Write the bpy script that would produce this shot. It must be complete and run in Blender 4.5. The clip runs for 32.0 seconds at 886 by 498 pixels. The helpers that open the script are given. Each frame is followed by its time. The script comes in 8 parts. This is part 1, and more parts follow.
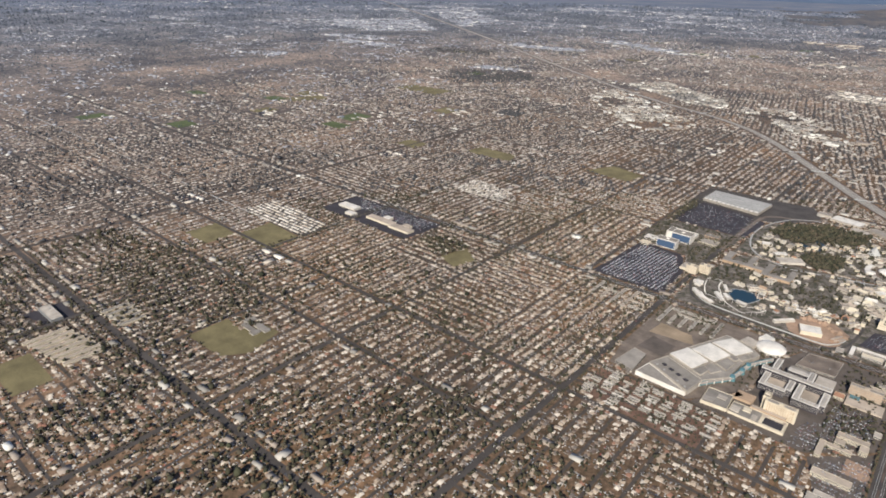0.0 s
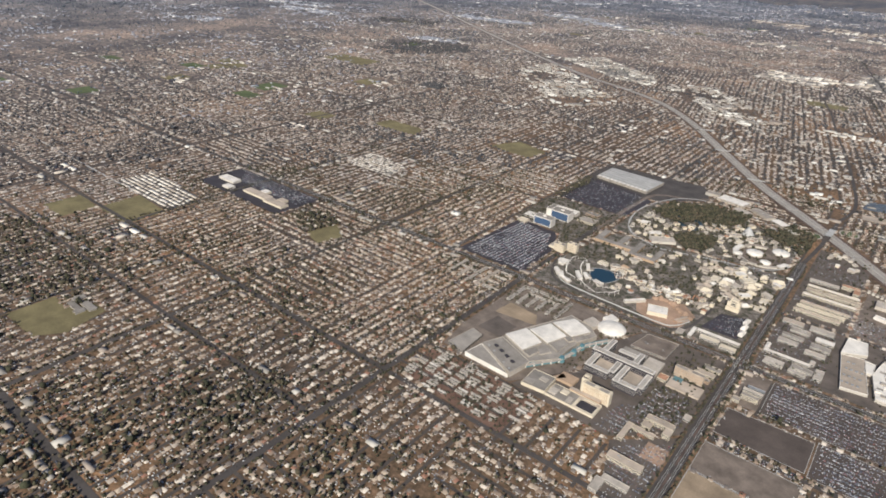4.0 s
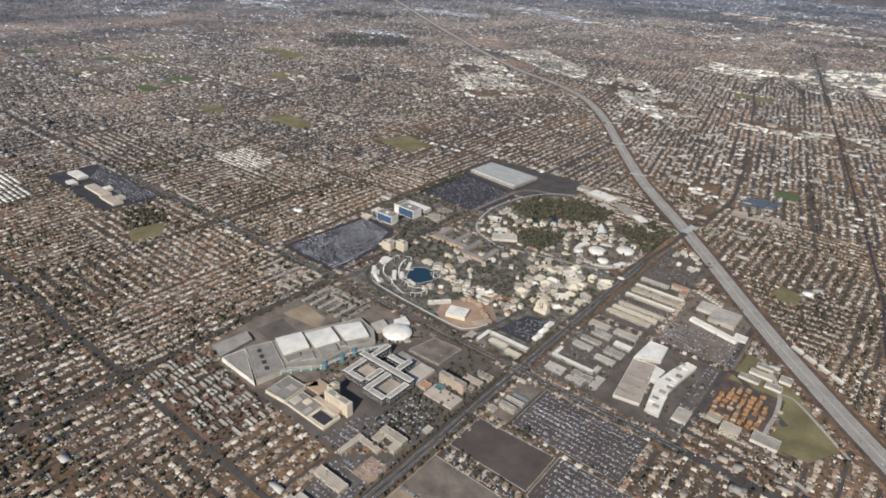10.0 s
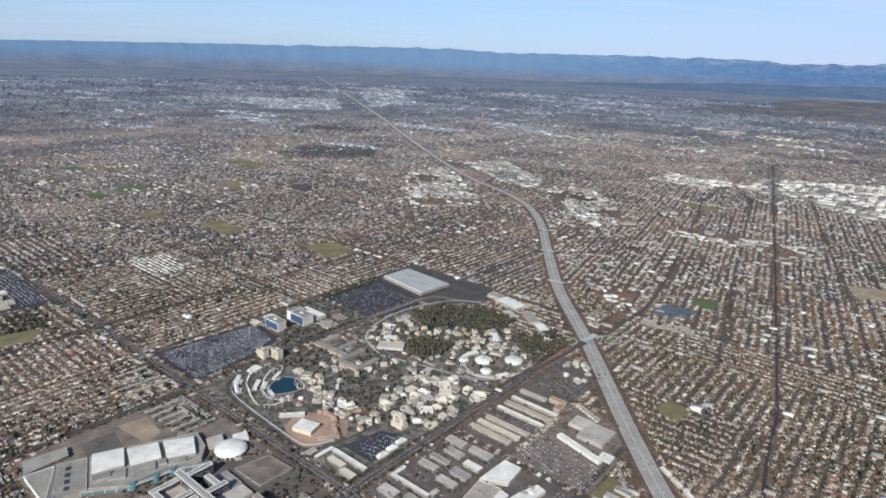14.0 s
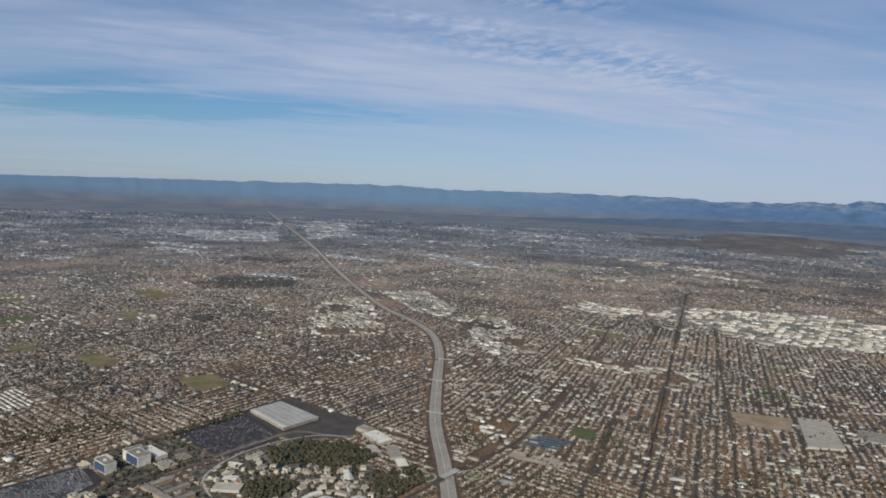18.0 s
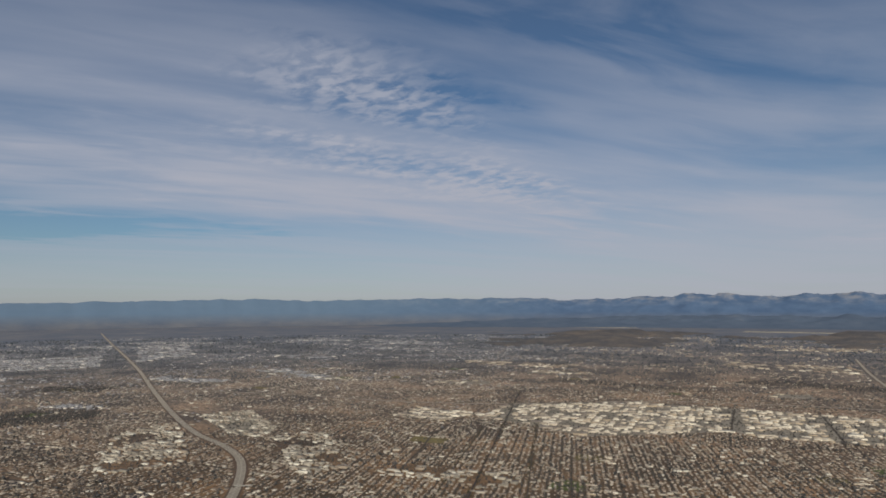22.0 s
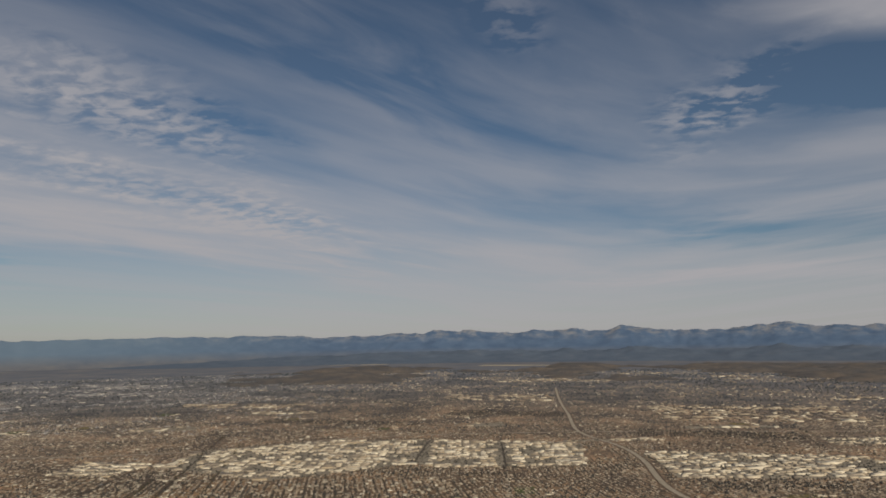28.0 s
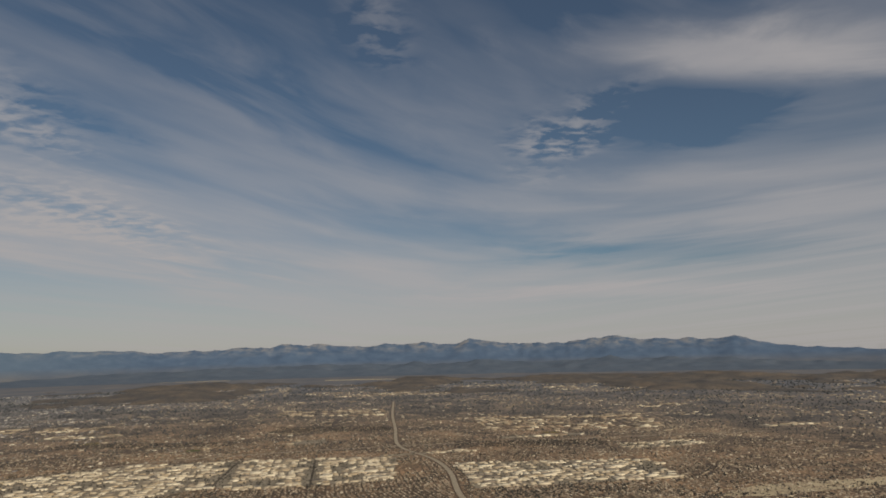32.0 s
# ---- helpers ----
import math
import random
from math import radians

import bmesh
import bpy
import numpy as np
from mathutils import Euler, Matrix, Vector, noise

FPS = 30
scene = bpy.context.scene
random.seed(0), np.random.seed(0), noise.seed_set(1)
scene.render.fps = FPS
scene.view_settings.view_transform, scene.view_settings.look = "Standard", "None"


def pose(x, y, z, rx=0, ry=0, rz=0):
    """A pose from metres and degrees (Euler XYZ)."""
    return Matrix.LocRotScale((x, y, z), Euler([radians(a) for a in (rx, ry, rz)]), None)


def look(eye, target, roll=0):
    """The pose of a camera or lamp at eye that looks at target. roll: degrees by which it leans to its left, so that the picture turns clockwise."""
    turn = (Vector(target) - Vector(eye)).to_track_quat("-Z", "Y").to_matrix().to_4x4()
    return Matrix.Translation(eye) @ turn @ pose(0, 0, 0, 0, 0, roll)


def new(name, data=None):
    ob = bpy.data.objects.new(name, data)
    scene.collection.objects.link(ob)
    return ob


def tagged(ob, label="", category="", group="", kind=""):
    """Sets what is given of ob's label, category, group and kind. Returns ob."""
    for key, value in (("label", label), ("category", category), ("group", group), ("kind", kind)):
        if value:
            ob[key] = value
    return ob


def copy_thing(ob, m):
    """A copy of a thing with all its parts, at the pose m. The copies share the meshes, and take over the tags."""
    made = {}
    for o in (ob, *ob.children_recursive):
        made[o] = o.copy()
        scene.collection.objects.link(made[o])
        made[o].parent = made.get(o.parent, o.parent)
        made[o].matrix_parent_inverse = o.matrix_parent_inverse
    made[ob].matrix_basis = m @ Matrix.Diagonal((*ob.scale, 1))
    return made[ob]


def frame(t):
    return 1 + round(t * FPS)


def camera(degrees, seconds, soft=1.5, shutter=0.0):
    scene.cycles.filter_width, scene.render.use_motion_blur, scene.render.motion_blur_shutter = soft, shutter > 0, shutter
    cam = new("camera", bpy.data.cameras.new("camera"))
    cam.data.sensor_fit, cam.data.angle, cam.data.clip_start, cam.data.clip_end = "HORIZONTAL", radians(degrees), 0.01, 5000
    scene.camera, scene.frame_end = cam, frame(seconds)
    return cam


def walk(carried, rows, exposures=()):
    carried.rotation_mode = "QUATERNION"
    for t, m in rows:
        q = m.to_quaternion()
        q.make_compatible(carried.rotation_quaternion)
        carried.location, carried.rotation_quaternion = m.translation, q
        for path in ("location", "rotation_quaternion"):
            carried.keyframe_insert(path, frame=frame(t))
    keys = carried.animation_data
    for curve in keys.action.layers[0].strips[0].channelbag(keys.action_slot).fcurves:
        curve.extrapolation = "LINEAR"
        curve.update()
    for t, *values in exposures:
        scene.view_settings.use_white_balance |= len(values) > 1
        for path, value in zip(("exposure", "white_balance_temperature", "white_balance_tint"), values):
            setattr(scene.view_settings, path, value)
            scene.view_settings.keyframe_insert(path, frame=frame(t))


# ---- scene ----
cam = camera(71.1, 32.0, 1.8)
PATH = [
    (0, (1.536, 1.714, 122.758), (0.352, 3.098, 121.932), 1.1),
    (0.5, (5.638, 6.218, 122.689), (4.47, 7.608, 121.852), 2.0),
    (1, (9.679, 10.799, 122.606), (8.52, 12.186, 121.749), 2.4),
    (1.5, (13.576, 15.416, 122.45), (12.428, 16.794, 121.565), 2.3),
    (2, (17.368, 20.066, 122.266), (16.238, 21.454, 121.373), 2.3),
    (2.5, (21.197, 24.643, 122.136), (20.084, 26.044, 121.243), 2.6),
    (3, (25.139, 29.234, 122.044), (24.043, 30.647, 121.149), 2.7),
    (3.5, (29.175, 33.7, 121.972), (28.08, 35.114, 121.076), 2.8),
    (5.5, (45.204, 51.1, 121.409), (44.136, 52.524, 120.497), 3.1),
    (6, (49.136, 55.389, 121.278), (48.072, 56.815, 120.365), 3.1),
    (6.5, (53.019, 59.72, 121.096), (51.959, 61.147, 120.18), 3.0),
    (7, (56.921, 64.083, 120.904), (55.866, 65.514, 119.988), 3.1),
    (7.5, (60.926, 68.494, 120.709), (59.875, 69.926, 119.79), 3.6),
    (8, (65.137, 73.086, 120.537), (64.08, 74.514, 119.617), 3.4),
    (8.5, (69.669, 78.029, 120.398), (68.612, 79.457, 119.48), 3.3),
    (9, (74.558, 83.489, 120.275), (73.485, 84.905, 119.357), 2.6),
    (9.5, (79.856, 89.491, 120.174), (78.786, 90.916, 119.266), 3.2),
    (10, (84.83, 95.034, 120.054), (83.737, 96.44, 119.145), 2.6),
    (10.5, (89.471, 100.185, 119.944), (88.341, 101.57, 119.046), 2.7),
    (11, (93.892, 105.046, 119.84), (92.742, 106.416, 118.945), 2.5),
    (11.5, (98.367, 110.16, 119.752), (97.192, 111.527, 118.885), 2.6),
    (12, (103.077, 115.475, 119.652), (101.892, 116.854, 118.819), 2.2),
    (12.5, (107.882, 120.683, 119.532), (106.667, 122.089, 118.792), 2.6),
    (13, (112.416, 125.39, 119.39), (111.205, 126.822, 118.695), 2.2),
    (13.5, (116.781, 129.662, 119.254), (115.573, 131.12, 118.612), 2.4),
    (14, (121.012, 133.681, 119.138), (119.81, 135.165, 118.546), 2.4),
    (14.5, (125.12, 137.649, 119.023), (123.923, 139.156, 118.482), 2.5),
    (16.5, (141.183, 153.22, 118.146), (140.035, 154.818, 117.791), 1.6),
    (17, (145.279, 156.969, 118.058), (144.137, 158.581, 117.752), 1.7),
    (17.5, (149.511, 160.594, 117.987), (148.321, 162.184, 117.755), 1.8),
    (18, (153.929, 164.25, 117.94), (152.772, 165.872, 117.768), 2.7),
    (18.5, (158.534, 167.869, 117.889), (157.4, 169.513, 117.789), 2.0),
    (19, (163.263, 171.392, 117.827), (162.175, 173.07, 117.79), 1.7),
    (19.5, (168.068, 174.885, 117.759), (167.015, 176.586, 117.761), 1.4),
    (20, (172.924, 178.302, 117.684), (171.927, 180.035, 117.724), 1.4),
    (20.5, (177.845, 181.616, 117.606), (176.889, 183.371, 117.684), 1.0),
    (21, (182.811, 184.86, 117.532), (181.922, 186.648, 117.655), 0.6),
    (21.5, (187.815, 188.039, 117.46), (186.973, 189.847, 117.612), 0.3),
    (22, (192.891, 191.131, 117.39), (192.096, 192.956, 117.575), -0.2),
    (22.5, (198.08, 194.143, 117.324), (197.316, 195.979, 117.534), -0.7),
    (23, (203.412, 197.093, 117.259), (202.705, 198.949, 117.492), -0.6),
    (23.5, (208.907, 199.992, 117.189), (208.327, 201.886, 117.466), -0.4),
    (24, (214.492, 202.84, 117.105), (213.97, 204.75, 117.391), -0.6),
    (24.5, (220.102, 205.609, 117.009), (219.628, 207.53, 117.298), -0.7),
    (25, (225.697, 208.26, 116.903), (225.281, 210.193, 117.2), -0.9),
    (25.5, (231.232, 210.733, 116.748), (230.875, 212.677, 117.053), -1.2),
    (27.5, (253.004, 219.75, 115.234), (252.872, 221.724, 115.529), -1.0),
    (28, (258.484, 221.741, 115.052), (258.407, 223.718, 115.35), -0.9),
    (28.5, (264.002, 223.438, 114.892), (263.982, 225.415, 115.191), -1.0),
    (29, (269.565, 224.833, 114.731), (269.604, 226.81, 115.029), -1.1),
    (29.5, (275.201, 225.931, 114.58), (275.302, 227.905, 114.885), -1.2),
    (30, (280.85, 226.71, 114.442), (281.006, 228.68, 114.75), -1.0),
    (30.5, (286.489, 227.203, 114.323), (286.702, 229.167, 114.636), -1.1),
    (31, (292.12, 227.487, 114.227), (292.372, 229.443, 114.557), -1.6),
    (31.5, (297.645, 227.613, 114.154), (297.951, 229.56, 114.49), -1.2),
    (32, (303.071, 227.663, 114.103), (303.441, 229.6, 114.436), -1.3),
]
walk(cam, [(t, look(eye, target, roll)) for t, eye, target, roll in PATH], [(0, 0.79, 5500, 8), (8, 0.68, 5380, 7), (11, 0.65, 5250, 6), (12.5, 0.68, 5150, 5), (14, 0.72, 4980, 4), (17, 0.35, 5230, 3), (18, 0.21, 5350, 3), (20, 0.09, 5750, 4), (25, -0.14, 6450, 5), (32, -0.17, 7150, 4)])

# One unit stands for ten metres: the land is built at a tenth of its size, so that town,
# hills and ranges up to fifty kilometres off lie within the camera's reach.

# ---- light ----
SUN_AZ, SUN_EL = 160.0, 33.0
world = bpy.data.worlds.new("sky")
scene.world = world
world.use_nodes = True
wt = world.node_tree
wt.nodes.clear()


def wnode(kind, **kw):
    n = wt.nodes.new(kind)
    for k, v in kw.items():
        n.inputs[k.replace("_", " ")].default_value = v
    return n


w_out = wnode("ShaderNodeOutputWorld")
w_bg = wnode("ShaderNodeBackground", Strength=0.055)
w_sky = wt.nodes.new("ShaderNodeTexSky")
w_sky.sky_type, w_sky.sun_disc = "NISHITA", False
w_sky.sun_elevation, w_sky.sun_rotation = radians(SUN_EL), radians(SUN_AZ)
w_sky.air_density, w_sky.dust_density, w_sky.ozone_density = 1.0, 0.4, 4.5
w_tc = wt.nodes.new("ShaderNodeTexCoord")
w_sep = wt.nodes.new("ShaderNodeSeparateXYZ")
wt.links.new(w_tc.outputs["Generated"], w_sep.inputs[0])


def wmath(op, a, b):
    n = wt.nodes.new("ShaderNodeMath")
    n.operation = op
    for i, v in enumerate((a, b)):
        if v is None:
            continue
        if isinstance(v, (int, float)):
            n.inputs[i].default_value = v
        else:
            wt.links.new(v, n.inputs[i])
    return n.outputs[0]


def wramp(v, a, b, lo=0.0, hi=1.0):
    n = wt.nodes.new("ShaderNodeMapRange")
    n.interpolation_type = "SMOOTHSTEP"
    for i, x in zip((1, 2, 3, 4), (a, b, lo, hi)):
        n.inputs[i].default_value = x
    wt.links.new(v, n.inputs[0])
    return n.outputs[0]


# the cirrus lies on a level sheet overhead: its place is the direction divided by its height
w_h = wmath("ADD", wmath("MAXIMUM", w_sep.outputs[2], 0.0), 0.09)
w_x = wmath("DIVIDE", w_sep.outputs[0], w_h)
w_y = wmath("DIVIDE", w_sep.outputs[1], w_h)
w_c = wt.nodes.new("ShaderNodeCombineXYZ")
wt.links.new(w_x, w_c.inputs[0])
wt.links.new(w_y, w_c.inputs[1])


def wmap(angle, stretch, centre=(0, 0)):
    """The sheet's coordinates seen from a turned, stretched frame of their own."""
    m = wt.nodes.new("ShaderNodeMapping")
    m.vector_type = "TEXTURE"
    m.inputs["Location"].default_value = (*centre, 0)
    m.inputs["Rotation"].default_value = (0, 0, radians(angle))
    m.inputs["Scale"].default_value = (*stretch, 1)
    wt.links.new(w_c.outputs[0], m.inputs[0])
    return m.outputs[0]


# the streaks bend: they run north-east over the plain and swing round to the south-east
w_bend = wmath("MULTIPLY", wmath("POWER", wmath("MAXIMUM", w_x, 0.0), 2.0), 0.42)
w_v = wmath("ADD", wmath("SUBTRACT", w_y, wmath("MULTIPLY", w_x, 0.9)), w_bend)
w_s = wt.nodes.new("ShaderNodeCombineXYZ")
wt.links.new(w_x, w_s.inputs[0])
wt.links.new(w_v, w_s.inputs[1])


def wnoise(scale, stretch, detail, dist, shift=0.0, rough=0.56):
    """Noise drawn out along the streaks."""
    n = wnode("ShaderNodeTexNoise", Scale=scale, Detail=detail, Roughness=rough, Distortion=dist)
    m = wt.nodes.new("ShaderNodeMapping")
    m.vector_type = "TEXTURE"
    m.inputs["Location"].default_value = (shift, shift * 1.7, 0)
    m.inputs["Scale"].default_value = (*stretch, 1)
    wt.links.new(w_s.outputs[0], m.inputs[0])
    wt.links.new(m.outputs[0], n.inputs["Vector"])
    return n.outputs[0]


def wbank(cx, cy, angle, lx, ly):
    """A soft-edged bank of cloud, or a gap, on the sheet, with a ragged outline."""
    n = wt.nodes.new("ShaderNodeVectorMath")
    n.operation = "LENGTH"
    wt.links.new(wmap(angle, (lx, ly), (cx, cy)), n.inputs[0])
    d = wmath("ADD", n.outputs["Value"], wmath("MULTIPLY", wmath("SUBTRACT", w_rag, 0.5), 2.0))
    return wramp(d, 1.45, 0.1)


w_rag = wnoise(3.2, (1.3, 0.85), 6, 0.5, 3.0)
w_veil = wramp(wnoise(0.95, (1.6, 0.85), 4, 0.6, 0.0, 0.42), 0.3, 0.7)
w_fine = wramp(wnoise(2.4, (1.8, 0.75), 6, 0.6, 1.3, 0.52), 0.32, 0.7)
w_rip_n = wnode("ShaderNodeTexNoise", Scale=13.0, Detail=4.0, Roughness=0.55, Distortion=0.35)
wt.links.new(wmap(-8, (1.25, 0.85)), w_rip_n.inputs["Vector"])
w_rip = wramp(w_rip_n.outputs[0], 0.36, 0.64)
w_low = wmath("MULTIPLY", wramp(w_sep.outputs[2], 0.03, 0.3, 0.42, 0.0), wramp(w_sep.outputs[0], -0.75, 0.0, 0.35, 1.0))
w_high = wramp(w_sep.outputs[2], 0.03, 0.22, 0.35, 1.0)
w_cov = wmath("MULTIPLY", w_high, wmath("ADD", wmath("MULTIPLY", wmath("SUBTRACT", w_veil, 0.5), 0.36), wmath("MULTIPLY", wmath("SUBTRACT", w_fine, 0.5), 0.1)))
w_cov = wmath("ADD", wmath("ADD", w_cov, 0.36), w_low)
w_cov = wmath("SUBTRACT", w_cov, wramp(w_sep.outputs[2], 0.3, 0.52, 0.0, 0.2))
# gaps of blue, banks of white
for cx, cy, ang_, lx, ly, gain in (
        (1.2, 1.85, -8, 0.36, 0.25, -0.4), (-0.86, 2.03, 48, 0.34, 0.14, -0.24), (-0.4, 1.6, 50, 0.4, 0.16, -0.14), (0.23, 2.35, 40, 0.6, 0.2, -0.2),
        (0.72, 3.4, 22, 1.0, 0.42, -0.24), (2.1, 3.6, -28, 1.1, 0.5, -0.34), (-2.2, 2.5, 48, 2.2, 1.0, 0.16), (0.35, 1.3, 0, 1.3, 0.75, -0.17), (-4.2, 2.6, 36, 1.5, 0.5, -0.75), (-4.2, 1.7, 32, 0.9, 0.24, -0.45),
        (1.12, 1.44, -14, 0.55, 0.17, 0.55), (1.45, 1.3, -20, 0.5, 0.25, 0.25), (0.4, 4.7, 0, 1.6, 0.9, 0.12), (-1.9, 3.1, 46, 1.7, 0.8, 0.2), (-2.6, 2.1, 40, 0.9, 0.5, 0.14), (2.4, 4.9, -20, 1.3, 0.4, 0.22), (1.7, 2.5, -10, 0.9, 0.3, 0.16)):
    w_cov = wmath("ADD", w_cov, wmath("MULTIPLY", wbank(cx, cy, ang_, lx, ly), gain))
# rippled patches
for cx, cy, ang_, lx, ly, gain in ((-1.14, 1.98, 74, 0.52, 0.3, 0.56), (-1.32, 2.95, 62, 1.0, 0.36, 0.42), (0.88, 2.05, 95, 0.4, 0.2, 0.6), (0.12, 1.5, 80, 0.2, 0.1, 0.3), (-1.0, 3.4, 75, 0.5, 0.2, 0.25)):
    w_cov = wmath("ADD", w_cov, wmath("MULTIPLY", wmath("MULTIPLY", wbank(cx, cy, ang_, lx, ly), wmath("SUBTRACT", w_rip, 0.36)), gain))
w_cov = wmath("MINIMUM", wmath("MAXIMUM", w_cov, 0.03), 0.95)
w_mix = wt.nodes.new("ShaderNodeMix")
w_mix.data_type = "RGBA"
w_mix.inputs[7].default_value = (7.9, 7.6, 8.5, 1)
wt.links.new(w_cov, w_mix.inputs[0])
wt.links.new(w_sky.outputs[0], w_mix.inputs[6])
wt.links.new(w_mix.outputs[2], w_bg.inputs[0])
wt.links.new(w_bg.outputs[0], w_out.inputs[0])

sun_data = bpy.data.lights.new("sun", "SUN")
sun_data.energy, sun_data.angle, sun_data.color = 4.6, radians(0.6), (1.0, 0.87, 0.68)
sun = new("sun", sun_data)
az, el = radians(SUN_AZ), radians(SUN_EL)
sun_from = Vector((math.sin(az) * math.cos(el), math.cos(az) * math.cos(el), math.sin(el)))
sun.matrix_world = look((100 + 900 * sun_from.x, 200 + 900 * sun_from.y, 900 * sun_from.z), (100, 200, 0))

# ---- materials ----


class Mat:
    """A small builder of node materials."""

    def __init__(self, name, rough=0.8, metal=0.0, spec=0.25):
        self.m = bpy.data.materials.new(name)
        self.m.use_nodes = True
        self.t = self.m.node_tree
        self.b = self.t.nodes["Principled BSDF"]
        self.b.inputs["Roughness"].default_value = rough
        self.b.inputs["Metallic"].default_value = metal
        self.b.inputs["Specular IOR Level"].default_value = spec
        self.geo = None

    def put(self, v, socket):
        if isinstance(v, (int, float)):
            socket.default_value = v
        elif isinstance(v, tuple):
            socket.default_value = (*v, 1) if len(v) == 3 else v
        else:
            self.t.links.new(v, socket)

    def pos(self, scale=(1, 1, 1), angle=0.0):
        if not self.geo:
            self.geo = self.t.nodes.new("ShaderNodeNewGeometry")
        mp = self.t.nodes.new("ShaderNodeMapping")
        mp.inputs["Scale"].default_value = scale
        mp.inputs["Rotation"].default_value = (0, 0, radians(angle))
        self.t.links.new(self.geo.outputs["Position"], mp.inputs[0])
        return mp.outputs[0]

    def island(self):
        if not self.geo:
            self.geo = self.t.nodes.new("ShaderNodeNewGeometry")
        return self.geo.outputs["Random Per Island"]

    def random(self):
        return self.t.nodes.new("ShaderNodeObjectInfo").outputs["Random"]

    def noise(self, scale, detail=4, rough=0.6, vec=None, dist=0.0):
        n = self.t.nodes.new("ShaderNodeTexNoise")
        n.inputs["Scale"].default_value, n.inputs["Detail"].default_value = scale, detail
        n.inputs["Roughness"].default_value, n.inputs["Distortion"].default_value = rough, dist
        self.t.links.new(vec or self.pos(), n.inputs["Vector"])
        return n.outputs[0]

    def cells(self, scale, vec=None):
        n = self.t.nodes.new("ShaderNodeTexVoronoi")
        n.inputs["Scale"].default_value = scale
        self.t.links.new(vec or self.pos(), n.inputs["Vector"])
        return n.outputs["Distance"], n.outputs["Color"]

    def ramp(self, v, *stops, step=False):
        n = self.t.nodes.new("ShaderNodeValToRGB")
        r = n.color_ramp
        r.interpolation = "CONSTANT" if step else "LINEAR"
        while len(r.elements) < len(stops):
            r.elements.new(0.5)
        for e, (p, c) in zip(r.elements, stops):
            e.position, e.color = p, (*c, 1)
        self.put(v, n.inputs[0])
        return n.outputs[0]

    def mix(self, f, a, b, mode="MIX"):
        n = self.t.nodes.new("ShaderNodeMix")
        n.data_type, n.blend_type = "RGBA", mode
        self.put(f, n.inputs[0]), self.put(a, n.inputs[6]), self.put(b, n.inputs[7])
        return n.outputs[2]

    def span(self, v, a, b, lo=0.0, hi=1.0):
        n = self.t.nodes.new("ShaderNodeMapRange")
        for i, x in zip((1, 2, 3, 4), (a, b, lo, hi)):
            n.inputs[i].default_value = x
        self.put(v, n.inputs[0])
        return n.outputs[0]

    def maths(self, op, a, b):
        n = self.t.nodes.new("ShaderNodeMath")
        n.operation = op
        self.put(a, n.inputs[0]), self.put(b, n.inputs[1])
        return n.outputs[0]

    def bump(self, v, strength=0.4, distance=0.05):
        n = self.t.nodes.new("ShaderNodeBump")
        n.inputs["Strength"].default_value, n.inputs["Distance"].default_value = strength, distance
        self.put(v, n.inputs["Height"])
        self.t.links.new(n.outputs[0], self.b.inputs["Normal"])
        return self

    def color(self, c):
        self.put(c, self.b.inputs["Base Color"])
        return self


def worn(name, base, vary=0.25, scale=1.2, rough=0.8, metal=0.0, per_object=0.0):
    """A plain painted or mineral surface with grain, stains and a slight change from piece to piece."""
    m = Mat(name, rough, metal)
    dark = tuple(c * (1 - vary) for c in base)
    lite = tuple(min(0.9, c * (1 + vary * 0.6)) for c in base)
    big = m.ramp(m.noise(scale * 0.25, 5), (0.3, dark), (0.7, lite))
    fine = m.ramp(m.noise(scale * 4, 6, 0.7), (0.3, (0.72,) * 3), (0.7, (1.0,) * 3))
    c = m.mix(0.7, big, fine, "MULTIPLY")
    if per_object:
        v = m.ramp(m.random(), (0.0, (1 - per_object,) * 3), (1.0, (1.0,) * 3))
        c = m.mix(1.0, c, v, "MULTIPLY")
    return m.color(c).bump(m.noise(scale * 6, 5), 0.25, 0.03).m


# the ground of the town: yards, lawns, soil and paving near by, and far off the specks of roofs and crowns
g = Mat("town_ground", 0.9)
yard = g.ramp(g.noise(0.55, 6, 0.7), (0.3, (0.032, 0.028, 0.016)), (0.45, (0.066, 0.049, 0.031)), (0.6, (0.122, 0.087, 0.059)), (0.74, (0.22, 0.168, 0.12)))
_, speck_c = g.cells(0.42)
# Specks keep cool greys, with air haze put into the far town's colours.
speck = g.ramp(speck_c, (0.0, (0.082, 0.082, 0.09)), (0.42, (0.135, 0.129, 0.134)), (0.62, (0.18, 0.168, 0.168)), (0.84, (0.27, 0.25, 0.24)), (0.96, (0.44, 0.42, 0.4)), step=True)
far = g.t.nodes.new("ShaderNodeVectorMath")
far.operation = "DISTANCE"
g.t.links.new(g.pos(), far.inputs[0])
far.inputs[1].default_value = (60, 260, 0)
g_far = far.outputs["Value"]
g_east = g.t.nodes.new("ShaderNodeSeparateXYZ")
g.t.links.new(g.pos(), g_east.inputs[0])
# Warmer eastward and near by, where less haze is put into the specks.
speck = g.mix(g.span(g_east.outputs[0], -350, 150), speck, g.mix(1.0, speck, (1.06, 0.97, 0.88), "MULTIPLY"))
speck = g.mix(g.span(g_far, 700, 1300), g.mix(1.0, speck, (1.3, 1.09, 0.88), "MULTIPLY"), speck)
broad = g.ramp(g.noise(0.011, 8, 0.66), (0.36, (0.42, 0.44, 0.49)), (0.5, (0.85, 0.83, 0.82)), (0.64, (1.45, 1.3, 1.14)))
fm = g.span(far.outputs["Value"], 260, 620)
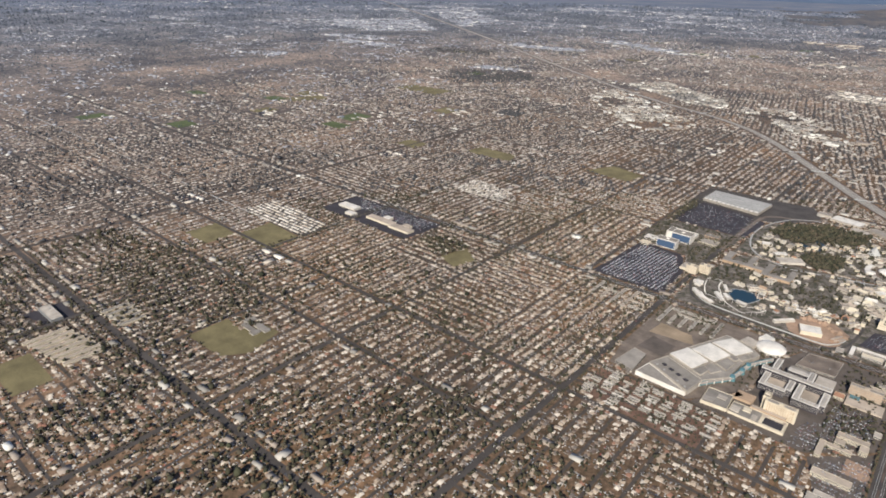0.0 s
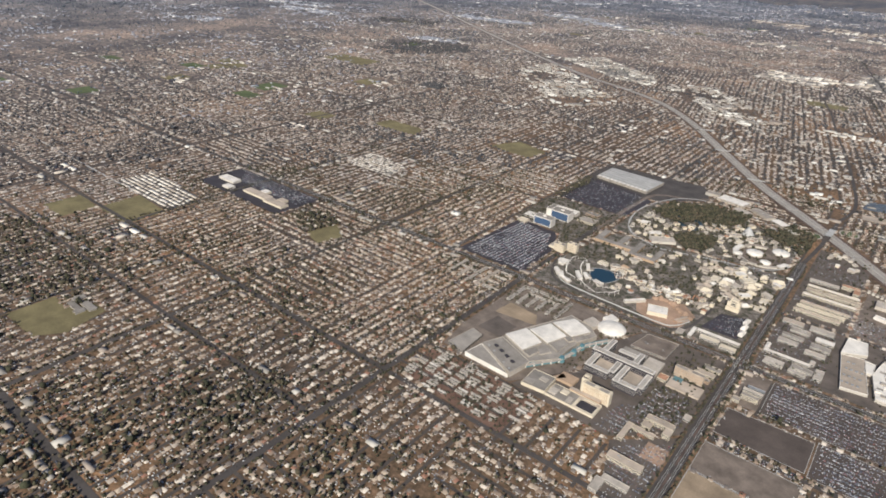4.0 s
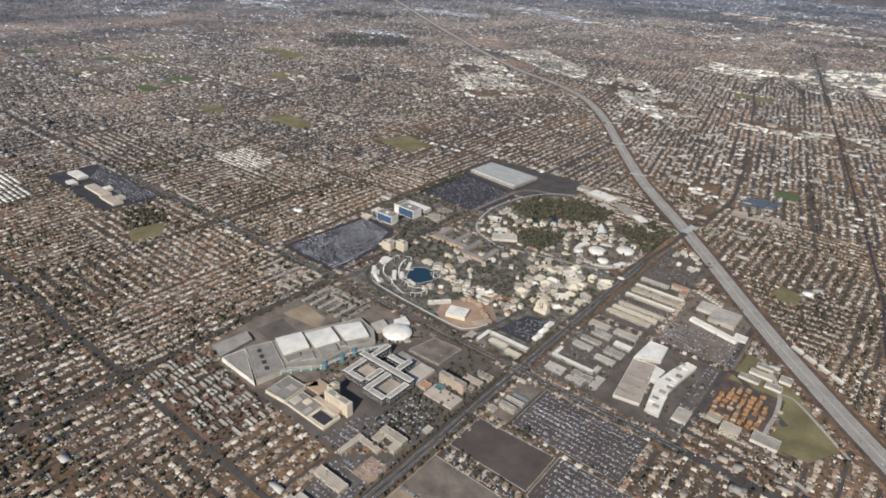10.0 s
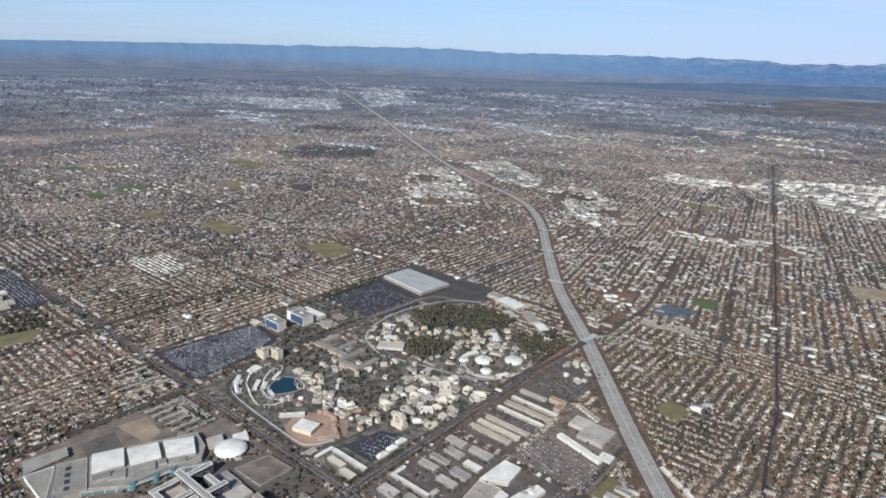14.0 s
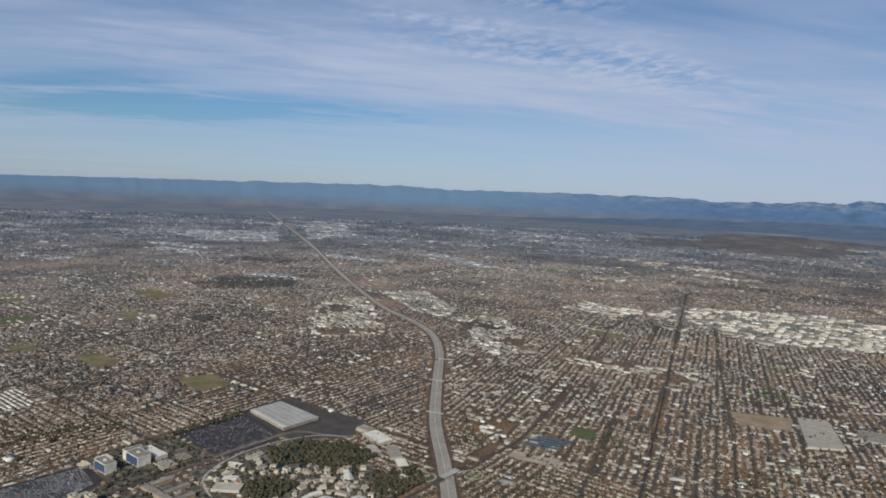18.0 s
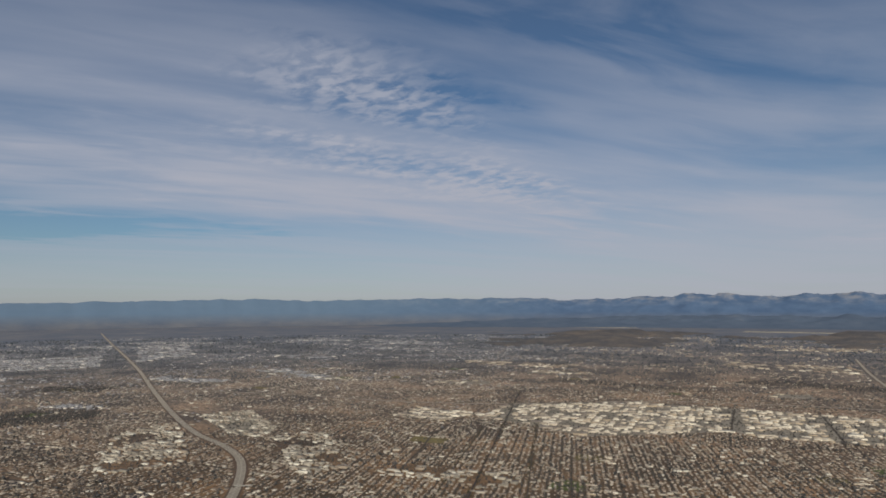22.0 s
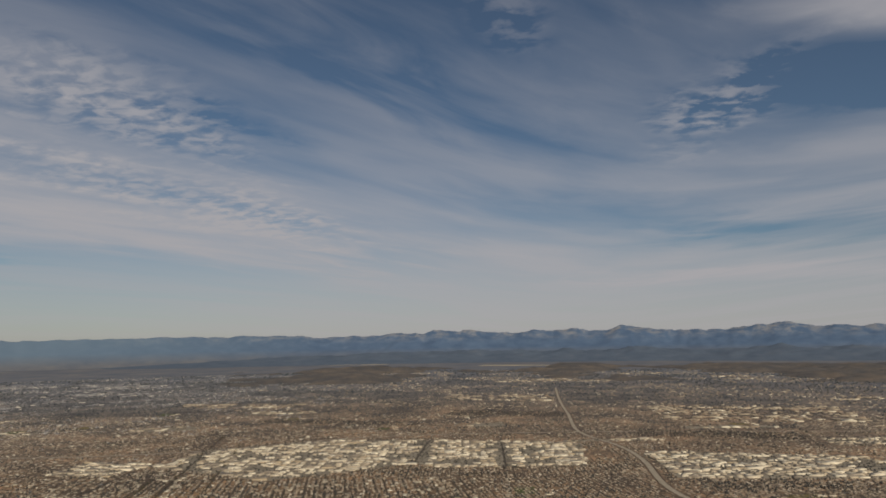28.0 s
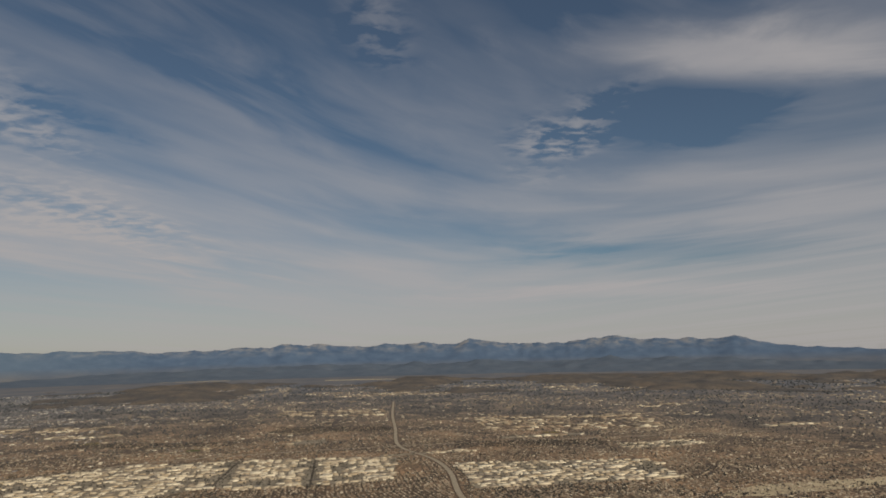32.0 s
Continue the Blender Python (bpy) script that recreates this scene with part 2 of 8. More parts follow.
# Farthest plain: bluish lavender of air haze put into the ground colour.
hazed_land = g.ramp(g.noise(0.006, 8, 0.7), (0.36, (0.082, 0.094, 0.13)), (0.5, (0.112, 0.118, 0.146)), (0.62, (0.145, 0.142, 0.156)), (0.72, (0.27, 0.245, 0.21)))
# Yards brighten eastward, with glare and vignetting put into their tone.
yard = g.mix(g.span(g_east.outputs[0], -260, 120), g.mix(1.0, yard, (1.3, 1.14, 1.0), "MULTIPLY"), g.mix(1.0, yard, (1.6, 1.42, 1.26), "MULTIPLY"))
g.color(g.mix(g.span(far.outputs["Value"], 1100, 2400), g.mix(1.0, g.mix(fm, yard, speck), broad, "MULTIPLY"), hazed_land))
g.bump(g.noise(2.5, 5), 0.3, 0.1)
M_GROUND = g.m

M_ASPHALT = worn("asphalt", (0.068, 0.057, 0.05), 0.35, 0.6, 0.9)
M_STREET = worn("street_asphalt", (0.072, 0.058, 0.048), 0.3, 0.8, 0.9)
M_LOT = worn("parking_asphalt", (0.043, 0.037, 0.041), 0.35, 0.5, 0.9)
M_LOT_GREY = worn("pale_paving", (0.162, 0.126, 0.098), 0.42, 0.9, 0.9)
M_GRADED = worn("graded_lot", (0.086, 0.066, 0.054), 0.3, 0.5, 0.95)
M_CONCRETE = worn("freeway_concrete", (0.33, 0.288, 0.238), 0.22, 0.5, 0.85)
M_KERB = worn("pale_concrete", (0.36, 0.34, 0.31), 0.2, 1.0, 0.85)
M_DIRT = worn("bare_dirt", (0.27, 0.2, 0.13), 0.35, 0.5, 0.95)
M_REDDIRT = worn("red_dirt", (0.3, 0.2, 0.135), 0.35, 0.5, 0.95)
M_SAND = worn("river_sand", (0.42, 0.36, 0.27), 0.25, 0.1, 0.95)
M_LAWN = worn("dry_lawn", (0.16, 0.13, 0.062), 0.4, 0.4, 0.95)
M_GRASS = worn("mown_grass", (0.085, 0.10, 0.04), 0.35, 0.4, 0.95)
M_WHITE = worn("white_roof_coating", (0.64, 0.575, 0.49), 0.22, 1.2, 0.6)
M_PALE = worn("pale_roof", (0.44, 0.377, 0.305), 0.28, 1.4, 0.7, per_object=0.35)
M_GREYROOF = worn("grey_gravel_roof", (0.28, 0.243, 0.202), 0.28, 1.2, 0.85, per_object=0.35)
M_TANROOF = worn("tan_roof", (0.42, 0.34, 0.26), 0.25, 0.9, 0.85, per_object=0.3)
M_TILE = worn("clay_tile_roof", (0.32, 0.17, 0.1), 0.3, 1.5, 0.85)
M_PLASTER = worn("pale_plaster", (0.53, 0.465, 0.38), 0.15, 1.5, 0.85, per_object=0.25)
M_CREAM = worn("cream_plaster", (0.54, 0.455, 0.33), 0.15, 1.5, 0.8)
M_BROWN = worn("brown_plaster", (0.36, 0.25, 0.16), 0.2, 1.5, 0.8)
M_DARKGLASS = Mat("dark_window_glass", 0.15, 0.0, 0.5).color((0.03, 0.035, 0.045)).m
M_TEAL = Mat("teal_glass", 0.2, 0.0, 0.4).color((0.09, 0.16, 0.17)).m
M_BLUEGLASS = Mat("blue_window_glass", 0.2, 0.0, 0.4).color((0.05, 0.075, 0.125)).m
M_SOLAR = Mat("solar_panel", 0.5, 0.0, 0.25).color((0.062, 0.07, 0.082)).m
M_SITE = worn("site_timber", (0.27, 0.145, 0.065), 0.4, 2.0, 0.9)
M_LANE = worn("brown_lanes", (0.1, 0.068, 0.054), 0.4, 1.0, 0.95)
M_REDLANE = worn("red_brown_earth", (0.15, 0.088, 0.062), 0.4, 1.0, 0.95)
M_WORKS = worn("pale_works_paving", (0.24, 0.212, 0.178), 0.4, 0.25, 0.9)
M_YARD = worn("brown_asphalt", (0.108, 0.086, 0.07), 0.35, 0.8, 0.9)
M_STEEL = worn("grey_metal", (0.41, 0.395, 0.37), 0.2, 2.0, 0.45, 0.6)
w = Mat("lake_water", 0.3, 0.0, 0.2)
w.color((0.012, 0.03, 0.045)).bump(w.noise(3.0, 4), 0.15, 0.02)
M_WATER = w.m

p_ = Mat("park_grounds", 0.9)
pc = p_.ramp(p_.noise(0.33, 7, 0.7, dist=0.6), (0.36, (0.035, 0.04, 0.022)), (0.45, (0.075, 0.065, 0.045)), (0.53, (0.13, 0.108, 0.088)), (0.64, (0.22, 0.185, 0.155)), (0.74, (0.2, 0.12, 0.08)))
p_.color(p_.mix(0.6, pc, p_.ramp(p_.noise(4, 5, 0.7), (0.3, (0.5,) * 3), (0.7, (1.1,) * 3)), "MULTIPLY"))
M_PARK = p_.m
r = Mat("house_roofs", 0.85)
ri = r.ramp(r.island(), (0.0, (0.12, 0.084, 0.063)), (0.14, (0.245, 0.175, 0.122)), (0.32, (0.34, 0.26, 0.185)), (0.48, (0.16, 0.13, 0.108)), (0.58, (0.43, 0.335, 0.24)), (0.72, (0.28, 0.145, 0.092)), (0.78, (0.4, 0.325, 0.25)), (0.87, (0.64, 0.54, 0.42)), step=True)
r.color(r.mix(0.55, ri, r.ramp(r.noise(5, 5, 0.7), (0.3, (0.6,) * 3), (0.7, (1,) * 3)), "MULTIPLY"))
M_ROOFS = r.m
r = Mat("house_walls", 0.85)
r.color(r.ramp(r.island(), (0.0, (0.38, 0.34, 0.29)), (0.3, (0.3, 0.25, 0.2)), (0.62, (0.48, 0.44, 0.39)), (0.76, (0.22, 0.19, 0.16)), step=True))
M_WALLS = r.m
r = Mat("block_roofs", 0.75)
ri = r.ramp(r.island(), (0.0, (0.56, 0.49, 0.4)), (0.22, (0.46, 0.39, 0.31)), (0.42, (0.32, 0.27, 0.22)), (0.58, (0.4, 0.325, 0.24)), (0.68, (0.68, 0.61, 0.51)), (0.88, (0.21, 0.18, 0.155)), step=True)
r.color(r.mix(0.6, ri, r.ramp(r.noise(1.4, 5, 0.7), (0.3, (0.65,) * 3), (0.7, (1,) * 3)), "MULTIPLY"))
M_BLOCKS = r.m
r = Mat("foliage", 0.9)
ri = r.ramp(r.island(), (0.0, (0.026, 0.027, 0.015)), (0.3, (0.045, 0.042, 0.023)), (0.6, (0.07, 0.058, 0.034)), (0.82, (0.085, 0.066, 0.042)), (1.0, (0.052, 0.052, 0.027)))
r.color(r.mix(0.7, ri, r.ramp(r.noise(6, 5, 0.75), (0.3, (0.45,) * 3), (0.7, (1.15,) * 3)), "MULTIPLY")).bump(r.noise(9, 5), 0.8, 0.12)
M_LEAF = r.m
# Greyer copy of the foliage for trees farther off, haze put into its colour.
r = Mat("hazed_far_foliage", 0.95)
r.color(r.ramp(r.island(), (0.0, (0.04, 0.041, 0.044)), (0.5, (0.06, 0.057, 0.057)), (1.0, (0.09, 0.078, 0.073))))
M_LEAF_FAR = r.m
# Bluer copy again for the farthest groves, with more haze in the colour.
r = Mat("hazed_distant_foliage", 0.95)
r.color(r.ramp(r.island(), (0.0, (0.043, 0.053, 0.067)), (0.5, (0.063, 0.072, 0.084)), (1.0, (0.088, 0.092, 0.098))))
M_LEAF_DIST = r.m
# Distant roofs in cool greys: the air's haze is put into their colour.
r = Mat("hazed_far_roofs", 0.85)
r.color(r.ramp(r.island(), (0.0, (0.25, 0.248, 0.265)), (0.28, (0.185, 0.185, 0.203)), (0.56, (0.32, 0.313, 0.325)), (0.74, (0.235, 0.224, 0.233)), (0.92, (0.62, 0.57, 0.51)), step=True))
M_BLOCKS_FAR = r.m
# Warm counterpart for the east, with less haze put into the roof tones.
r = Mat("eastern_roofs", 0.85)
r.color(r.ramp(r.island(), (0.0, (0.3, 0.25, 0.197)), (0.26, (0.19, 0.157, 0.13)), (0.5, (0.38, 0.325, 0.26)), (0.74, (0.26, 0.2, 0.155)), (0.91, (0.6, 0.54, 0.45)), step=True))
M_BLOCKS_EAST = r.m
r = Mat("workshop_roofs", 0.8)
r.color(r.ramp(r.island(), (0.0, (0.3, 0.265, 0.22)), (0.24, (0.21, 0.185, 0.155)), (0.5, (0.38, 0.34, 0.285)), (0.72, (0.26, 0.21, 0.165)), (0.9, (0.56, 0.52, 0.45)), step=True))
M_BLOCKS_MID = r.m
# Narrower spread of roof tones for houses farther off.
r = Mat("far_house_roofs", 0.85)
r.color(r.ramp(r.island(), (0.0, (0.17, 0.138, 0.116)), (0.22, (0.265, 0.213, 0.17)), (0.46, (0.35, 0.287, 0.226)), (0.7, (0.25, 0.178, 0.138)), (0.84, (0.43, 0.365, 0.3)), (0.95, (0.58, 0.52, 0.45)), step=True))
M_ROOFS_FAR = r.m
M_BARK = worn("bark", (0.12, 0.085, 0.06), 0.3, 4, 0.95)
r = Mat("car_paint", 0.3, 0.0, 0.5)
r.color(r.ramp(r.island(), (0.0, (0.55, 0.54, 0.52)), (0.13, (0.2, 0.2, 0.21)), (0.3, (0.03, 0.03, 0.036)), (0.64, (0.11, 0.11, 0.12)), (0.78, (0.26, 0.05, 0.04)), (0.83, (0.05, 0.07, 0.13)), (0.92, (0.6, 0.57, 0.5)), step=True))
M_CARS = r.m

# hills with dry scrub, and the far ranges; the blue of air haze is put into their colours
h = Mat("hazed_scrub_hills", 0.95)
h.color(h.mix(0.8, h.ramp(h.noise(0.012, 8, 0.65), (0.34, (0.062, 0.063, 0.075)), (0.5, (0.1, 0.09, 0.09)), (0.68, (0.155, 0.126, 0.11))), h.ramp(h.noise(0.12, 6, 0.7), (0.3, (0.6,) * 3), (0.7, (1.1,) * 3)), "MULTIPLY"))
M_HILLS = h.m
h = Mat("hazed_ranges", 0.95)
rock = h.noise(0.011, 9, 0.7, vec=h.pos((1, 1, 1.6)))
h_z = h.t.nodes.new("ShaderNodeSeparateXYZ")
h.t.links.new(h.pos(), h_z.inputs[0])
# Pale crests: bare rock, with sunlit ridges put into the colour too.
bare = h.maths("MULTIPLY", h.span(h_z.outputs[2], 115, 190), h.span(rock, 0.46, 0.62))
# Paler and more even westward, where thicker haze is painted in.
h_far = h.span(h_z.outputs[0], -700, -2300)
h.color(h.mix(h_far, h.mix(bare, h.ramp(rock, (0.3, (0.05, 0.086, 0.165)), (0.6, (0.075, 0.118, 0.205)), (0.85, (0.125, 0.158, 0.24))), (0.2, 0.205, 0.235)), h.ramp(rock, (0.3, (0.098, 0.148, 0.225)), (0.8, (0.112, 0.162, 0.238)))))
# The foot fades into the plain's hazed tone, haze painted by height.
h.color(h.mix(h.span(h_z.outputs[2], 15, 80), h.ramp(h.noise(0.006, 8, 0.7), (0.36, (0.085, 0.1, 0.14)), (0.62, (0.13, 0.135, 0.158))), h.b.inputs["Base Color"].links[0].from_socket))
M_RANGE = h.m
# Foothills carry the blue of distant air in their base colour.
h = Mat("hazed_foothills", 0.95)
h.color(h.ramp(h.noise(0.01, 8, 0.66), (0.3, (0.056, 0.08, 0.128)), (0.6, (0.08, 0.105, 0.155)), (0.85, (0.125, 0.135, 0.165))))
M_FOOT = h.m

# ---- mesh helpers ----


def thing(name, label="", category="", group="", kind="", at=(0, 0, 0), yaw=0.0):
    ob = tagged(new(name), label, category, group, kind)
    ob.matrix_world = pose(*at, 0, 0, yaw)
    ob.empty_display_size = 0.2
    return ob


def mesh_of(name, bm, material):
    me = bpy.data.meshes.new(name)
    bm.to_mesh(me)
    bm.free()
    for m in material if isinstance(material, (list, tuple)) else (material,):
        me.materials.append(m)
    return me


def part(name, bm, material, parent, label=""):
    ob = tagged(new(name, mesh_of(name, bm, material)), label)
    ob.parent = parent
    return ob


def solo(name, bm, material, label, category, kind="structure", group=""):
    return tagged(new(name, mesh_of(name, bm, material)), label, category, group, kind)


def prism(poly, z0, z1, bm=None, taper=1.0):
    """A solid on a polygon, between two heights."""
    bm = bm or bmesh.new()
    cx = sum(p[0] for p in poly) / len(poly)
    cy = sum(p[1] for p in poly) / len(poly)
    lo = [bm.verts.new((x, y, z0)) for x, y in poly]
    hi = [bm.verts.new((cx + (x - cx) * taper, cy + (y - cy) * taper, z1)) for x, y in poly]
    n = len(poly)
    for i in range(n):
        bm.faces.new((lo[i], lo[(i + 1) % n], hi[(i + 1) % n], hi[i]))
    bm.faces.new(hi)
    bm.faces.new(lo[::-1])
    bmesh.ops.recalc_face_normals(bm, faces=bm.faces[:])
    return bm


def rect(x0, y0, x1, y1):
    return [(x0, y0), (x1, y0), (x1, y1), (x0, y1)]


def box(x0, y0, z0, x1, y1, z1, bm=None):
    return prism(rect(x0, y0, x1, y1), z0, z1, bm)


def inset(poly, d):
    """The polygon (counter-clockwise) drawn in by d on all sides."""
    n, out = len(poly), []
    for i in range(n):
        p, q, s = (Vector(poly[(i + k) % n]) for k in (-1, 0, 1))
        a, b = (q - p).normalized(), (s - q).normalized()
        na, nb = Vector((-a.y, a.x)), Vector((-b.y, b.x))
        m = na + nb
        m = m / max(0.3, m.dot(na))
        out.append((q.x + m.x * d, q.y + m.y * d))
    return out


def ccw(poly):
    s = sum(poly[i - 1][0] * poly[i][1] - poly[i][0] * poly[i - 1][1] for i in range(len(poly)))
    return poly if s > 0 else poly[::-1]


def parapet(poly, z0, z1, d=0.06):
    """A low rim round a flat roof."""
    bm = bmesh.new()
    inner = inset(poly, d)
    n = len(poly)
    v = [[bm.verts.new((x, y, z)) for x, y in ring] for ring, z in ((poly, z0), (poly, z1), (inner, z1), (inner, z0))]
    for a, b in ((0, 1), (1, 2), (2, 3)):
        for i in range(n):
            bm.faces.new((v[a][i], v[a][(i + 1) % n], v[b][(i + 1) % n], v[b][i]))
    return bm


def ribbon(points, width, z, bm=None, closed=False):
    """A flat band along a line."""
    bm = bm or bmesh.new()
    pts = [Vector(p) for p in points]
    n = len(pts)
    left, right = [], []
    for i, p in enumerate(pts):
        a = pts[max(0, i - 1)] if not closed else pts[i - 1]
        b = pts[min(n - 1, i + 1)] if not closed else pts[(i + 1) % n]
        d = (b - a).normalized()
        s = Vector((-d.y, d.x)) * width / 2
        left.append(bm.verts.new((p.x + s.x, p.y + s.y, z)))
        right.append(bm.verts.new((p.x - s.x, p.y - s.y, z)))
    for i in range(n if closed else n - 1):
        j = (i + 1) % n
        bm.faces.new((right[i], right[j], left[j], left[i]))
    return bm


def smooth_line(points, step=6.0):
    """A rounded line through the points."""
    pts = [Vector(p) for p in points]
    pts = [2 * pts[0] - pts[1]] + pts + [2 * pts[-1] - pts[-2]]
    out = []
    for i in range(1, len(pts) - 2):
        p0, p1, p2, p3 = pts[i - 1:i + 3]
        n = max(2, int((p2 - p1).length / step))
        for k in range(n):
            t = k / n
            out.append(0.5 * ((2 * p1) + (p2 - p0) * t + (2 * p0 - 5 * p1 + 4 * p2 - p3) * t * t + (3 * p1 - p0 - 3 * p2 + p3) * t ** 3))
    out.append(pts[-2])
    return [(p.x, p.y) for p in out]


def swarm(name, verts, faces, mats, xs, ys, zs, rots, sx, sy, sz, materials, label, category, jitter=0.0):
    """Many copies of one small form, joined into one mesh of uncountable stuff."""
    n, nv = len(xs), len(verts)
    if n == 0:
        return None
    v = np.repeat(np.asarray(verts, float)[None], n, 0) * np.stack([sx, sy, sz], -1)[:, None, :]
    if jitter:
        v *= 1 + np.random.uniform(-jitter, jitter, (n, nv, 1))
    c, s = np.cos(rots)[:, None], np.sin(rots)[:, None]
    p = np.stack([v[..., 0] * c - v[..., 1] * s + xs[:, None], v[..., 0] * s + v[..., 1] * c + ys[:, None], v[..., 2] + zs[:, None]], -1)
    loops = np.concatenate([np.asarray(f) for f in faces])
    totals = np.array([len(f) for f in faces])
    all_loops = (loops[None] + (np.arange(n) * nv)[:, None]).ravel()
    all_totals = np.tile(totals, n)
    me = bpy.data.meshes.new(name)
    me.vertices.add(n * nv)
    me.vertices.foreach_set("co", p.astype(np.float32).ravel())
    me.loops.add(len(all_loops))
    me.loops.foreach_set("vertex_index", all_loops.astype(np.int32))
    me.polygons.add(len(all_totals))
    me.polygons.foreach_set("loop_start", np.concatenate([[0], np.cumsum(all_totals)[:-1]]).astype(np.int32))
    me.polygons.foreach_set("loop_total", all_totals.astype(np.int32))
    me.polygons.foreach_set("material_index", np.tile(np.asarray(mats, np.int32), n))
    for m in materials:
        me.materials.append(m)
    me.update(calc_edges=True)
    return tagged(new(name, me), label, category, "", "stuff")


def inside(poly, x, y):
    x, y = np.asarray(x, float), np.asarray(y, float)
    hit = np.zeros(x.shape, bool)
    for i in range(len(poly)):
        (x0, y0), (x1, y1) = poly[i - 1], poly[i]
        if y0 == y1:
            continue
        cross = ((y0 > y) != (y1 > y)) & (x < (x1 - x0) * (y - y0) / (y1 - y0) + x0)
        hit ^= cross
    return hit


def near_line(points, x, y):
    """The distance of each place from a line."""
    d = np.full(np.shape(x), 1e9)
    for (ax, ay), (bx, by) in zip(points[:-1], points[1:]):
        l2 = (bx - ax) ** 2 + (by - ay) ** 2
        t = np.clip(((x - ax) * (bx - ax) + (y - ay) * (by - ay)) / l2, 0, 1)
        d = np.minimum(d, np.hypot(x - ax - t * (bx - ax), y - ay - t * (by - ay)))
    return d

# ---- the plan ----
FREEWAY = smooth_line([(330, 20), (215, 140), (130, 237), (87, 283), (59, 315), (11, 374.5), (-29, 421), (-71, 480), (-113, 540), (-152, 583), (-198, 614), (-260, 645), (-362, 714), (-530, 838), (-894, 1112), (-1711, 1700), (-2400, 2200)], 12)
CROSS_FREEWAY = smooth_line([(-900, 800), (-394, 882), (-175, 891), (-38, 923), (140, 1015), (420, 1040), (900, 1010)], 20)
EAST_FREEWAY = smooth_line([(470, 480), (430, 640), (412, 732), (424, 852), (420, 935), (396, 1044), (412, 1230), (432, 1463), (470, 1800)], 20)
RAIL_ROAD = smooth_line([(140, 150), (98.5, 320), (93.4, 358), (83, 407), (42, 589), (1.5, 767), (-60, 1040)], 20)
NORTH_BLVD = smooth_line([(9.5, 330), (12, 358), (13.4, 398), (16.6, 416), (13.8, 448), (-3.5, 532), (-18.3, 592), (-33.4, 662), (-55, 770), (-55, 1040)], 15)
OLD_STREETS = [smooth_line([(64, 390), (52.4, 441), (-20, 777)], 20), smooth_line([(99.5, 503), (67, 636), (30, 790), (-10, 960)], 20)]
HARBOR_X, WEST_X, KATELLA_Y = 9.5, -75.5, 233.0
fx = np.array([p[0] for p in FREEWAY])
fy = np.array([p[1] for p in FREEWAY])
order = np.argsort(fy)


def east_of_freeway(x, y):
    return x > np.interp(y, fy[order], fx[order])


NS = [(-640, 1.6), (-560, 1.2), (-480, 1.6), (-400, 1.3), (-318, 1.7), (-236, 2.0), (-193, 1.0), (-151, 1.6), (-113, 1.2), (WEST_X, 2.3), (HARBOR_X, 3.4)]
EW = [(-10, 1.2), (28, 0.9), (70.6, 2.3), (123.4, 1.5), (152, 1.7), (KATELLA_Y, 3.0), (313, 1.6), (394, 2.0), (475, 1.4), (555, 1.8), (636, 1.5), (716, 1.8), (797, 1.7)]

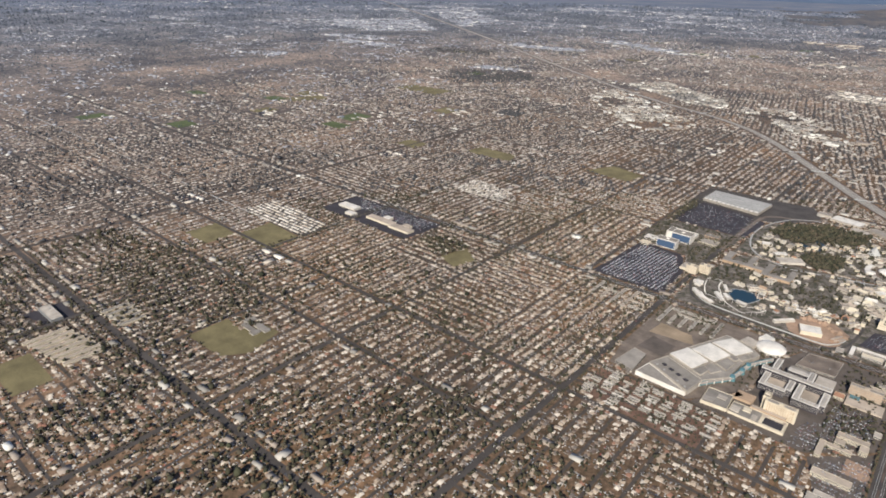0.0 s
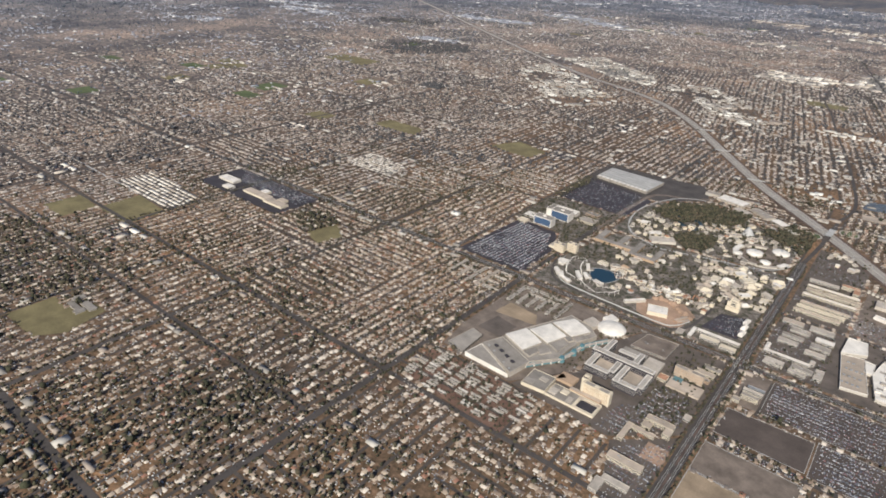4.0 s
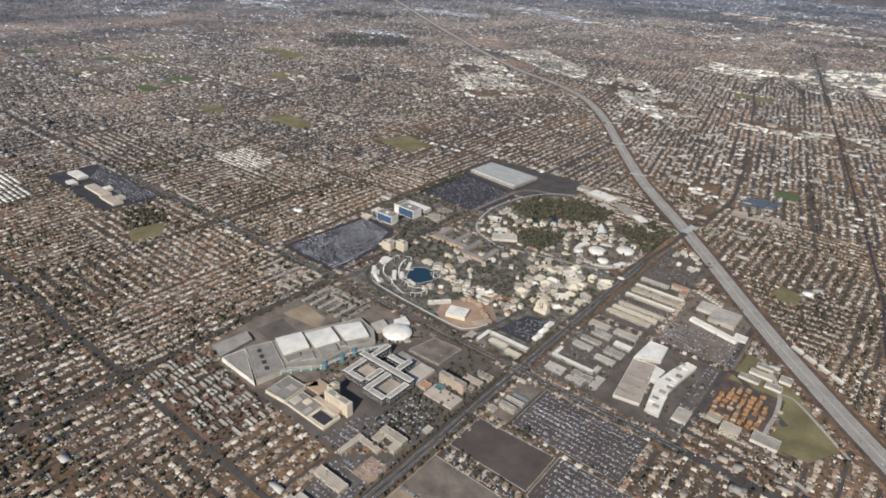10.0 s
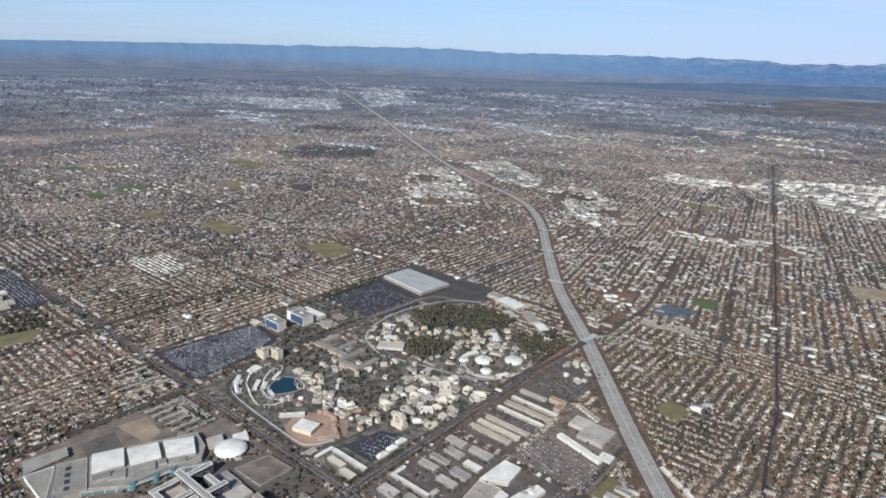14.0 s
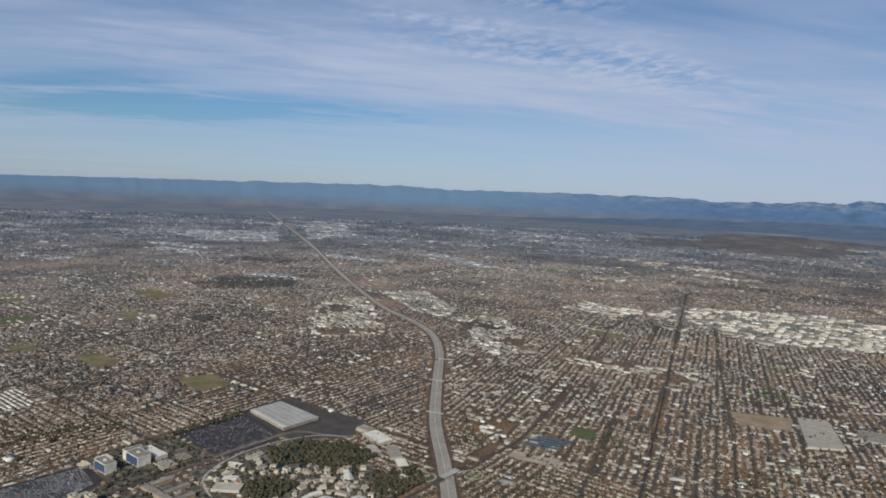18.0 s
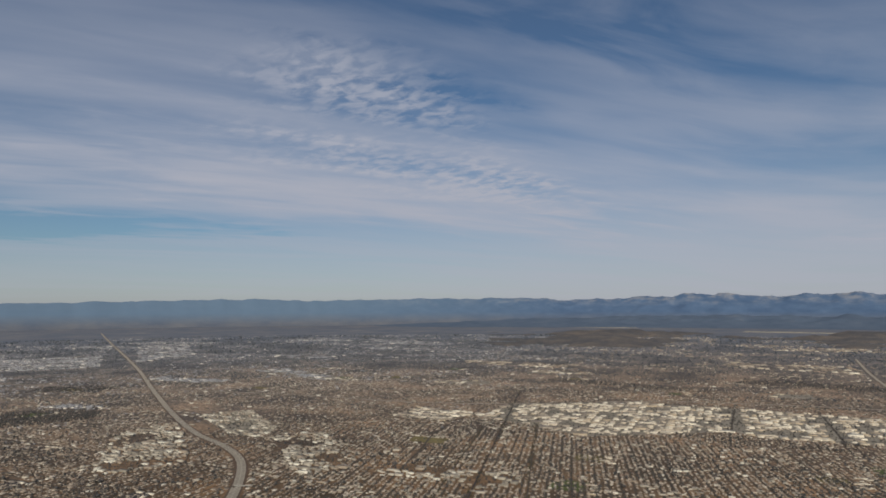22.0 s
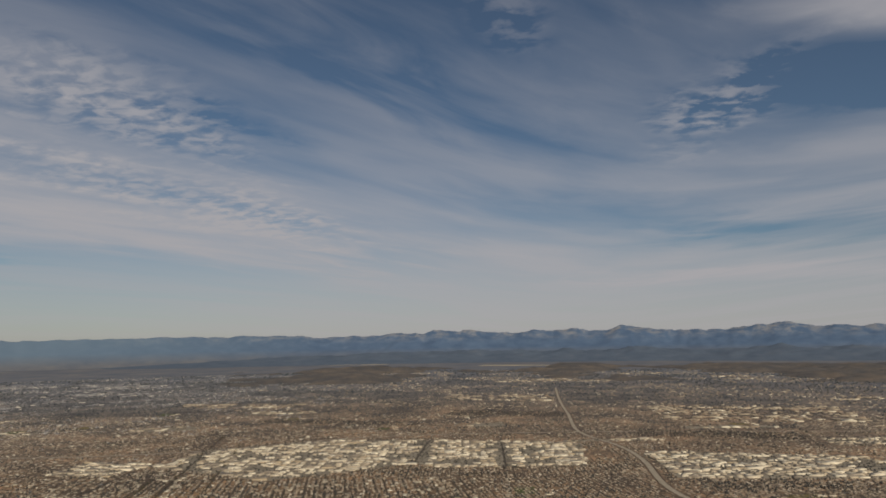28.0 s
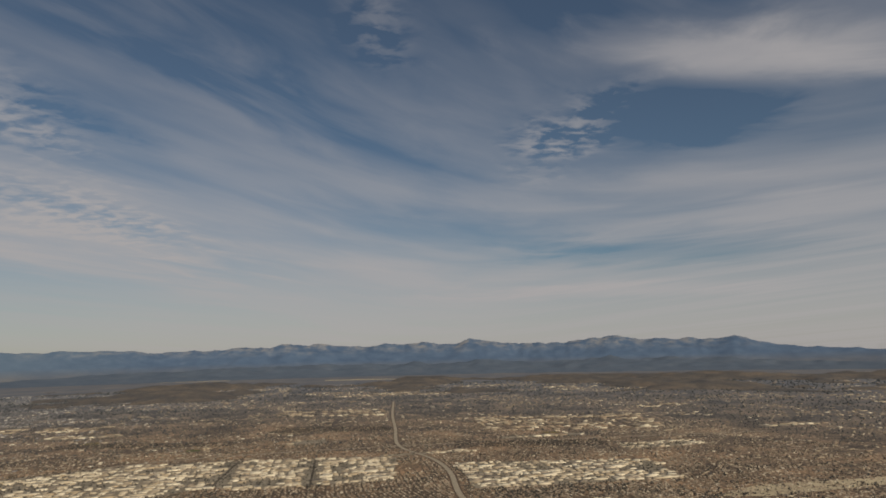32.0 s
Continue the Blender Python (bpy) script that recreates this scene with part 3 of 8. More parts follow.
# places with ground of their own, kept free of houses: polygon, material, height, name, label
PADS = [
    ([(-71, 176), (-61, 174), (-43, 173.4), (-38, 180), (-31, 190), (-29.5, 193), (-29, 214), (-22, 230), (-73, 230), (-73, 190)], M_LOT_GREY, "plaza", "pale paved forecourts round the convention halls"),
    ([(-42, 173.2), (-9, 172), (6.5, 186), (6.5, 230.5), (-21, 230.5), (-28.5, 214), (-29, 192.5), (-38, 181)], M_YARD, "plaza", "brown asphalt forecourts between the hotels"),
    ([(-1, 150), (7, 150), (7, 185), (-8, 171)], M_YARD, "plaza", "dark asphalt yard behind roadside inns"),
    ([(-73, 235.6), (6.8, 235.6), (6.8, 312), (-2, 309), (-30, 306), (-66, 300), (-73, 262)], M_PARK, "plaza", "paved walks and planting of the amusement park"),
    ([(-70, 303), (-30, 308), (0, 310), (6, 320), (5, 340), (-10, 356), (-45, 374), (-68, 352)], M_PARK, "plaza", "paved walks and planting of the older amusement park"),
    ([(-110.5, 236), (-77.6, 235.6), (-79, 262), (-86, 280), (-108, 283)], M_LOT, "car_park", "dark asphalt car park full of parked cars"),
    ([(-112, 284), (-86, 282), (-77.5, 264), (-74, 300), (-72, 322), (-112, 322)], M_PARK, "plaza", "paved grounds with planting round the resort hotels"),
    ([(-111, 323), (-71, 323), (-69, 352), (-76, 357), (-110, 363)], M_LOT, "car_park", "dark asphalt car park beside the parking structure"),
    ([(-112, 363), (-76, 357), (-68, 354), (-46, 376), (-55, 398), (-112, 392)], M_ASPHALT, "plaza", "asphalt ramps round the parking structure"),
    ([(13, 194), (36.6, 194), (36.6, 208.4), (13, 207.4)], M_GRADED, "vacant_lot", "empty dark brown graded lot beside the boulevard"),
    ([(12.6, 175.4), (37.5, 175.4), (37.5, 188.6), (12.6, 188.6)], M_LOT_GREY, "vacant_lot", "grey-brown bare lot beside the boulevard"),
    ([(12.6, 156), (31, 156), (31, 175), (12.6, 175)], M_DIRT, "vacant_lot", "tan bare earth lot beside the boulevard"),
    ([(21, 211.5), (53, 211.5), (53, 230.5), (21, 230.5)], M_GRADED, "car_park", "dark asphalt car park full of parked cars"),
    ([(37.4, 193), (62, 193), (62, 209.6), (37.4, 209.6)], M_GRADED, "car_park", "grey asphalt car park with rows of cars"),
    ([(33, 236), (58, 236), (60, 276), (33, 276)], M_YARD, "plaza", "asphalt yards round the shopping centre"),
    ([(34.5, 279), (61, 279), (61, 298), (56, 318), (36, 322)], M_LOT_GREY, "car_park", "grey car park between the large stores"),
    ([(59.5, 254), (76, 254), (76, 273), (60, 273)], M_LANE, "building_site", "dark brown earth of a building site"),
    ([(12.8, 237), (33, 237), (33, 276), (12.8, 276)], M_YARD, "plaza", "asphalt yards between roadside inns"),
    ([(12.8, 279), (34, 279), (34, 345), (20, 352), (12.8, 352)], M_YARD, "plaza", "asphalt yards between long inns"),
    ([(12.5, 211), (20.5, 211), (20.5, 230.5), (12.5, 230.5)], M_LOT_GREY, "plaza", "paved yard round a roadside inn"),
    ([(-261, 203), (-196, 203), (-194, 230), (-261, 230)], M_LOT, "car_park", "dark asphalt car park of a shopping centre"),
    ([(61, 273.6), (62, 291), (69, 290.5), (84, 274.6), (94, 262), (88, 251), (77.6, 251), (77.4, 273.6)], M_LAWN, "verge", "dry green and brown verge inside a freeway ramp"),
    ([(-251, 52), (-236, 56), (-236, 66), (-251, 66)], M_LOT, "car_park", "asphalt yard round a warehouse"),
]
FIELDS = [
    ([(-192, 87), (-172, 87.5), (-166, 96), (-170, 110.5), (-178, 110), (-182, 102), (-192, 103)], M_LAWN, "dry tan school field"),
    ([(-221, 33), (-199, 33), (-199, 45), (-221, 45)], M_LAWN, "dry tan playing field"),
    ([(-282, 134), (-262, 134), (-262, 150), (-282, 152)], M_LAWN, "dry tan playing field"),
    ([(-262, 150), (-234, 150), (-234, 169), (-262, 171)], M_LAWN, "dry tan playing field beside a trailer park"),
    ([(-170, 200), (-158, 196), (-155, 208), (-167, 216)], M_LAWN, "green park lawn with trees"),
    ([(-189, 370), (-179, 393), (-153, 385), (-157, 367)], M_LAWN, "dry green-tan school field"),
    ([(-330, 330), (-310, 330), (-310, 346), (-330, 346)], M_LAWN, "dry tan playing field"),
    ([(57, 337), (67, 335), (69, 346), (59, 349)], M_LAWN, "dull green sports field"),
    ([(-277, 350), (-276, 368), (-243, 367), (-238, 351)], M_LAWN, "dry green-tan school field"),
    ([(-536, 379), (-520, 413), (-500, 405), (-515, 372)], M_LAWN, "dry tan playing field"),
    ([(-60, 690), (-25, 690), (-28, 712), (-62, 712)], M_LAWN, "dry tan playing field"),
    ([(-500, 500), (-440, 500), (-440, 530), (-500, 530)], M_LAWN, "dry tan playing field"),
    ([(-420, 330), (-395, 330), (-395, 345), (-420, 345)], M_GRASS, "green playing field"),
    ([(88, 552), (120, 565), (121, 540), (98, 530)], M_DIRT, "bare tan field in the old town"),
    ([(30, 455), (42, 452), (44, 464), (32, 467)], M_GRASS, "green school field"),
]
INDUSTRY = [
    [(-46, 832), (-38, 935), (60, 975), (100, 993), (209, 986), (300, 975), (384, 956), (365, 826), (229, 822), (205, 842), (80, 768), (20, 802)],
    [(-589, 1122), (-578, 1183), (-400, 1102), (-392, 1046)],
    [(-1010, 930), (-930, 1060), (-1190, 1270), (-1330, 1010)],
    [(-949, 1164), (-945, 1328), (-1415, 1751), (-1426, 1574)],
    [(-212, 500), (-177, 559), (-321, 682), (-321, 610)],
    [(-130, 800), (-70, 790), (-50, 850), (-130, 860)],
    [(540, 1150), (800, 1100), (860, 1300), (560, 1350)],
    [(430, 770), (620, 760), (640, 860), (440, 900)],
    [(-180, 655), (-120, 600), (-80, 560), (-62, 590), (-110, 660), (-160, 700)],
    [(-330, 720), (-230, 655), (-190, 650), (-200, 690), (-300, 770)],
    [(200, 1500), (420, 1460), (430, 1600), (220, 1640)],
    [(-22, 584), (72, 592), (64, 622), (-30, 616)],
    [(-6, 424), (8, 428), (4, 452), (-26, 448)],
    [(-300, 1400), (-60, 1380), (-60, 1450), (-300, 1480)],
]
strip_rnd = random.Random(5)
for _ in range(46):
    sb, sr = radians(strip_rnd.uniform(-72, 58)), strip_rnd.uniform(720, 2300)
    sx_, sy_ = 150 + sr * math.sin(sb), 210 + sr * math.cos(sb)
    sl, sd_ = strip_rnd.uniform(22, 60) * sr / 800, strip_rnd.uniform(9, 24) * sr / 900
    INDUSTRY.append([(sx_ - sl, sy_ - sd_), (sx_ + sl, sy_ - sd_ * 0.6), (sx_ + sl * 0.8, sy_ + sd_), (sx_ - sl * 0.9, sy_ + sd_ * 0.7)])
FAR_PALE = [[(-650, 3700), (-200, 3650), (-180, 3760), (-600, 3800)], [(300, 3300), (700, 3200), (720, 3260), (330, 3360)]]

# ---- ground ----
bm = bmesh.new()
rings = [0, 150, 300, 500, 800, 1200, 1700, 2300, 3000, 3800, 4860]
seg = 96
grid = []
for rr in rings:
    if rr == 0:
        grid.append([bm.verts.new((150, 220, 0))])
    else:
        grid.append([bm.verts.new((150 + rr * math.sin(k * math.tau / seg), 220 + rr * math.cos(k * math.tau / seg), 0)) for k in range(seg)])
for k in range(seg):
    bm.faces.new((grid[0][0], grid[1][(k + 1) % seg], grid[1][k]))
for a, b in zip(grid[1:-1], grid[2:]):
    for k in range(seg):
        bm.faces.new((a[k], a[(k + 1) % seg], b[(k + 1) % seg], b[k]))
for f in bm.faces:
    f.normal_update()
    if f.normal.z < 0:
        f.normal_flip()
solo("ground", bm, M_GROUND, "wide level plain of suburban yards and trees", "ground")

# far ranges: ridge heights by bearing, roughened by noise
RIDGE = [(-95, 95), (-75, 105), (-65, 125), (-55, 140), (-42, 160), (-36, 148), (-28, 160), (-18, 172), (-13, 155), (-7, 168), (0, 190), (3, 172), (9, 188), (14.6, 202), (18, 162), (23, 172), (26, 206), (29, 184), (32, 180), (34, 160), (36, 176), (39, 122), (43, 96), (48, 90), (70, 85), (95, 80)]


def range_sheet(name, near_r, far_r, gain, rough, label, seed, west=1.0, material=M_RANGE):
    bm = bmesh.new()
    na, nr = 760, 34
    rows = []
    for i in range(na + 1):
        a = -95 + 190 * i / na
        top = np.interp(a, [p[0] for p in RIDGE], [p[1] for p in RIDGE]) * gain * (1 + 0.05 * noise.fractal(Vector((a * 0.55, seed, 0)), 0.8, 2.0, 5))
        # relief flattened westward, the blur of haze put into the shape
        rgh = rough * (0.08 + 0.92 * min(1.0, max(0.0, (a + 34) / 24)))
        top *= west + (1 - west) * min(1.0, max(0.0, (a + 32) / 22))
        col = []
        for j in range(nr + 1):
            f = j / nr
            rad = near_r + (far_r - near_r) * f
            x, y = 260 + rad * math.sin(radians(a)), 225 + rad * math.cos(radians(a))
            s = min(1.0, f / 0.8) ** 1.25
            n1 = noise.ridged_multi_fractal(Vector((x * 0.004, y * 0.004, seed)), 0.9, 2.1, 6, 1.0, 2.0)
            n2 = noise.noise(Vector((x * 0.012, y * 0.012, seed + 5)))
            z = top * s * (1 - rgh + rgh * 0.55 * n1) + 5 * s * n2 * rgh / rough - 6
            if f > 0.85:
                z *= 1 - (f - 0.85) * 1.5
            col.append(bm.verts.new((x, y, z)))
        rows.append(col)
    for a, b in zip(rows[:-1], rows[1:]):
        for j in range(nr):
            bm.faces.new((a[j], b[j], b[j + 1], a[j + 1])).smooth = True
    bmesh.ops.recalc_face_normals(bm, faces=bm.faces[:])
    if sum(f.normal.z for f in bm.faces) < 0:
        bmesh.ops.reverse_faces(bm, faces=bm.faces[:])
    solo(name, bm, material, label, "mountains")


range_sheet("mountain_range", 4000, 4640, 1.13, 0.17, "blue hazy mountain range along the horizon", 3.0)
range_sheet("foothills", 3450, 4080, 0.42, 0.45, "foothills below the mountain range, blued for haze", 8.0, 0.05, M_FOOT)

# low hills of dry scrub before them
bm = bmesh.new()
cols = []
for i in range(241):
    a = -24 + 94 * i / 240
    col = []
    for j in range(41):
        rad = 1750 + 1250 * j / 40
        x, y = 260 + rad * math.sin(radians(a)), 225 + rad * math.cos(radians(a))
        n1 = noise.fractal(Vector((x * 0.0022, y * 0.0022, 7.7)), 0.8, 2.1, 6)
        n2 = noise.ridged_multi_fractal(Vector((x * 0.006, y * 0.006, 2.2)), 0.9, 2.1, 5, 1.0, 2.0)
        edge = min(1, j / 10, (40 - j) / 8, i / 30, (240 - i) / 20)
        z = (34 * (n1 + 0.16) + 11 * (n2 - 0.75)) * max(0.0, edge) - 5
        col.append(bm.verts.new((x, y, 34 * math.tanh(z / 34))))
    cols.append(col)
for a, b in zip(cols[:-1], cols[1:]):
    for j in range(40):
        bm.faces.new((a[j], a[j + 1], b[j + 1], b[j])).smooth = True
bmesh.ops.recalc_face_normals(bm, faces=bm.faces[:])
if sum(f.normal.z for f in bm.faces) < 0:
    bmesh.ops.reverse_faces(bm, faces=bm.faces[:])
solo("hills", bm, M_HILLS, "low brown hills of dry brush and bare earth, blued for haze", "hills")

for poly, mat, name, label in PADS:
    solo(name, prism(ccw(poly), -0.05, 0.03), mat, label, "car park" if "car" in name else "verge" if name == "verge" else "paving")
for poly, mat, label in FIELDS:
    solo("field", prism(ccw(poly), -0.05, 0.02), mat, label, "field")
solo("river_basin", prism(ccw([(600, 690), (640, 678), (800, 690), (930, 720), (930, 760), (780, 712), (660, 715)]), -0.05, 0.03), M_SAND, "pale sandy river basin", "basin")

# ---- roads ----
for x, wd in NS:
    top = float(np.interp(x, fx[::-1], fy[::-1])) - 4
    y0, y1 = (-60, min(top, 1000)) if x < -100 else (-20 if x == HARBOR_X else 20, 330 if x == HARBOR_X else min(top, 1000))
    if x == -113:
        y0, y1 = 233, 500
    if x == -193:
        y0, y1 = 70, 300
    solo("road", box(x - wd / 2, y0, -0.05, x + wd / 2, y1, 0.05), M_ASPHALT, "straight asphalt avenue", "road")
for y, wd in EW:
    x0, x1 = -760, float(np.interp(y, fy[order], fx[order])) - 3
    if y == 123.4:
        x1 = -78
    if y == 394:
        x1 = -60
    if y in (313,):
        x1 = -113
    if y == KATELLA_Y:
        x1 = 190
    if y == 152:
        x1 = 180
    solo("road", box(x0, y - wd / 2, -0.05, x1, y + wd / 2, 0.06), M_ASPHALT, "straight asphalt avenue", "road")
solo("road", ribbon([(9.5, 191.2), (64, 191.2)], 2.2, 0.055), M_ASPHALT, "asphalt street between vacant lots", "road")
solo("road", ribbon([(9.5, 277.5), (62, 277.5), (80, 262)], 2.2, 0.055), M_ASPHALT, "asphalt street between inns and stores", "road")
solo("road", ribbon([(59, 320), (59, 234)], 1.8, 0.06), M_ASPHALT, "asphalt street beside the building site", "road")
solo("road", ribbon([(-700, 174), (-430, 173.4), (-264, 171.6)], 0.9, 0.075), M_KERB, "pale concrete rail and drain corridor in the suburb", "road")
solo("road", ribbon([(-640, 327), (-418, 282.5), (-330, 265)], 0.9, 0.075), M_KERB, "pale diagonal drain through the suburb", "road")
solo("road", ribbon(NORTH_BLVD, 1.9, 0.066), M_ASPHALT, "asphalt boulevard leading into the old town", "road")
solo("road", ribbon(OLD_STREETS[0], 1.4, 0.05), M_ASPHALT, "asphalt street of the old town", "road")
solo("road", ribbon(smooth_line([(-19, 408), (11.5, 418.5), (46.5, 417), (69, 423), (150, 445)]), 2.4, 0.058), M_ASPHALT, "asphalt street across the boulevard", "road")
solo("road", ribbon(smooth_line([(-75.5, 300), (-74, 340), (-71, 364), (-52, 373), (-44, 393), (-60, 443), (-102, 506), (-125, 540)]), 2.2, 0.08), M_LOT_GREY, "curving asphalt avenue round the park", "road")
solo("road", ribbon(OLD_STREETS[1], 1.2, 0.052), M_ASPHALT, "asphalt street of the old town", "road")
solo("road", ribbon([(200, 760), (204, 880), (212, 1040)], 2.0, 0.05), M_ASPHALT, "asphalt avenue through the industrial quarter", "road")
solo("road", ribbon([(286, 660), (290, 800), (295, 1040)], 2.2, 0.05), M_ASPHALT, "asphalt avenue through the industrial quarter", "road")
solo("road", ribbon([(20, 800), (130, 812), (365, 822), (640, 810)], 2.0, 0.06), M_ASPHALT, "asphalt avenue south of the industrial quarter", "road")
solo("railway_road", ribbon(RAIL_ROAD, 1.25, 0.07), M_LOT, "dark tree-lined railway corridor", "road")


def freeway(line, width, label):
    fw = thing("freeway", label, "freeway", kind="structure")
    part("carriageway", ribbon(line, width, 0.16), M_CONCRETE, fw, "pale concrete carriageway")
    for s in (-1, 1):
        pts = [Vector(p) for p in line]
        off = []
        for i, p in enumerate(pts):
            d = (pts[min(len(pts) - 1, i + 1)] - pts[max(0, i - 1)]).normalized()
            off.append((p.x - d.y * s * (width / 2 + 0.7), p.y + d.x * s * (width / 2 + 0.7)))
        part("verge", ribbon(off, 1.4, 0.1), M_LANE, fw, "dry planted verge")
    part("median", ribbon(line, 0.25, 0.26), M_KERB, fw, "concrete median barrier")
    return fw


freeway(FREEWAY, 6.2, "wide pale concrete freeway curving through the town")
freeway(CROSS_FREEWAY, 5.0, "pale concrete freeway crossing the plain")
freeway(EAST_FREEWAY, 5.0, "pale concrete freeway winding northwards")

# ---- houses and trees ----
rng = np.random.default_rng(4)
TRAILERS = [[(-229, 280), (-229, 304), (-196, 298), (-198, 278)], [(-289, 172), (-264, 171), (-236, 170), (-238, 190), (-288, 192)]]
BLOCKED = TRAILERS + [p for p, *_ in PADS] + [p for p, *_ in FIELDS]
SEEN = [(-900, -30), (-300, -10), (-100, -40), (60, -40), (150, 60), (280, 150), (420, 240), (560, 420), (700, 560), (900, 560), (900, 1300), (-1000, 1300)]
MOBILE = [(-71.5, 155), (-71, 172.5), (-43, 172.3), (-32, 171.5), (-32.5, 152)]


def free(x, y, pad=0.0):
    ok = inside(SEEN, x, y)
    for p in BLOCKED:
        ok &= ~inside(p, x, y)
    for p in INDUSTRY:
        ok &= ~inside(p, x, y)
    for line, wd in ((FREEWAY[::2], 5.7), (CROSS_FREEWAY[::2], 5), (EAST_FREEWAY[::2], 5), (RAIL_ROAD[::2], 1.3), (NORTH_BLVD, 1.4), (OLD_STREETS[0], 1.1), (OLD_STREETS[1], 1.1)):
        ok &= near_line(line, x, y) > wd
    return ok


OPEN = []


def lots(x0, x1, y0, y1, strips=False):
    """House places on a grid of small streets, in local axes: x, y, yaw, and the streets."""
    hx, hy, hr, st = [], [], [], []
    cell = 40.0
    for i in range(int((x1 - x0) // cell)):
        for j in range(int((y1 - y0) // cell)):
            ax, ay = x0 + i * cell, y0 + j * cell
            along = rng.random() < 0.22 and not strips
            pitch = rng.choice([6.2, 6.7, 7.3, 8.0])
            if rng.random() < 0.035 and math.hypot(ax - 0, ay - 250) > 320 and not strips:
                OPEN.append((ax + cell / 2, ay + cell / 2))
                continue
            k = int(cell // pitch)
            pitch = cell / k
            for s in range(k):
                c = (s + 0.5) * pitch
                st.append((ax, ay + c, ax + cell, ay + c) if along else (ax + c, ay, ax + c, ay + cell))
                n = int(cell / 1.46)
                u = (np.arange(n) + 0.5) * cell / n + rng.normal(0, 0.24, n)
                for side in (-1, 1):
                    v = c + side * (pitch * 0.265 + rng.normal(0, 0.3, n))
                    px, py = (ax + u, ay + v) if along else (ax + v, ay + u)
                    hx.append(px), hy.append(py)
                    hr.append(np.full(n, 0.0 if along else math.pi / 2) + rng.normal(0, 0.03, n) + np.where(rng.random(n) < 0.18, math.pi / 2, 0.0))
    return np.concatenate(hx), np.concatenate(hy), np.concatenate(hr), st


HX, HY, HR, STREETS = [], [], [], []
zx, zy, zr, st = lots(-716, 444, -51, 1309)
tilt = radians(11.8)
old = lambda x, y: east_of_freeway(x, y) & (y > 418) & (y < 780)
keep = ~old(zx, zy)
for x, wd in NS:
    keep &= (np.abs(zx - x) > wd / 2 + 0.35) | (zy > 790)
for y, wd in EW:
    keep &= (np.abs(zy - y) > wd / 2 + 0.35) | east_of_freeway(zx, zy)
HX.append(zx[keep]), HY.append(zy[keep]), HR.append(zr[keep])
STREETS += [(s, 0) for s in st]
rx, ry, rr_, st2 = lots(-200, 640, -200, 480, True)
ca, sa = math.cos(tilt), math.sin(tilt)
wx, wy = 11 + rx * ca - ry * sa, 400 + rx * sa + ry * ca
keep = old(wx, wy)
HX.append(wx[keep]), HY.append(wy[keep]), HR.append(rr_[keep] + tilt)
STREETS += [((11 + a * ca - b * sa, 400 + a * sa + b * ca, 11 + c * ca - d * sa, 400 + c * sa + d * ca), 1) for a, b, c, d in st2]
rx, ry, rr_, _ = lots(444, 900, 400, 1300)
HX.append(rx), HY.append(ry), HR.append(rr_)
HX, HY, HR = map(np.concatenate, (HX, HY, HR))
ok = free(HX, HY) & ~inside(MOBILE, HX, HY)
HX, HY, HR = HX[ok], HY[ok], HR[ok]
dist = np.minimum(np.hypot(HX - 20, HY - 60), near_line([(0, 0), (160, 165), (300, 228)], HX, HY))
under = ((HX - 20) * 0.75 - (HY - 120) * 0.66 > 0) & (HY < 640) & ~inside([(200, 480), (300, 700), (900, 640), (900, 560)], HX, HY)
feather = np.clip((HX + 716) / 240, 0.1, 1) * np.clip((1309 - HY) / 260, 0.1, 1)
drift = np.array([noise.noise(Vector((a * 0.011, b * 0.011, 9.0))) + 0.6 * noise.noise(Vector((a * 0.035, b * 0.035, 4.0))) for a, b in zip(HX, HY)])
feather *= 1 - np.clip((dist - 250) / 300, 0, 1) * np.clip(-0.9 * drift, 0, 0.65)
ok = rng.random(len(HX)) < feather * np.where(under, 0.35, np.clip(1.35 - dist / 640, 0.16, 0.96) * np.where(old(HX, HY), 0.84, 1.0))
HX, HY, HR, dist, under = HX[ok], HY[ok], HR[ok], dist[ok], under[ok]
dist = np.where(under, 425.0, dist)
N = len(HX)
loose = np.where(old(HX, HY), 0.5, np.clip((dist - 260) / 250, 0, 1))
HX, HY = HX + rng.normal(0, 0.55, N) * loose, HY + rng.normal(0, 0.55, N) * loose

# streets: short strips where both ends lie in open land
sv = []
for (a, b, c, d), zone in STREETS:
    mx, my = np.linspace(a, c, 9), np.linspace(b, d, 9)
    o = old(mx, my)
    good = free(mx, my) & (o if zone else ~o)
    for k in range(8):
        if good[k] and good[k + 1]:
            sv.append((mx[k], my[k], mx[k + 1], my[k + 1]))
sv = np.array(sv)
sd = near_line([(0, 0), (160, 165), (300, 228)], (sv[:, 0] + sv[:, 2]) / 2, (sv[:, 1] + sv[:, 3]) / 2)
sv = sv[sd < 720]
ln = np.hypot(sv[:, 2] - sv[:, 0], sv[:, 3] - sv[:, 1])
plane = [(-0.5, -0.5, 0), (0.5, -0.5, 0), (0.5, 0.5, 0), (-0.5, 0.5, 0)]
one = np.ones(len(sv))
tagged(swarm("residential_streets", plane, [(0, 1, 2, 3)], [0], (sv[:, 0] + sv[:, 2]) / 2, (sv[:, 1] + sv[:, 3]) / 2, one * 0.035, np.arctan2(sv[:, 3] - sv[:, 1], sv[:, 2] - sv[:, 0]), ln, one * 1.05, one, [M_STREET], "narrow asphalt streets between rows of houses", "streets"), kind="structure")

# a house: walls, and a hipped roof with eaves; and one with a cross wing


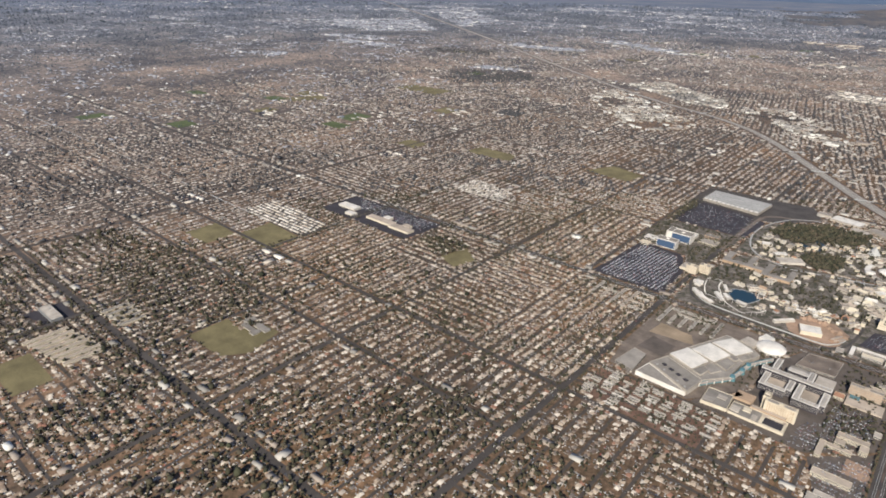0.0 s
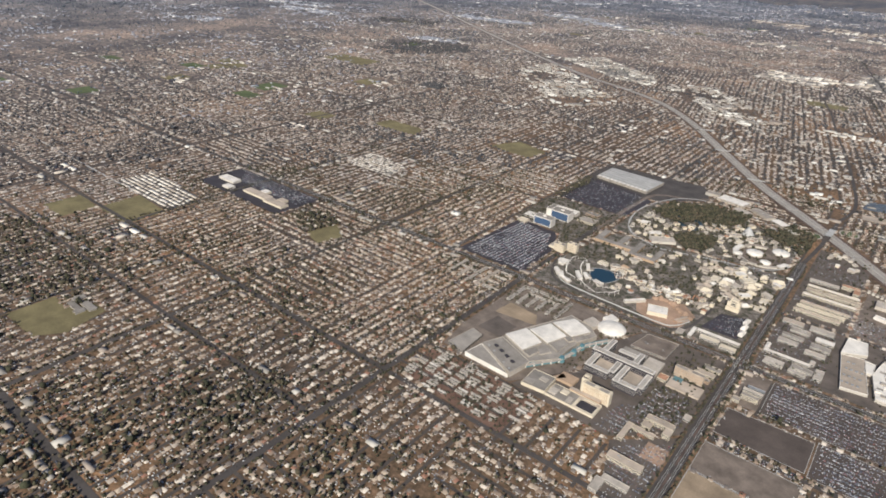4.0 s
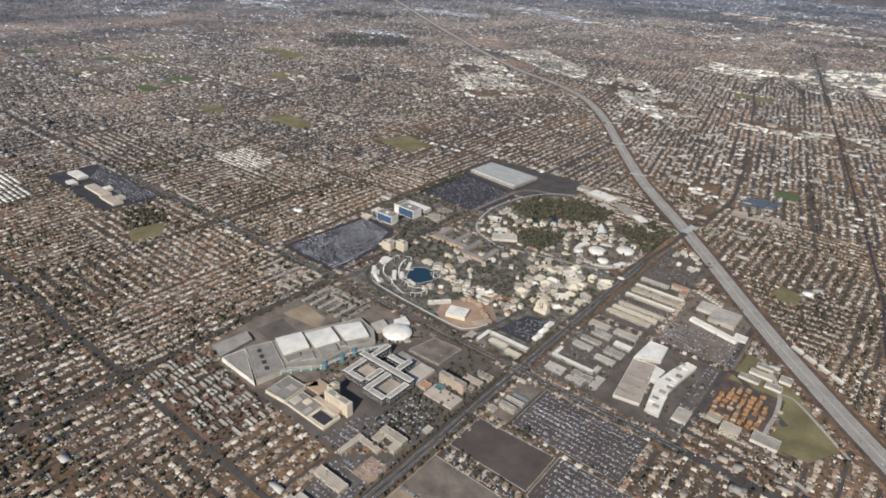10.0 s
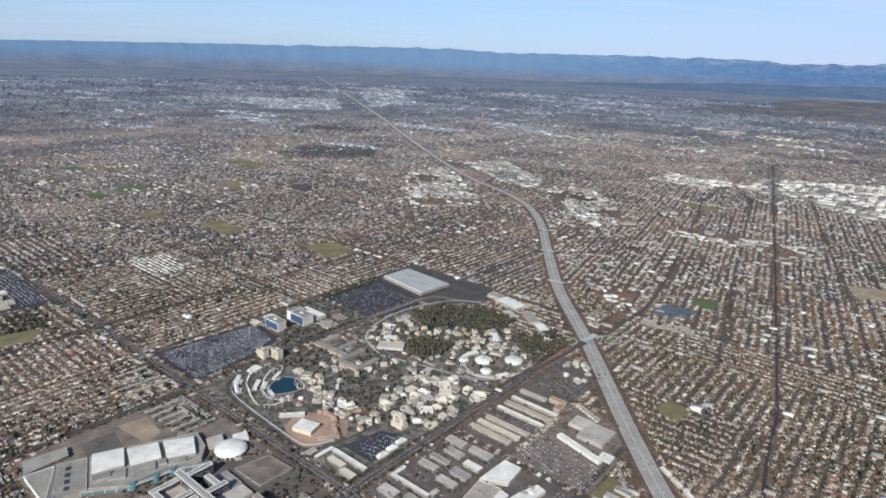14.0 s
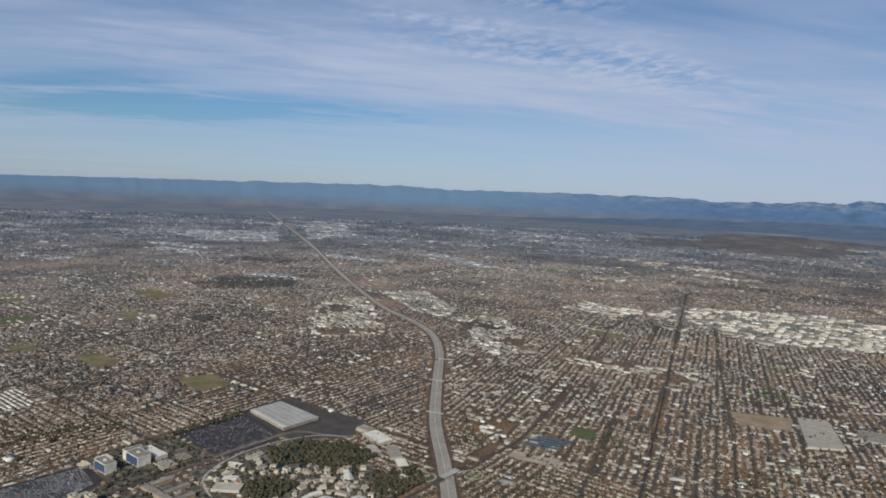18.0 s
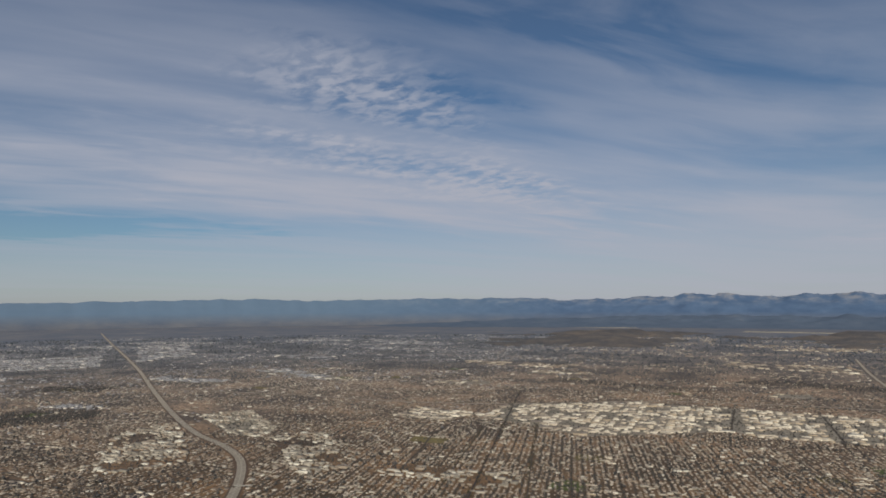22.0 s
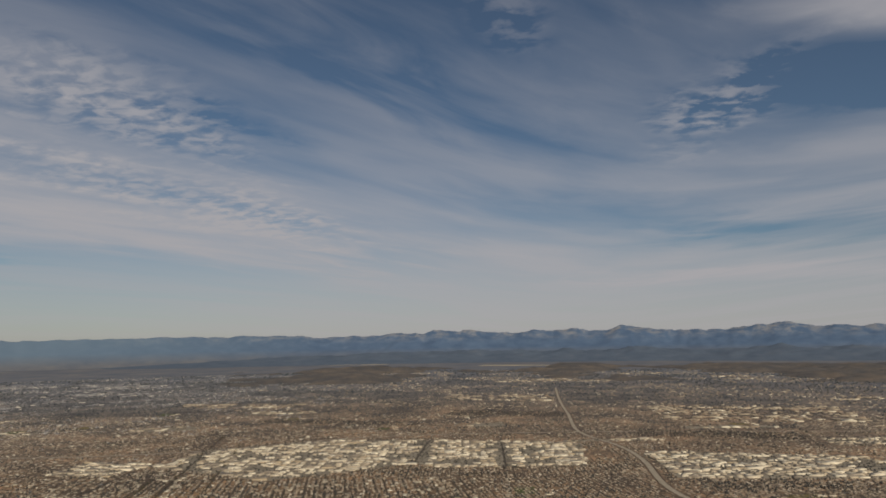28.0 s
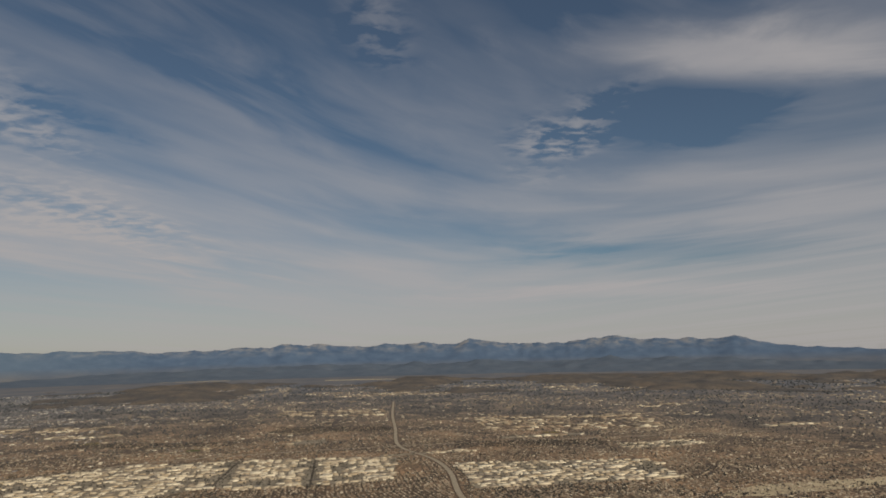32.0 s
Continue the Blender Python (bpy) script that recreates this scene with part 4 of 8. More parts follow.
def hip(cx, cy, lx, ly, wall, ridge, eave=0.07, cut=0.3):
    """Walls and hipped roof over a rectangle that is longer in x."""
    a, b = lx / 2, ly / 2
    v = [(cx + x, cy + y, z) for z in (0, wall) for x, y in ((-a, -b), (a, -b), (a, b), (-a, b))]
    a2, b2 = a + eave, b + eave
    v += [(cx + x, cy + y, wall - 0.02) for x, y in ((-a2, -b2), (a2, -b2), (a2, b2), (-a2, b2))]
    r_ = a - b * cut * 2
    v += [(cx - r_, cy, ridge), (cx + r_, cy, ridge)]
    f = [(0, 1, 5, 4), (1, 2, 6, 5), (2, 3, 7, 6), (3, 0, 4, 7), (8, 9, 13, 12), (10, 11, 12, 13), (9, 10, 13), (11, 8, 12)]
    return v, f, [0, 0, 0, 0, 1, 1, 1, 1]


def join(*forms):
    v, f, m = [], [], []
    for fv, ff, fm_ in forms:
        f += [tuple(i + len(v) for i in q) for q in ff]
        v += fv
        m += fm_
    return v, f, m


HOUSES = [
    hip(0, 0, 1.5, 1.0, 0.27, 0.5),
    join(hip(0, 0.1, 1.5, 0.85, 0.27, 0.48), (lambda t: ([(0.4 + y, -0.35 + x, z) for x, y, z in t[0]], [q[::-1] for q in t[1]], t[2]))(hip(0, 0, 0.9, 0.6, 0.26, 0.43))),
    join(hip(0, 0.1, 1.4, 0.9, 0.28, 0.5), (lambda t: ([(-0.4 + y, -0.3 + x, z) for x, y, z in t[0]], [q[::-1] for q in t[1]], t[2]))(hip(0, 0, 1.0, 0.65, 0.27, 0.45))),
    hip(0, 0, 1.35, 0.95, 0.27, 0.47, cut=0.02),
]
kind = rng.integers(0, 4, N)
far_h = dist > 420
kind[far_h & (kind == 1)] = 0
kind[far_h & (kind == 2)] = 3
turn = np.where(rng.random(N) < 0.5, 0, math.pi)
size = rng.uniform(0.68, 1.06, N) * np.where((rng.random(N) < 0.07) & (dist > 330), 1.6, 1.0)
pick = np.argsort(dist)[:270]
single = np.zeros(N, bool)
single[pick] = True
for k, (v, f, m) in enumerate(HOUSES):
    for lab, sel in (("near", (kind == k) & (dist < 300) & ~single), ("far", (kind == k) & (dist >= 300))):
        if sel.any():
            e = size[sel] * np.clip(0.7 + dist[sel] / 1000, 1.0, 1.4)
            swarm("houses", v, f, m, HX[sel], HY[sel], np.zeros(sel.sum()), (HR + turn)[sel], e * 1.06, e * 1.22, e, [M_WALLS, M_ROOFS if lab == "near" else M_ROOFS_FAR], "low suburban houses with tan and grey roofs", "houses")

# crowns: lumpy, low in polygons, one mesh of stuff per band of distance
bm = bmesh.new()
bmesh.ops.create_icosphere(bm, subdivisions=1, radius=0.5)
CROWN_V = [(v.co.x, v.co.y, v.co.z * 0.9 + 0.62) for v in bm.verts]
CROWN_F = [tuple(v.index for v in f.verts) for f in bm.faces]
bm.free()


OCTA_V = [(0.5, 0, 0.5), (-0.5, 0, 0.5), (0, 0.5, 0.5), (0, -0.5, 0.5), (0, 0, 1.05), (0, 0, 0.05)]
OCTA_F = [(0, 2, 4), (2, 1, 4), (1, 3, 4), (3, 0, 4), (2, 0, 5), (1, 2, 5), (3, 1, 5), (0, 3, 5)]


def far_crowns(name, x, y, s, label, leaf=M_LEAF_FAR):
    n = len(x)
    swarm(name, OCTA_V, OCTA_F, [0] * 8, x, y, np.zeros(n), rng.uniform(0, math.tau, n), s * rng.uniform(0.8, 1.4, n), s, s * rng.uniform(0.6, 0.9, n), [leaf], label, "trees", 0.25)


def crowns(name, x, y, s, label, jitter=0.3):
    n = len(x)
    t = rng.uniform(0.8, 1.25, n)
    swarm(name, CROWN_V, CROWN_F, [0] * len(CROWN_F), x, y, np.full(n, -0.03), rng.uniform(0, math.tau, n), s, s, s * t, [M_LEAF], label, "trees", jitter)


def scatter(px, py, count, spread, limit):
    i = rng.integers(0, len(px), int(count * 1.7))
    leafy = np.array([noise.noise(Vector((a * 0.022, b * 0.022, 6.0))) + 0.6 * noise.noise(Vector((a * 0.07, b * 0.07, 2.0))) for a, b in zip(px[i], py[i])])
    i = i[rng.random(len(i)) < np.clip(0.5 + 1.15 * leafy, 0.1, 1.0)]
    count = len(i)
    x, y = px[i] + rng.normal(0, spread, count), py[i] + rng.normal(0, spread, count)
    ok_ = free(x, y)
    return x[ok_], y[ok_]


# Extra crowns: dense gardens, and added to darken a vignetted corner of the view.
sw = (dist < 330) & (HX < -50) & (HY < 130)
tx, ty = scatter(HX[sw], HY[sw], int(sw.sum() * 0.8), 1.3, 0)
crowns("trees", tx, ty, rng.gamma(4, 0.17, len(tx)) + 0.2, "extra dense dusty garden trees of the south-western streets")
near = dist < 330
tx, ty = scatter(HX[near], HY[near], int(near.sum() * 1.9), 1.35, 0)
crowns("trees", tx, ty, rng.gamma(3, 0.15, len(tx)) + 0.2, "dusty green garden trees among the houses")
mid = (dist >= 330) & (dist < 900)
tx, ty = scatter(HX[mid], HY[mid], int(mid.sum() * 0.95), 1.9, 0)
far_crowns("trees", tx, ty, rng.gamma(5, 0.19, len(tx)) + 0.35, "haze-greyed trees of the far suburbs")

# rows of street trees in the old town
px_, py_ = [], []
for (a, b, c, d), zone in STREETS:
    if zone and old(np.array([(a + c) / 2]), np.array([(b + d) / 2]))[0] and (a + c) / 2 < 260:
        n = int(math.hypot(c - a, d - b) / 2.1)
        t = rng.random(n)
        side = rng.choice([-0.8, 0.8], n)
        px_.append(a + (c - a) * t + side), py_.append(b + (d - b) * t)
px_, py_ = np.concatenate(px_), np.concatenate(py_)
s = free(px_, py_)
far_crowns("street_trees", px_[s], py_[s], rng.uniform(0.7, 1.4, int(s.sum())), "rows of dark street trees in the old town")

# the nearest houses one by one: walls, roof, chimney, drive and garden shed
ROOF_SET = [("tan", worn("tan_shingles", (0.33, 0.265, 0.195), 0.3, 3)), ("grey", worn("grey_shingles", (0.18, 0.165, 0.155), 0.3, 3)), ("brown", worn("brown_shingles", (0.17, 0.115, 0.085), 0.3, 3)), ("pale", worn("pale_shingles", (0.46, 0.4, 0.32), 0.25, 3)), ("red-brown", worn("red_shingles", (0.28, 0.15, 0.1), 0.3, 3))]
WALL_SET = [worn("white_stucco", (0.58, 0.55, 0.5), 0.15, 3), worn("tan_stucco", (0.42, 0.35, 0.27), 0.15, 3)]


def mesh_from(name, verts, faces, material):
    used = sorted({i for q in faces for i in q})
    at = {o: i for i, o in enumerate(used)}
    me = bpy.data.meshes.new(name)
    me.from_pydata([verts[i] for i in used], [], [[at[i] for i in q] for q in faces])
    me.materials.append(material)
    return me


PROTO = {}
for k, (v, f, m) in enumerate(HOUSES):
    for c, (tint, mat) in enumerate(ROOF_SET):
        b = thing("house", f"single-storey suburban house with a {tint} {'gabled' if k == 3 else 'hipped'} roof", "house", "houses of the near suburb", at=(0, 0, -50))
        wall = new("wall", mesh_from("wall", v, [q for q, i in zip(f, m) if i == 0], WALL_SET[(k + c) % 2]))
        roof = new("roof", mesh_from("roof", v, [q for q, i in zip(f, m) if i == 1], mat))
        for o_ in (wall, roof):
            o_.parent = b
        part("chimney", box(0.3, 0.05, 0.3, 0.4, 0.17, 0.62), M_BROWN, b)
        part("drive", box(0.42, -1.25, 0.0, 0.7, -0.45, 0.03), M_KERB, b, "pale concrete drive")
        PROTO[k, c] = b
for i in pick:
    e = float(size[i])
    # drives face the street, which lies beside the row
    copy_thing(PROTO[int(kind[i]), int(rng.integers(0, 5))], pose(HX[i], HY[i], 0, 0, 0, math.degrees(HR[i] + turn[i])) @ Matrix.Diagonal((e * 1.06, e * 1.22, e, 1)))
for b in PROTO.values():
    for o_ in (*b.children_recursive, b):
        bpy.data.objects.remove(o_)

# drives, sheds and patio roofs in the yards
near = dist < 330
nn = int(near.sum())
one = np.ones(nn)
ang = (HR + turn)[near]
for name, du, dv, lx, ly, hh, share, mat, label in (("drives", 0.55, -0.95, 0.28, 0.8, 0.04, 0.85, M_KERB, "pale concrete drives beside houses"), ("garden_sheds", -0.5, 1.15, 0.4, 0.35, 0.24, 0.55, M_WALLS, "small pale garden sheds and patio roofs"), ("parked_cars_on_streets", 0.1, -1.5, 0.45, 0.18, 0.13, 0.6, M_CARS, "cars parked along the streets")):
    u = rng.normal(du, 0.18, nn)
    w_ = rng.normal(dv, 0.12, nn)
    kx, ky = HX[near] + u * np.cos(ang) - w_ * np.sin(ang), HY[near] + u * np.sin(ang) + w_ * np.cos(ang)
    s = rng.random(nn) < share
    solid = [(0, 1, 5, 4), (1, 2, 6, 5), (2, 3, 7, 6), (3, 0, 4, 7), (4, 5, 6, 7)]
    solid = solid[4:] if name == "drives" else solid
    swarm(name, [(x, y, z) for z in (0, 1) for x, y in ((-0.5, -0.5), (0.5, -0.5), (0.5, 0.5), (-0.5, 0.5))], solid, [0] * len(solid), kx[s], ky[s], one[s] * 0.01, ang[s], one[s] * lx * rng.uniform(0.8, 1.3, int(s.sum())), one[s] * ly * rng.uniform(0.8, 1.3, int(s.sum())), one[s] * hh, [mat], label, name.replace("_", " "))

# ---- commercial and industrial roofs ----
BLOCK_V = [(x, y, z) for z in (0, 1) for x, y in ((-0.5, -0.5), (0.5, -0.5), (0.5, 0.5), (-0.5, 0.5))]
BLOCK_F = [(0, 1, 5, 4), (1, 2, 6, 5), (2, 3, 7, 6), (3, 0, 4, 7), (4, 5, 6, 7)]


def blocks(name, x, y, rot, lx, ly, h_, label, material=M_BLOCKS):
    swarm(name, BLOCK_V, BLOCK_F, [0] * 5, x, y, np.zeros(len(x)), rot, lx, ly, h_, [material], label, "buildings")


# schools and small parks in the gaps of the street grid
ox, oy = np.array([p[0] for p in OPEN]), np.array([p[1] for p in OPEN])
s = free(ox, oy) & (np.hypot(ox + 60, oy - 230) > 260) & free(ox - 14, oy) & free(ox + 14, oy) & (np.abs(ox - HARBOR_X) > 24)
ox, oy = ox[s], oy[s]
n = len(ox)
one = np.ones(n)
for d_, mt, lab in ((0, M_LAWN, "dry school fields in the street grid"), (1, M_GRASS, "green school fields in the street grid")):
    s = (np.arange(n) % 2) == d_
    swarm("school_fields", plane, [(0, 1, 2, 3)], [0], ox[s] - 4, oy[s], one[s] * 0.02, one[s] * 0, rng.uniform(16, 26, int(s.sum())), rng.uniform(14, 28, int(s.sum())), one[s], [mt], lab, "fields")
rep = np.repeat(np.arange(n), 7)
blocks("school_buildings", ox[rep] + rng.uniform(8, 17, len(rep)), oy[rep] + rng.uniform(-15, 15, len(rep)), rep * 0.0, rng.uniform(2, 7, len(rep)), rng.uniform(1, 2.4, len(rep)), rng.uniform(0.4, 0.7, len(rep)), "flat-roofed school buildings beside their fields")

for poly in INDUSTRY:
    xs = [p[0] for p in poly]
    ys = [p[1] for p in poly]
    if 740 < max(ys) < 1350 and max(xs) > -700:
        solo("works_ground", prism(ccw(poly), -0.06, 0.028), M_WORKS, "pale paved ground of an industrial quarter", "paving")
    farther = min(ys) > 1040
    mixed = not farther and max(ys) < 800
    stp, dep = (13.0, 9.0) if farther else (5.6, 3.4) if mixed else (8.8, 5.2)
    gx, gy = np.meshgrid(np.arange(min(xs), max(xs), stp), np.arange(min(ys), max(ys), dep))
    gx, gy = gx.ravel() + rng.normal(0, 1.3, gx.size), gy.ravel() + rng.normal(0, 0.55, gx.size)
    patch = np.array([noise.noise(Vector((a * 0.03, b * 0.03, 8.0))) for a, b in zip(gx, gy)])
    s = inside(poly, gx, gy) & (rng.random(gx.size) < np.clip((0.6 if farther else 0.62 if mixed else 0.82) + 1.5 * patch, 0.05, 0.94))
    s &= (np.abs(gx - 206) > 6) & (np.abs(gx - 292) > 6)
    for line in (FREEWAY, CROSS_FREEWAY, EAST_FREEWAY, RAIL_ROAD):
        s &= near_line(line, gx, gy) > stp * 0.75
    n = int(s.sum())
    big_h = np.where(rng.random(n) < 0.13, 1.75, 1.0)
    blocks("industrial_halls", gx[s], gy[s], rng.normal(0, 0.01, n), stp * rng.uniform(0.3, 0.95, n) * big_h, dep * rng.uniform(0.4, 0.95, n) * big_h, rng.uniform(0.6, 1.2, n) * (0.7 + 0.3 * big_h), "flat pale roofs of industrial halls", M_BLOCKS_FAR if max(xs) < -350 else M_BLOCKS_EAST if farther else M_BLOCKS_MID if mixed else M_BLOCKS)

    gaps = inside(poly, gx, gy) & ~s
    wx_, wy_ = np.repeat(gx[gaps], 1 if mixed else 2), np.repeat(gy[gaps], 1 if mixed else 2)
    if len(wx_):
        far_crowns("trees", wx_ + rng.normal(0, stp * 0.3, len(wx_)), wy_ + rng.normal(0, dep * 0.3, len(wx_)), rng.uniform(1.0, 2.2, len(wx_)), "dark trees between the industrial halls")

# wooded grounds and tree belts
for label, poly, count in (("dark trees of a wooded cemetery", [(-521, 589), (-452, 699), (-416, 656), (-462, 569)], 1500), ("dark belt of trees beside the suburb", [(-472, 595), (-423, 665), (-476, 706), (-546, 640)], 1200), ("dark trees of a small park", [(-340, 470), (-316, 472), (-318, 492), (-342, 488)], 220), ("dark trees of a golf course", [(-700, 760), (-600, 800), (-620, 860), (-720, 820)], 900), ("dark belt of trees in the plain", [(-60, 1160), (180, 1110), (190, 1150), (-50, 1210)], 1300), ("dark belt of trees in the plain", [(220, 1240), (400, 1200), (410, 1260), (230, 1310)], 1200), ("dark belt of trees in the plain", [(460, 1000), (640, 960), (650, 1010), (470, 1060)], 1000)):
    kx, ky = rng.uniform(min(p[0] for p in poly), max(p[0] for p in poly), count), rng.uniform(min(p[1] for p in poly), max(p[1] for p in poly), count)
    s = inside(poly, kx, ky) & (near_line(FREEWAY, kx, ky) > 6) & (near_line(EAST_FREEWAY, kx, ky) > 6)
    far_crowns("trees", kx[s], ky[s], rng.uniform(1.2, 2.6, int(s.sum())), label)
for line, many in ((RAIL_ROAD, 240), (OLD_STREETS[0], 170), (OLD_STREETS[1], 200)):
    seg_ = [(p, q) for p, q in zip(line[:-1], line[1:])]
    pk = rng.integers(0, len(seg_), many)
    tt = rng.random(many)
    kx = np.array([seg_[i][0][0] + (seg_[i][1][0] - seg_[i][0][0]) * t for i, t in zip(pk, tt)]) + rng.choice([-1.0, 1.0], many) * rng.uniform(0.9, 1.6, many)
    ky = np.array([seg_[i][0][1] + (seg_[i][1][1] - seg_[i][0][1]) * t for i, t in zip(pk, tt)])
    crowns("trees", kx, ky, rng.uniform(0.7, 1.3, many), "dark trees along the railway corridor")

# shopping centres: a few long roofs round a dark car park, at crossings of the avenues
nx = np.array([-640, -560, -480, -400, -318, -236, -151, -480, -318, -400, -560, -236, -151, -318, -236, -640])
ny = np.array([394, 555, 313, 475, 555, 475, 475, 716, 313, 394, 636, 152, 394, 152, 555, 233])
gx, gy = nx + rng.choice([-1, 1], 16) * 8.0, ny + rng.choice([-1, 1], 16) * 8.0
s = free(gx, gy)
gx, gy = gx[s], gy[s]
one = np.ones(len(gx))
swarm("shop_car_parks", plane, [(0, 1, 2, 3)], [0], gx, gy, one * 0.045, one * 0, one * 14, one * 12, one, [M_LOT], "dark asphalt car parks of shopping centres", "car parks")
rep = np.repeat(np.arange(len(gx)), 4)
off = np.tile(np.array([[-4.5, 4.4, 5.5, 2.4], [4.5, 4.6, 6.0, 2.2], [5.6, -1.5, 1.8, 6.0], [-4.0, -4.4, 2.2, 1.5]]), (len(gx), 1))
blocks("shops", gx[rep] + off[:, 0], gy[rep] + off[:, 1], rep * 0.0, off[:, 2] * rng.uniform(0.8, 1.15, len(rep)), off[:, 3] * rng.uniform(0.8, 1.15, len(rep)), rng.uniform(0.6, 0.9, len(rep)), "pale flat roofs of shopping centres")

# shops and halls along the avenues
bx, by, bl, bw, br_ = [], [], [], [], []
for y, wd in EW:
    xx = np.arange(-700, 200, 5.2)
    for side in (-1, 1):
        k = rng.random(len(xx)) < (0.36 if wd > 1.75 else 0.1)
        bx.append(xx[k] + rng.normal(0, 0.6, k.sum())), by.append(np.full(k.sum(), y + side * (wd / 2 + 2.6)))
        bl.append(rng.uniform(2, 4.6, k.sum())), bw.append(rng.uniform(1.2, 2.6, k.sum())), br_.append(np.zeros(k.sum()))
for x, wd in NS:
    yy = np.arange(-20, 900, 5.2)
    for side in (-1, 1):
        k = rng.random(len(yy)) < np.where(yy < 225, 0.03, 0.3 if wd > 1.9 else 0.06)
        by.append(yy[k] + rng.normal(0, 0.6, k.sum())), bx.append(np.full(k.sum(), x + side * (wd / 2 + 2.6)))
        bw.append(rng.uniform(2, 4.6, k.sum())), bl.append(rng.uniform(1.2, 2.6, k.sum())), br_.append(np.zeros(k.sum()))
n = 900
ux, uy = rng.uniform(-700, 260, n), rng.uniform(250, 1250, n)
bx.append(ux), by.append(uy), bl.append(rng.uniform(2, 6, n)), bw.append(rng.uniform(1.5, 4, n)), br_.append(np.where(old(ux, uy), tilt, 0.0))
bx, by, bl, bw, br_ = map(np.concatenate, (bx, by, bl, bw, br_))
n = 1200
ux, uy = rng.uniform(-120, 300, n), rng.uniform(418, 780, n)
k = old(ux, uy)
bx, by, bl, bw, br_ = np.append(bx, ux[k]), np.append(by, uy[k]), np.append(bl, rng.uniform(1.6, 4.2, int(k.sum()))), np.append(bw, rng.uniform(1.2, 2.6, int(k.sum()))), np.append(br_, np.full(int(k.sum()), tilt))
s = free(bx, by) & ~inside(MOBILE, bx, by)
blocks("shops", bx[s], by[s], br_[s], bl[s], bw[s], rng.uniform(0.4, 0.9, int(s.sum())), "flat-roofed shops and apartment blocks along the avenues", M_BLOCKS_MID)

# the far plain: roofs and groves in drifts, out to the hills
n = 62000
a_ = rng.uniform(radians(-98), radians(70), n)
d_ = 520 + 2100 * rng.random(n) ** 1.25
fx_, fy_ = 150 + d_ * np.sin(a_), 210 + d_ * np.cos(a_)
s = (~inside(SEEN, fx_, fy_) | (rng.random(n) < np.where((fx_ < -480) | (fy_ > 1050), 0.75, 0.25))) & (near_line(FREEWAY, fx_, fy_) > 9) & (near_line(EAST_FREEWAY, fx_, fy_) > 8) & (near_line(CROSS_FREEWAY, fx_, fy_) > 8)
for p in INDUSTRY:
    s &= ~inside(p, fx_, fy_)
fx_, fy_, d_ = fx_[s], fy_[s], d_[s]
clump = np.array([noise.noise(Vector((x * 0.007, y * 0.007, 1.3))) + 0.5 * noise.noise(Vector((x * 0.03, y * 0.03, 3.3))) for x, y in zip(fx_, fy_)])
pick_ = rng.random(len(fx_))
s1 = pick_ < np.clip(0.44 + 2.1 * clump, 0.05, 0.94)
n1 = int(s1.sum())
grow = np.clip(d_[s1] / 900, 0.8, 2.2)
big_ = np.where(rng.random(n1) < 0.1, 2.6, 1.0)
lx_, ly_ = big_ * grow * rng.uniform(1.2, 3.2, n1), big_ * grow * rng.uniform(0.8, 1.6, n1)
hh_, rr_ = rng.uniform(0.35, 0.8, n1), rng.choice([0.0, math.pi / 2], n1)
# tan copies gather eastward, haze-cooled copies westward
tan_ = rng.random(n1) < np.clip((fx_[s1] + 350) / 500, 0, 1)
for sel, mt, lab in ((tan_, M_BLOCKS_EAST, "tan and cream roofs of distant districts"), (~tan_, M_BLOCKS_FAR, "haze-greyed roofs of distant districts")):
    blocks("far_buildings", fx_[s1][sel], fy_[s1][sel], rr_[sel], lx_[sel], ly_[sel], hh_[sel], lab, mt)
far_crowns("far_groves", fx_[~s1], fy_[~s1], np.clip(d_[~s1] / 700, 0.9, 3.0) * rng.uniform(0.9, 1.9, int((~s1).sum())), "haze-blued trees of the distant suburbs", M_LEAF_DIST)
for poly in FAR_PALE:
    solo("far_field", prism(ccw(poly), -0.1, 0.4), M_SAND, "pale bare land far off", "field")

# ---- landmarks ----


def building(name, poly, h_, wall, roof, label, category="building", group="", z=0.0, rim=0.12, bands=0, band_mat=None, units=0, seed=1):
    """A flat-roofed building: walls, roof, rim, rows of windows and roof machines as parts."""
    poly = ccw(poly)
    cx = sum(p[0] for p in poly) / len(poly)
    cy = sum(p[1] for p in poly) / len(poly)
    b = thing(name, label, category, group, at=(cx, cy, z))
    loc = [(x - cx, y - cy) for x, y in poly]
    part("wall", prism(loc, -0.05, h_), wall, b)
    part("roof", prism(inset(loc, 0.05), h_ - 0.02, h_ + 0.03), roof, b)
    if rim:
        part("parapet", parapet(loc, h_ - 0.01, h_ + rim, 0.08), wall, b)
    for k in range(bands):
        z0 = h_ * (k + 0.35) / bands
        part("window_band", parapet(inset(loc, -0.015), z0, z0 + h_ / bands * 0.45, 0.01), band_mat or M_DARKGLASS, b)
    rnd = random.Random(seed)
    xs, ys = [p[0] for p in loc], [p[1] for p in loc]
    for _ in range(units):
        ux, uy = rnd.uniform(min(xs) * 0.6, max(xs) * 0.6), rnd.uniform(min(ys) * 0.6, max(ys) * 0.6)
        s_ = rnd.uniform(0.12, 0.3)
        u_ = part("roof_unit", box(ux - s_, uy - s_ * 0.7, h_, ux + s_, uy + s_ * 0.7, h_ + s_ * 0.9), M_STEEL, b)
        part("fan", prism([(ux + s_ * 0.4 * math.cos(q), uy + s_ * 0.4 * math.sin(q)) for q in (0, 1.05, 2.1, 3.14, 4.2, 5.25)], h_ + s_ * 0.88, h_ + s_ * 1.05), M_LOT, u_, "dark fan housing")
    return b


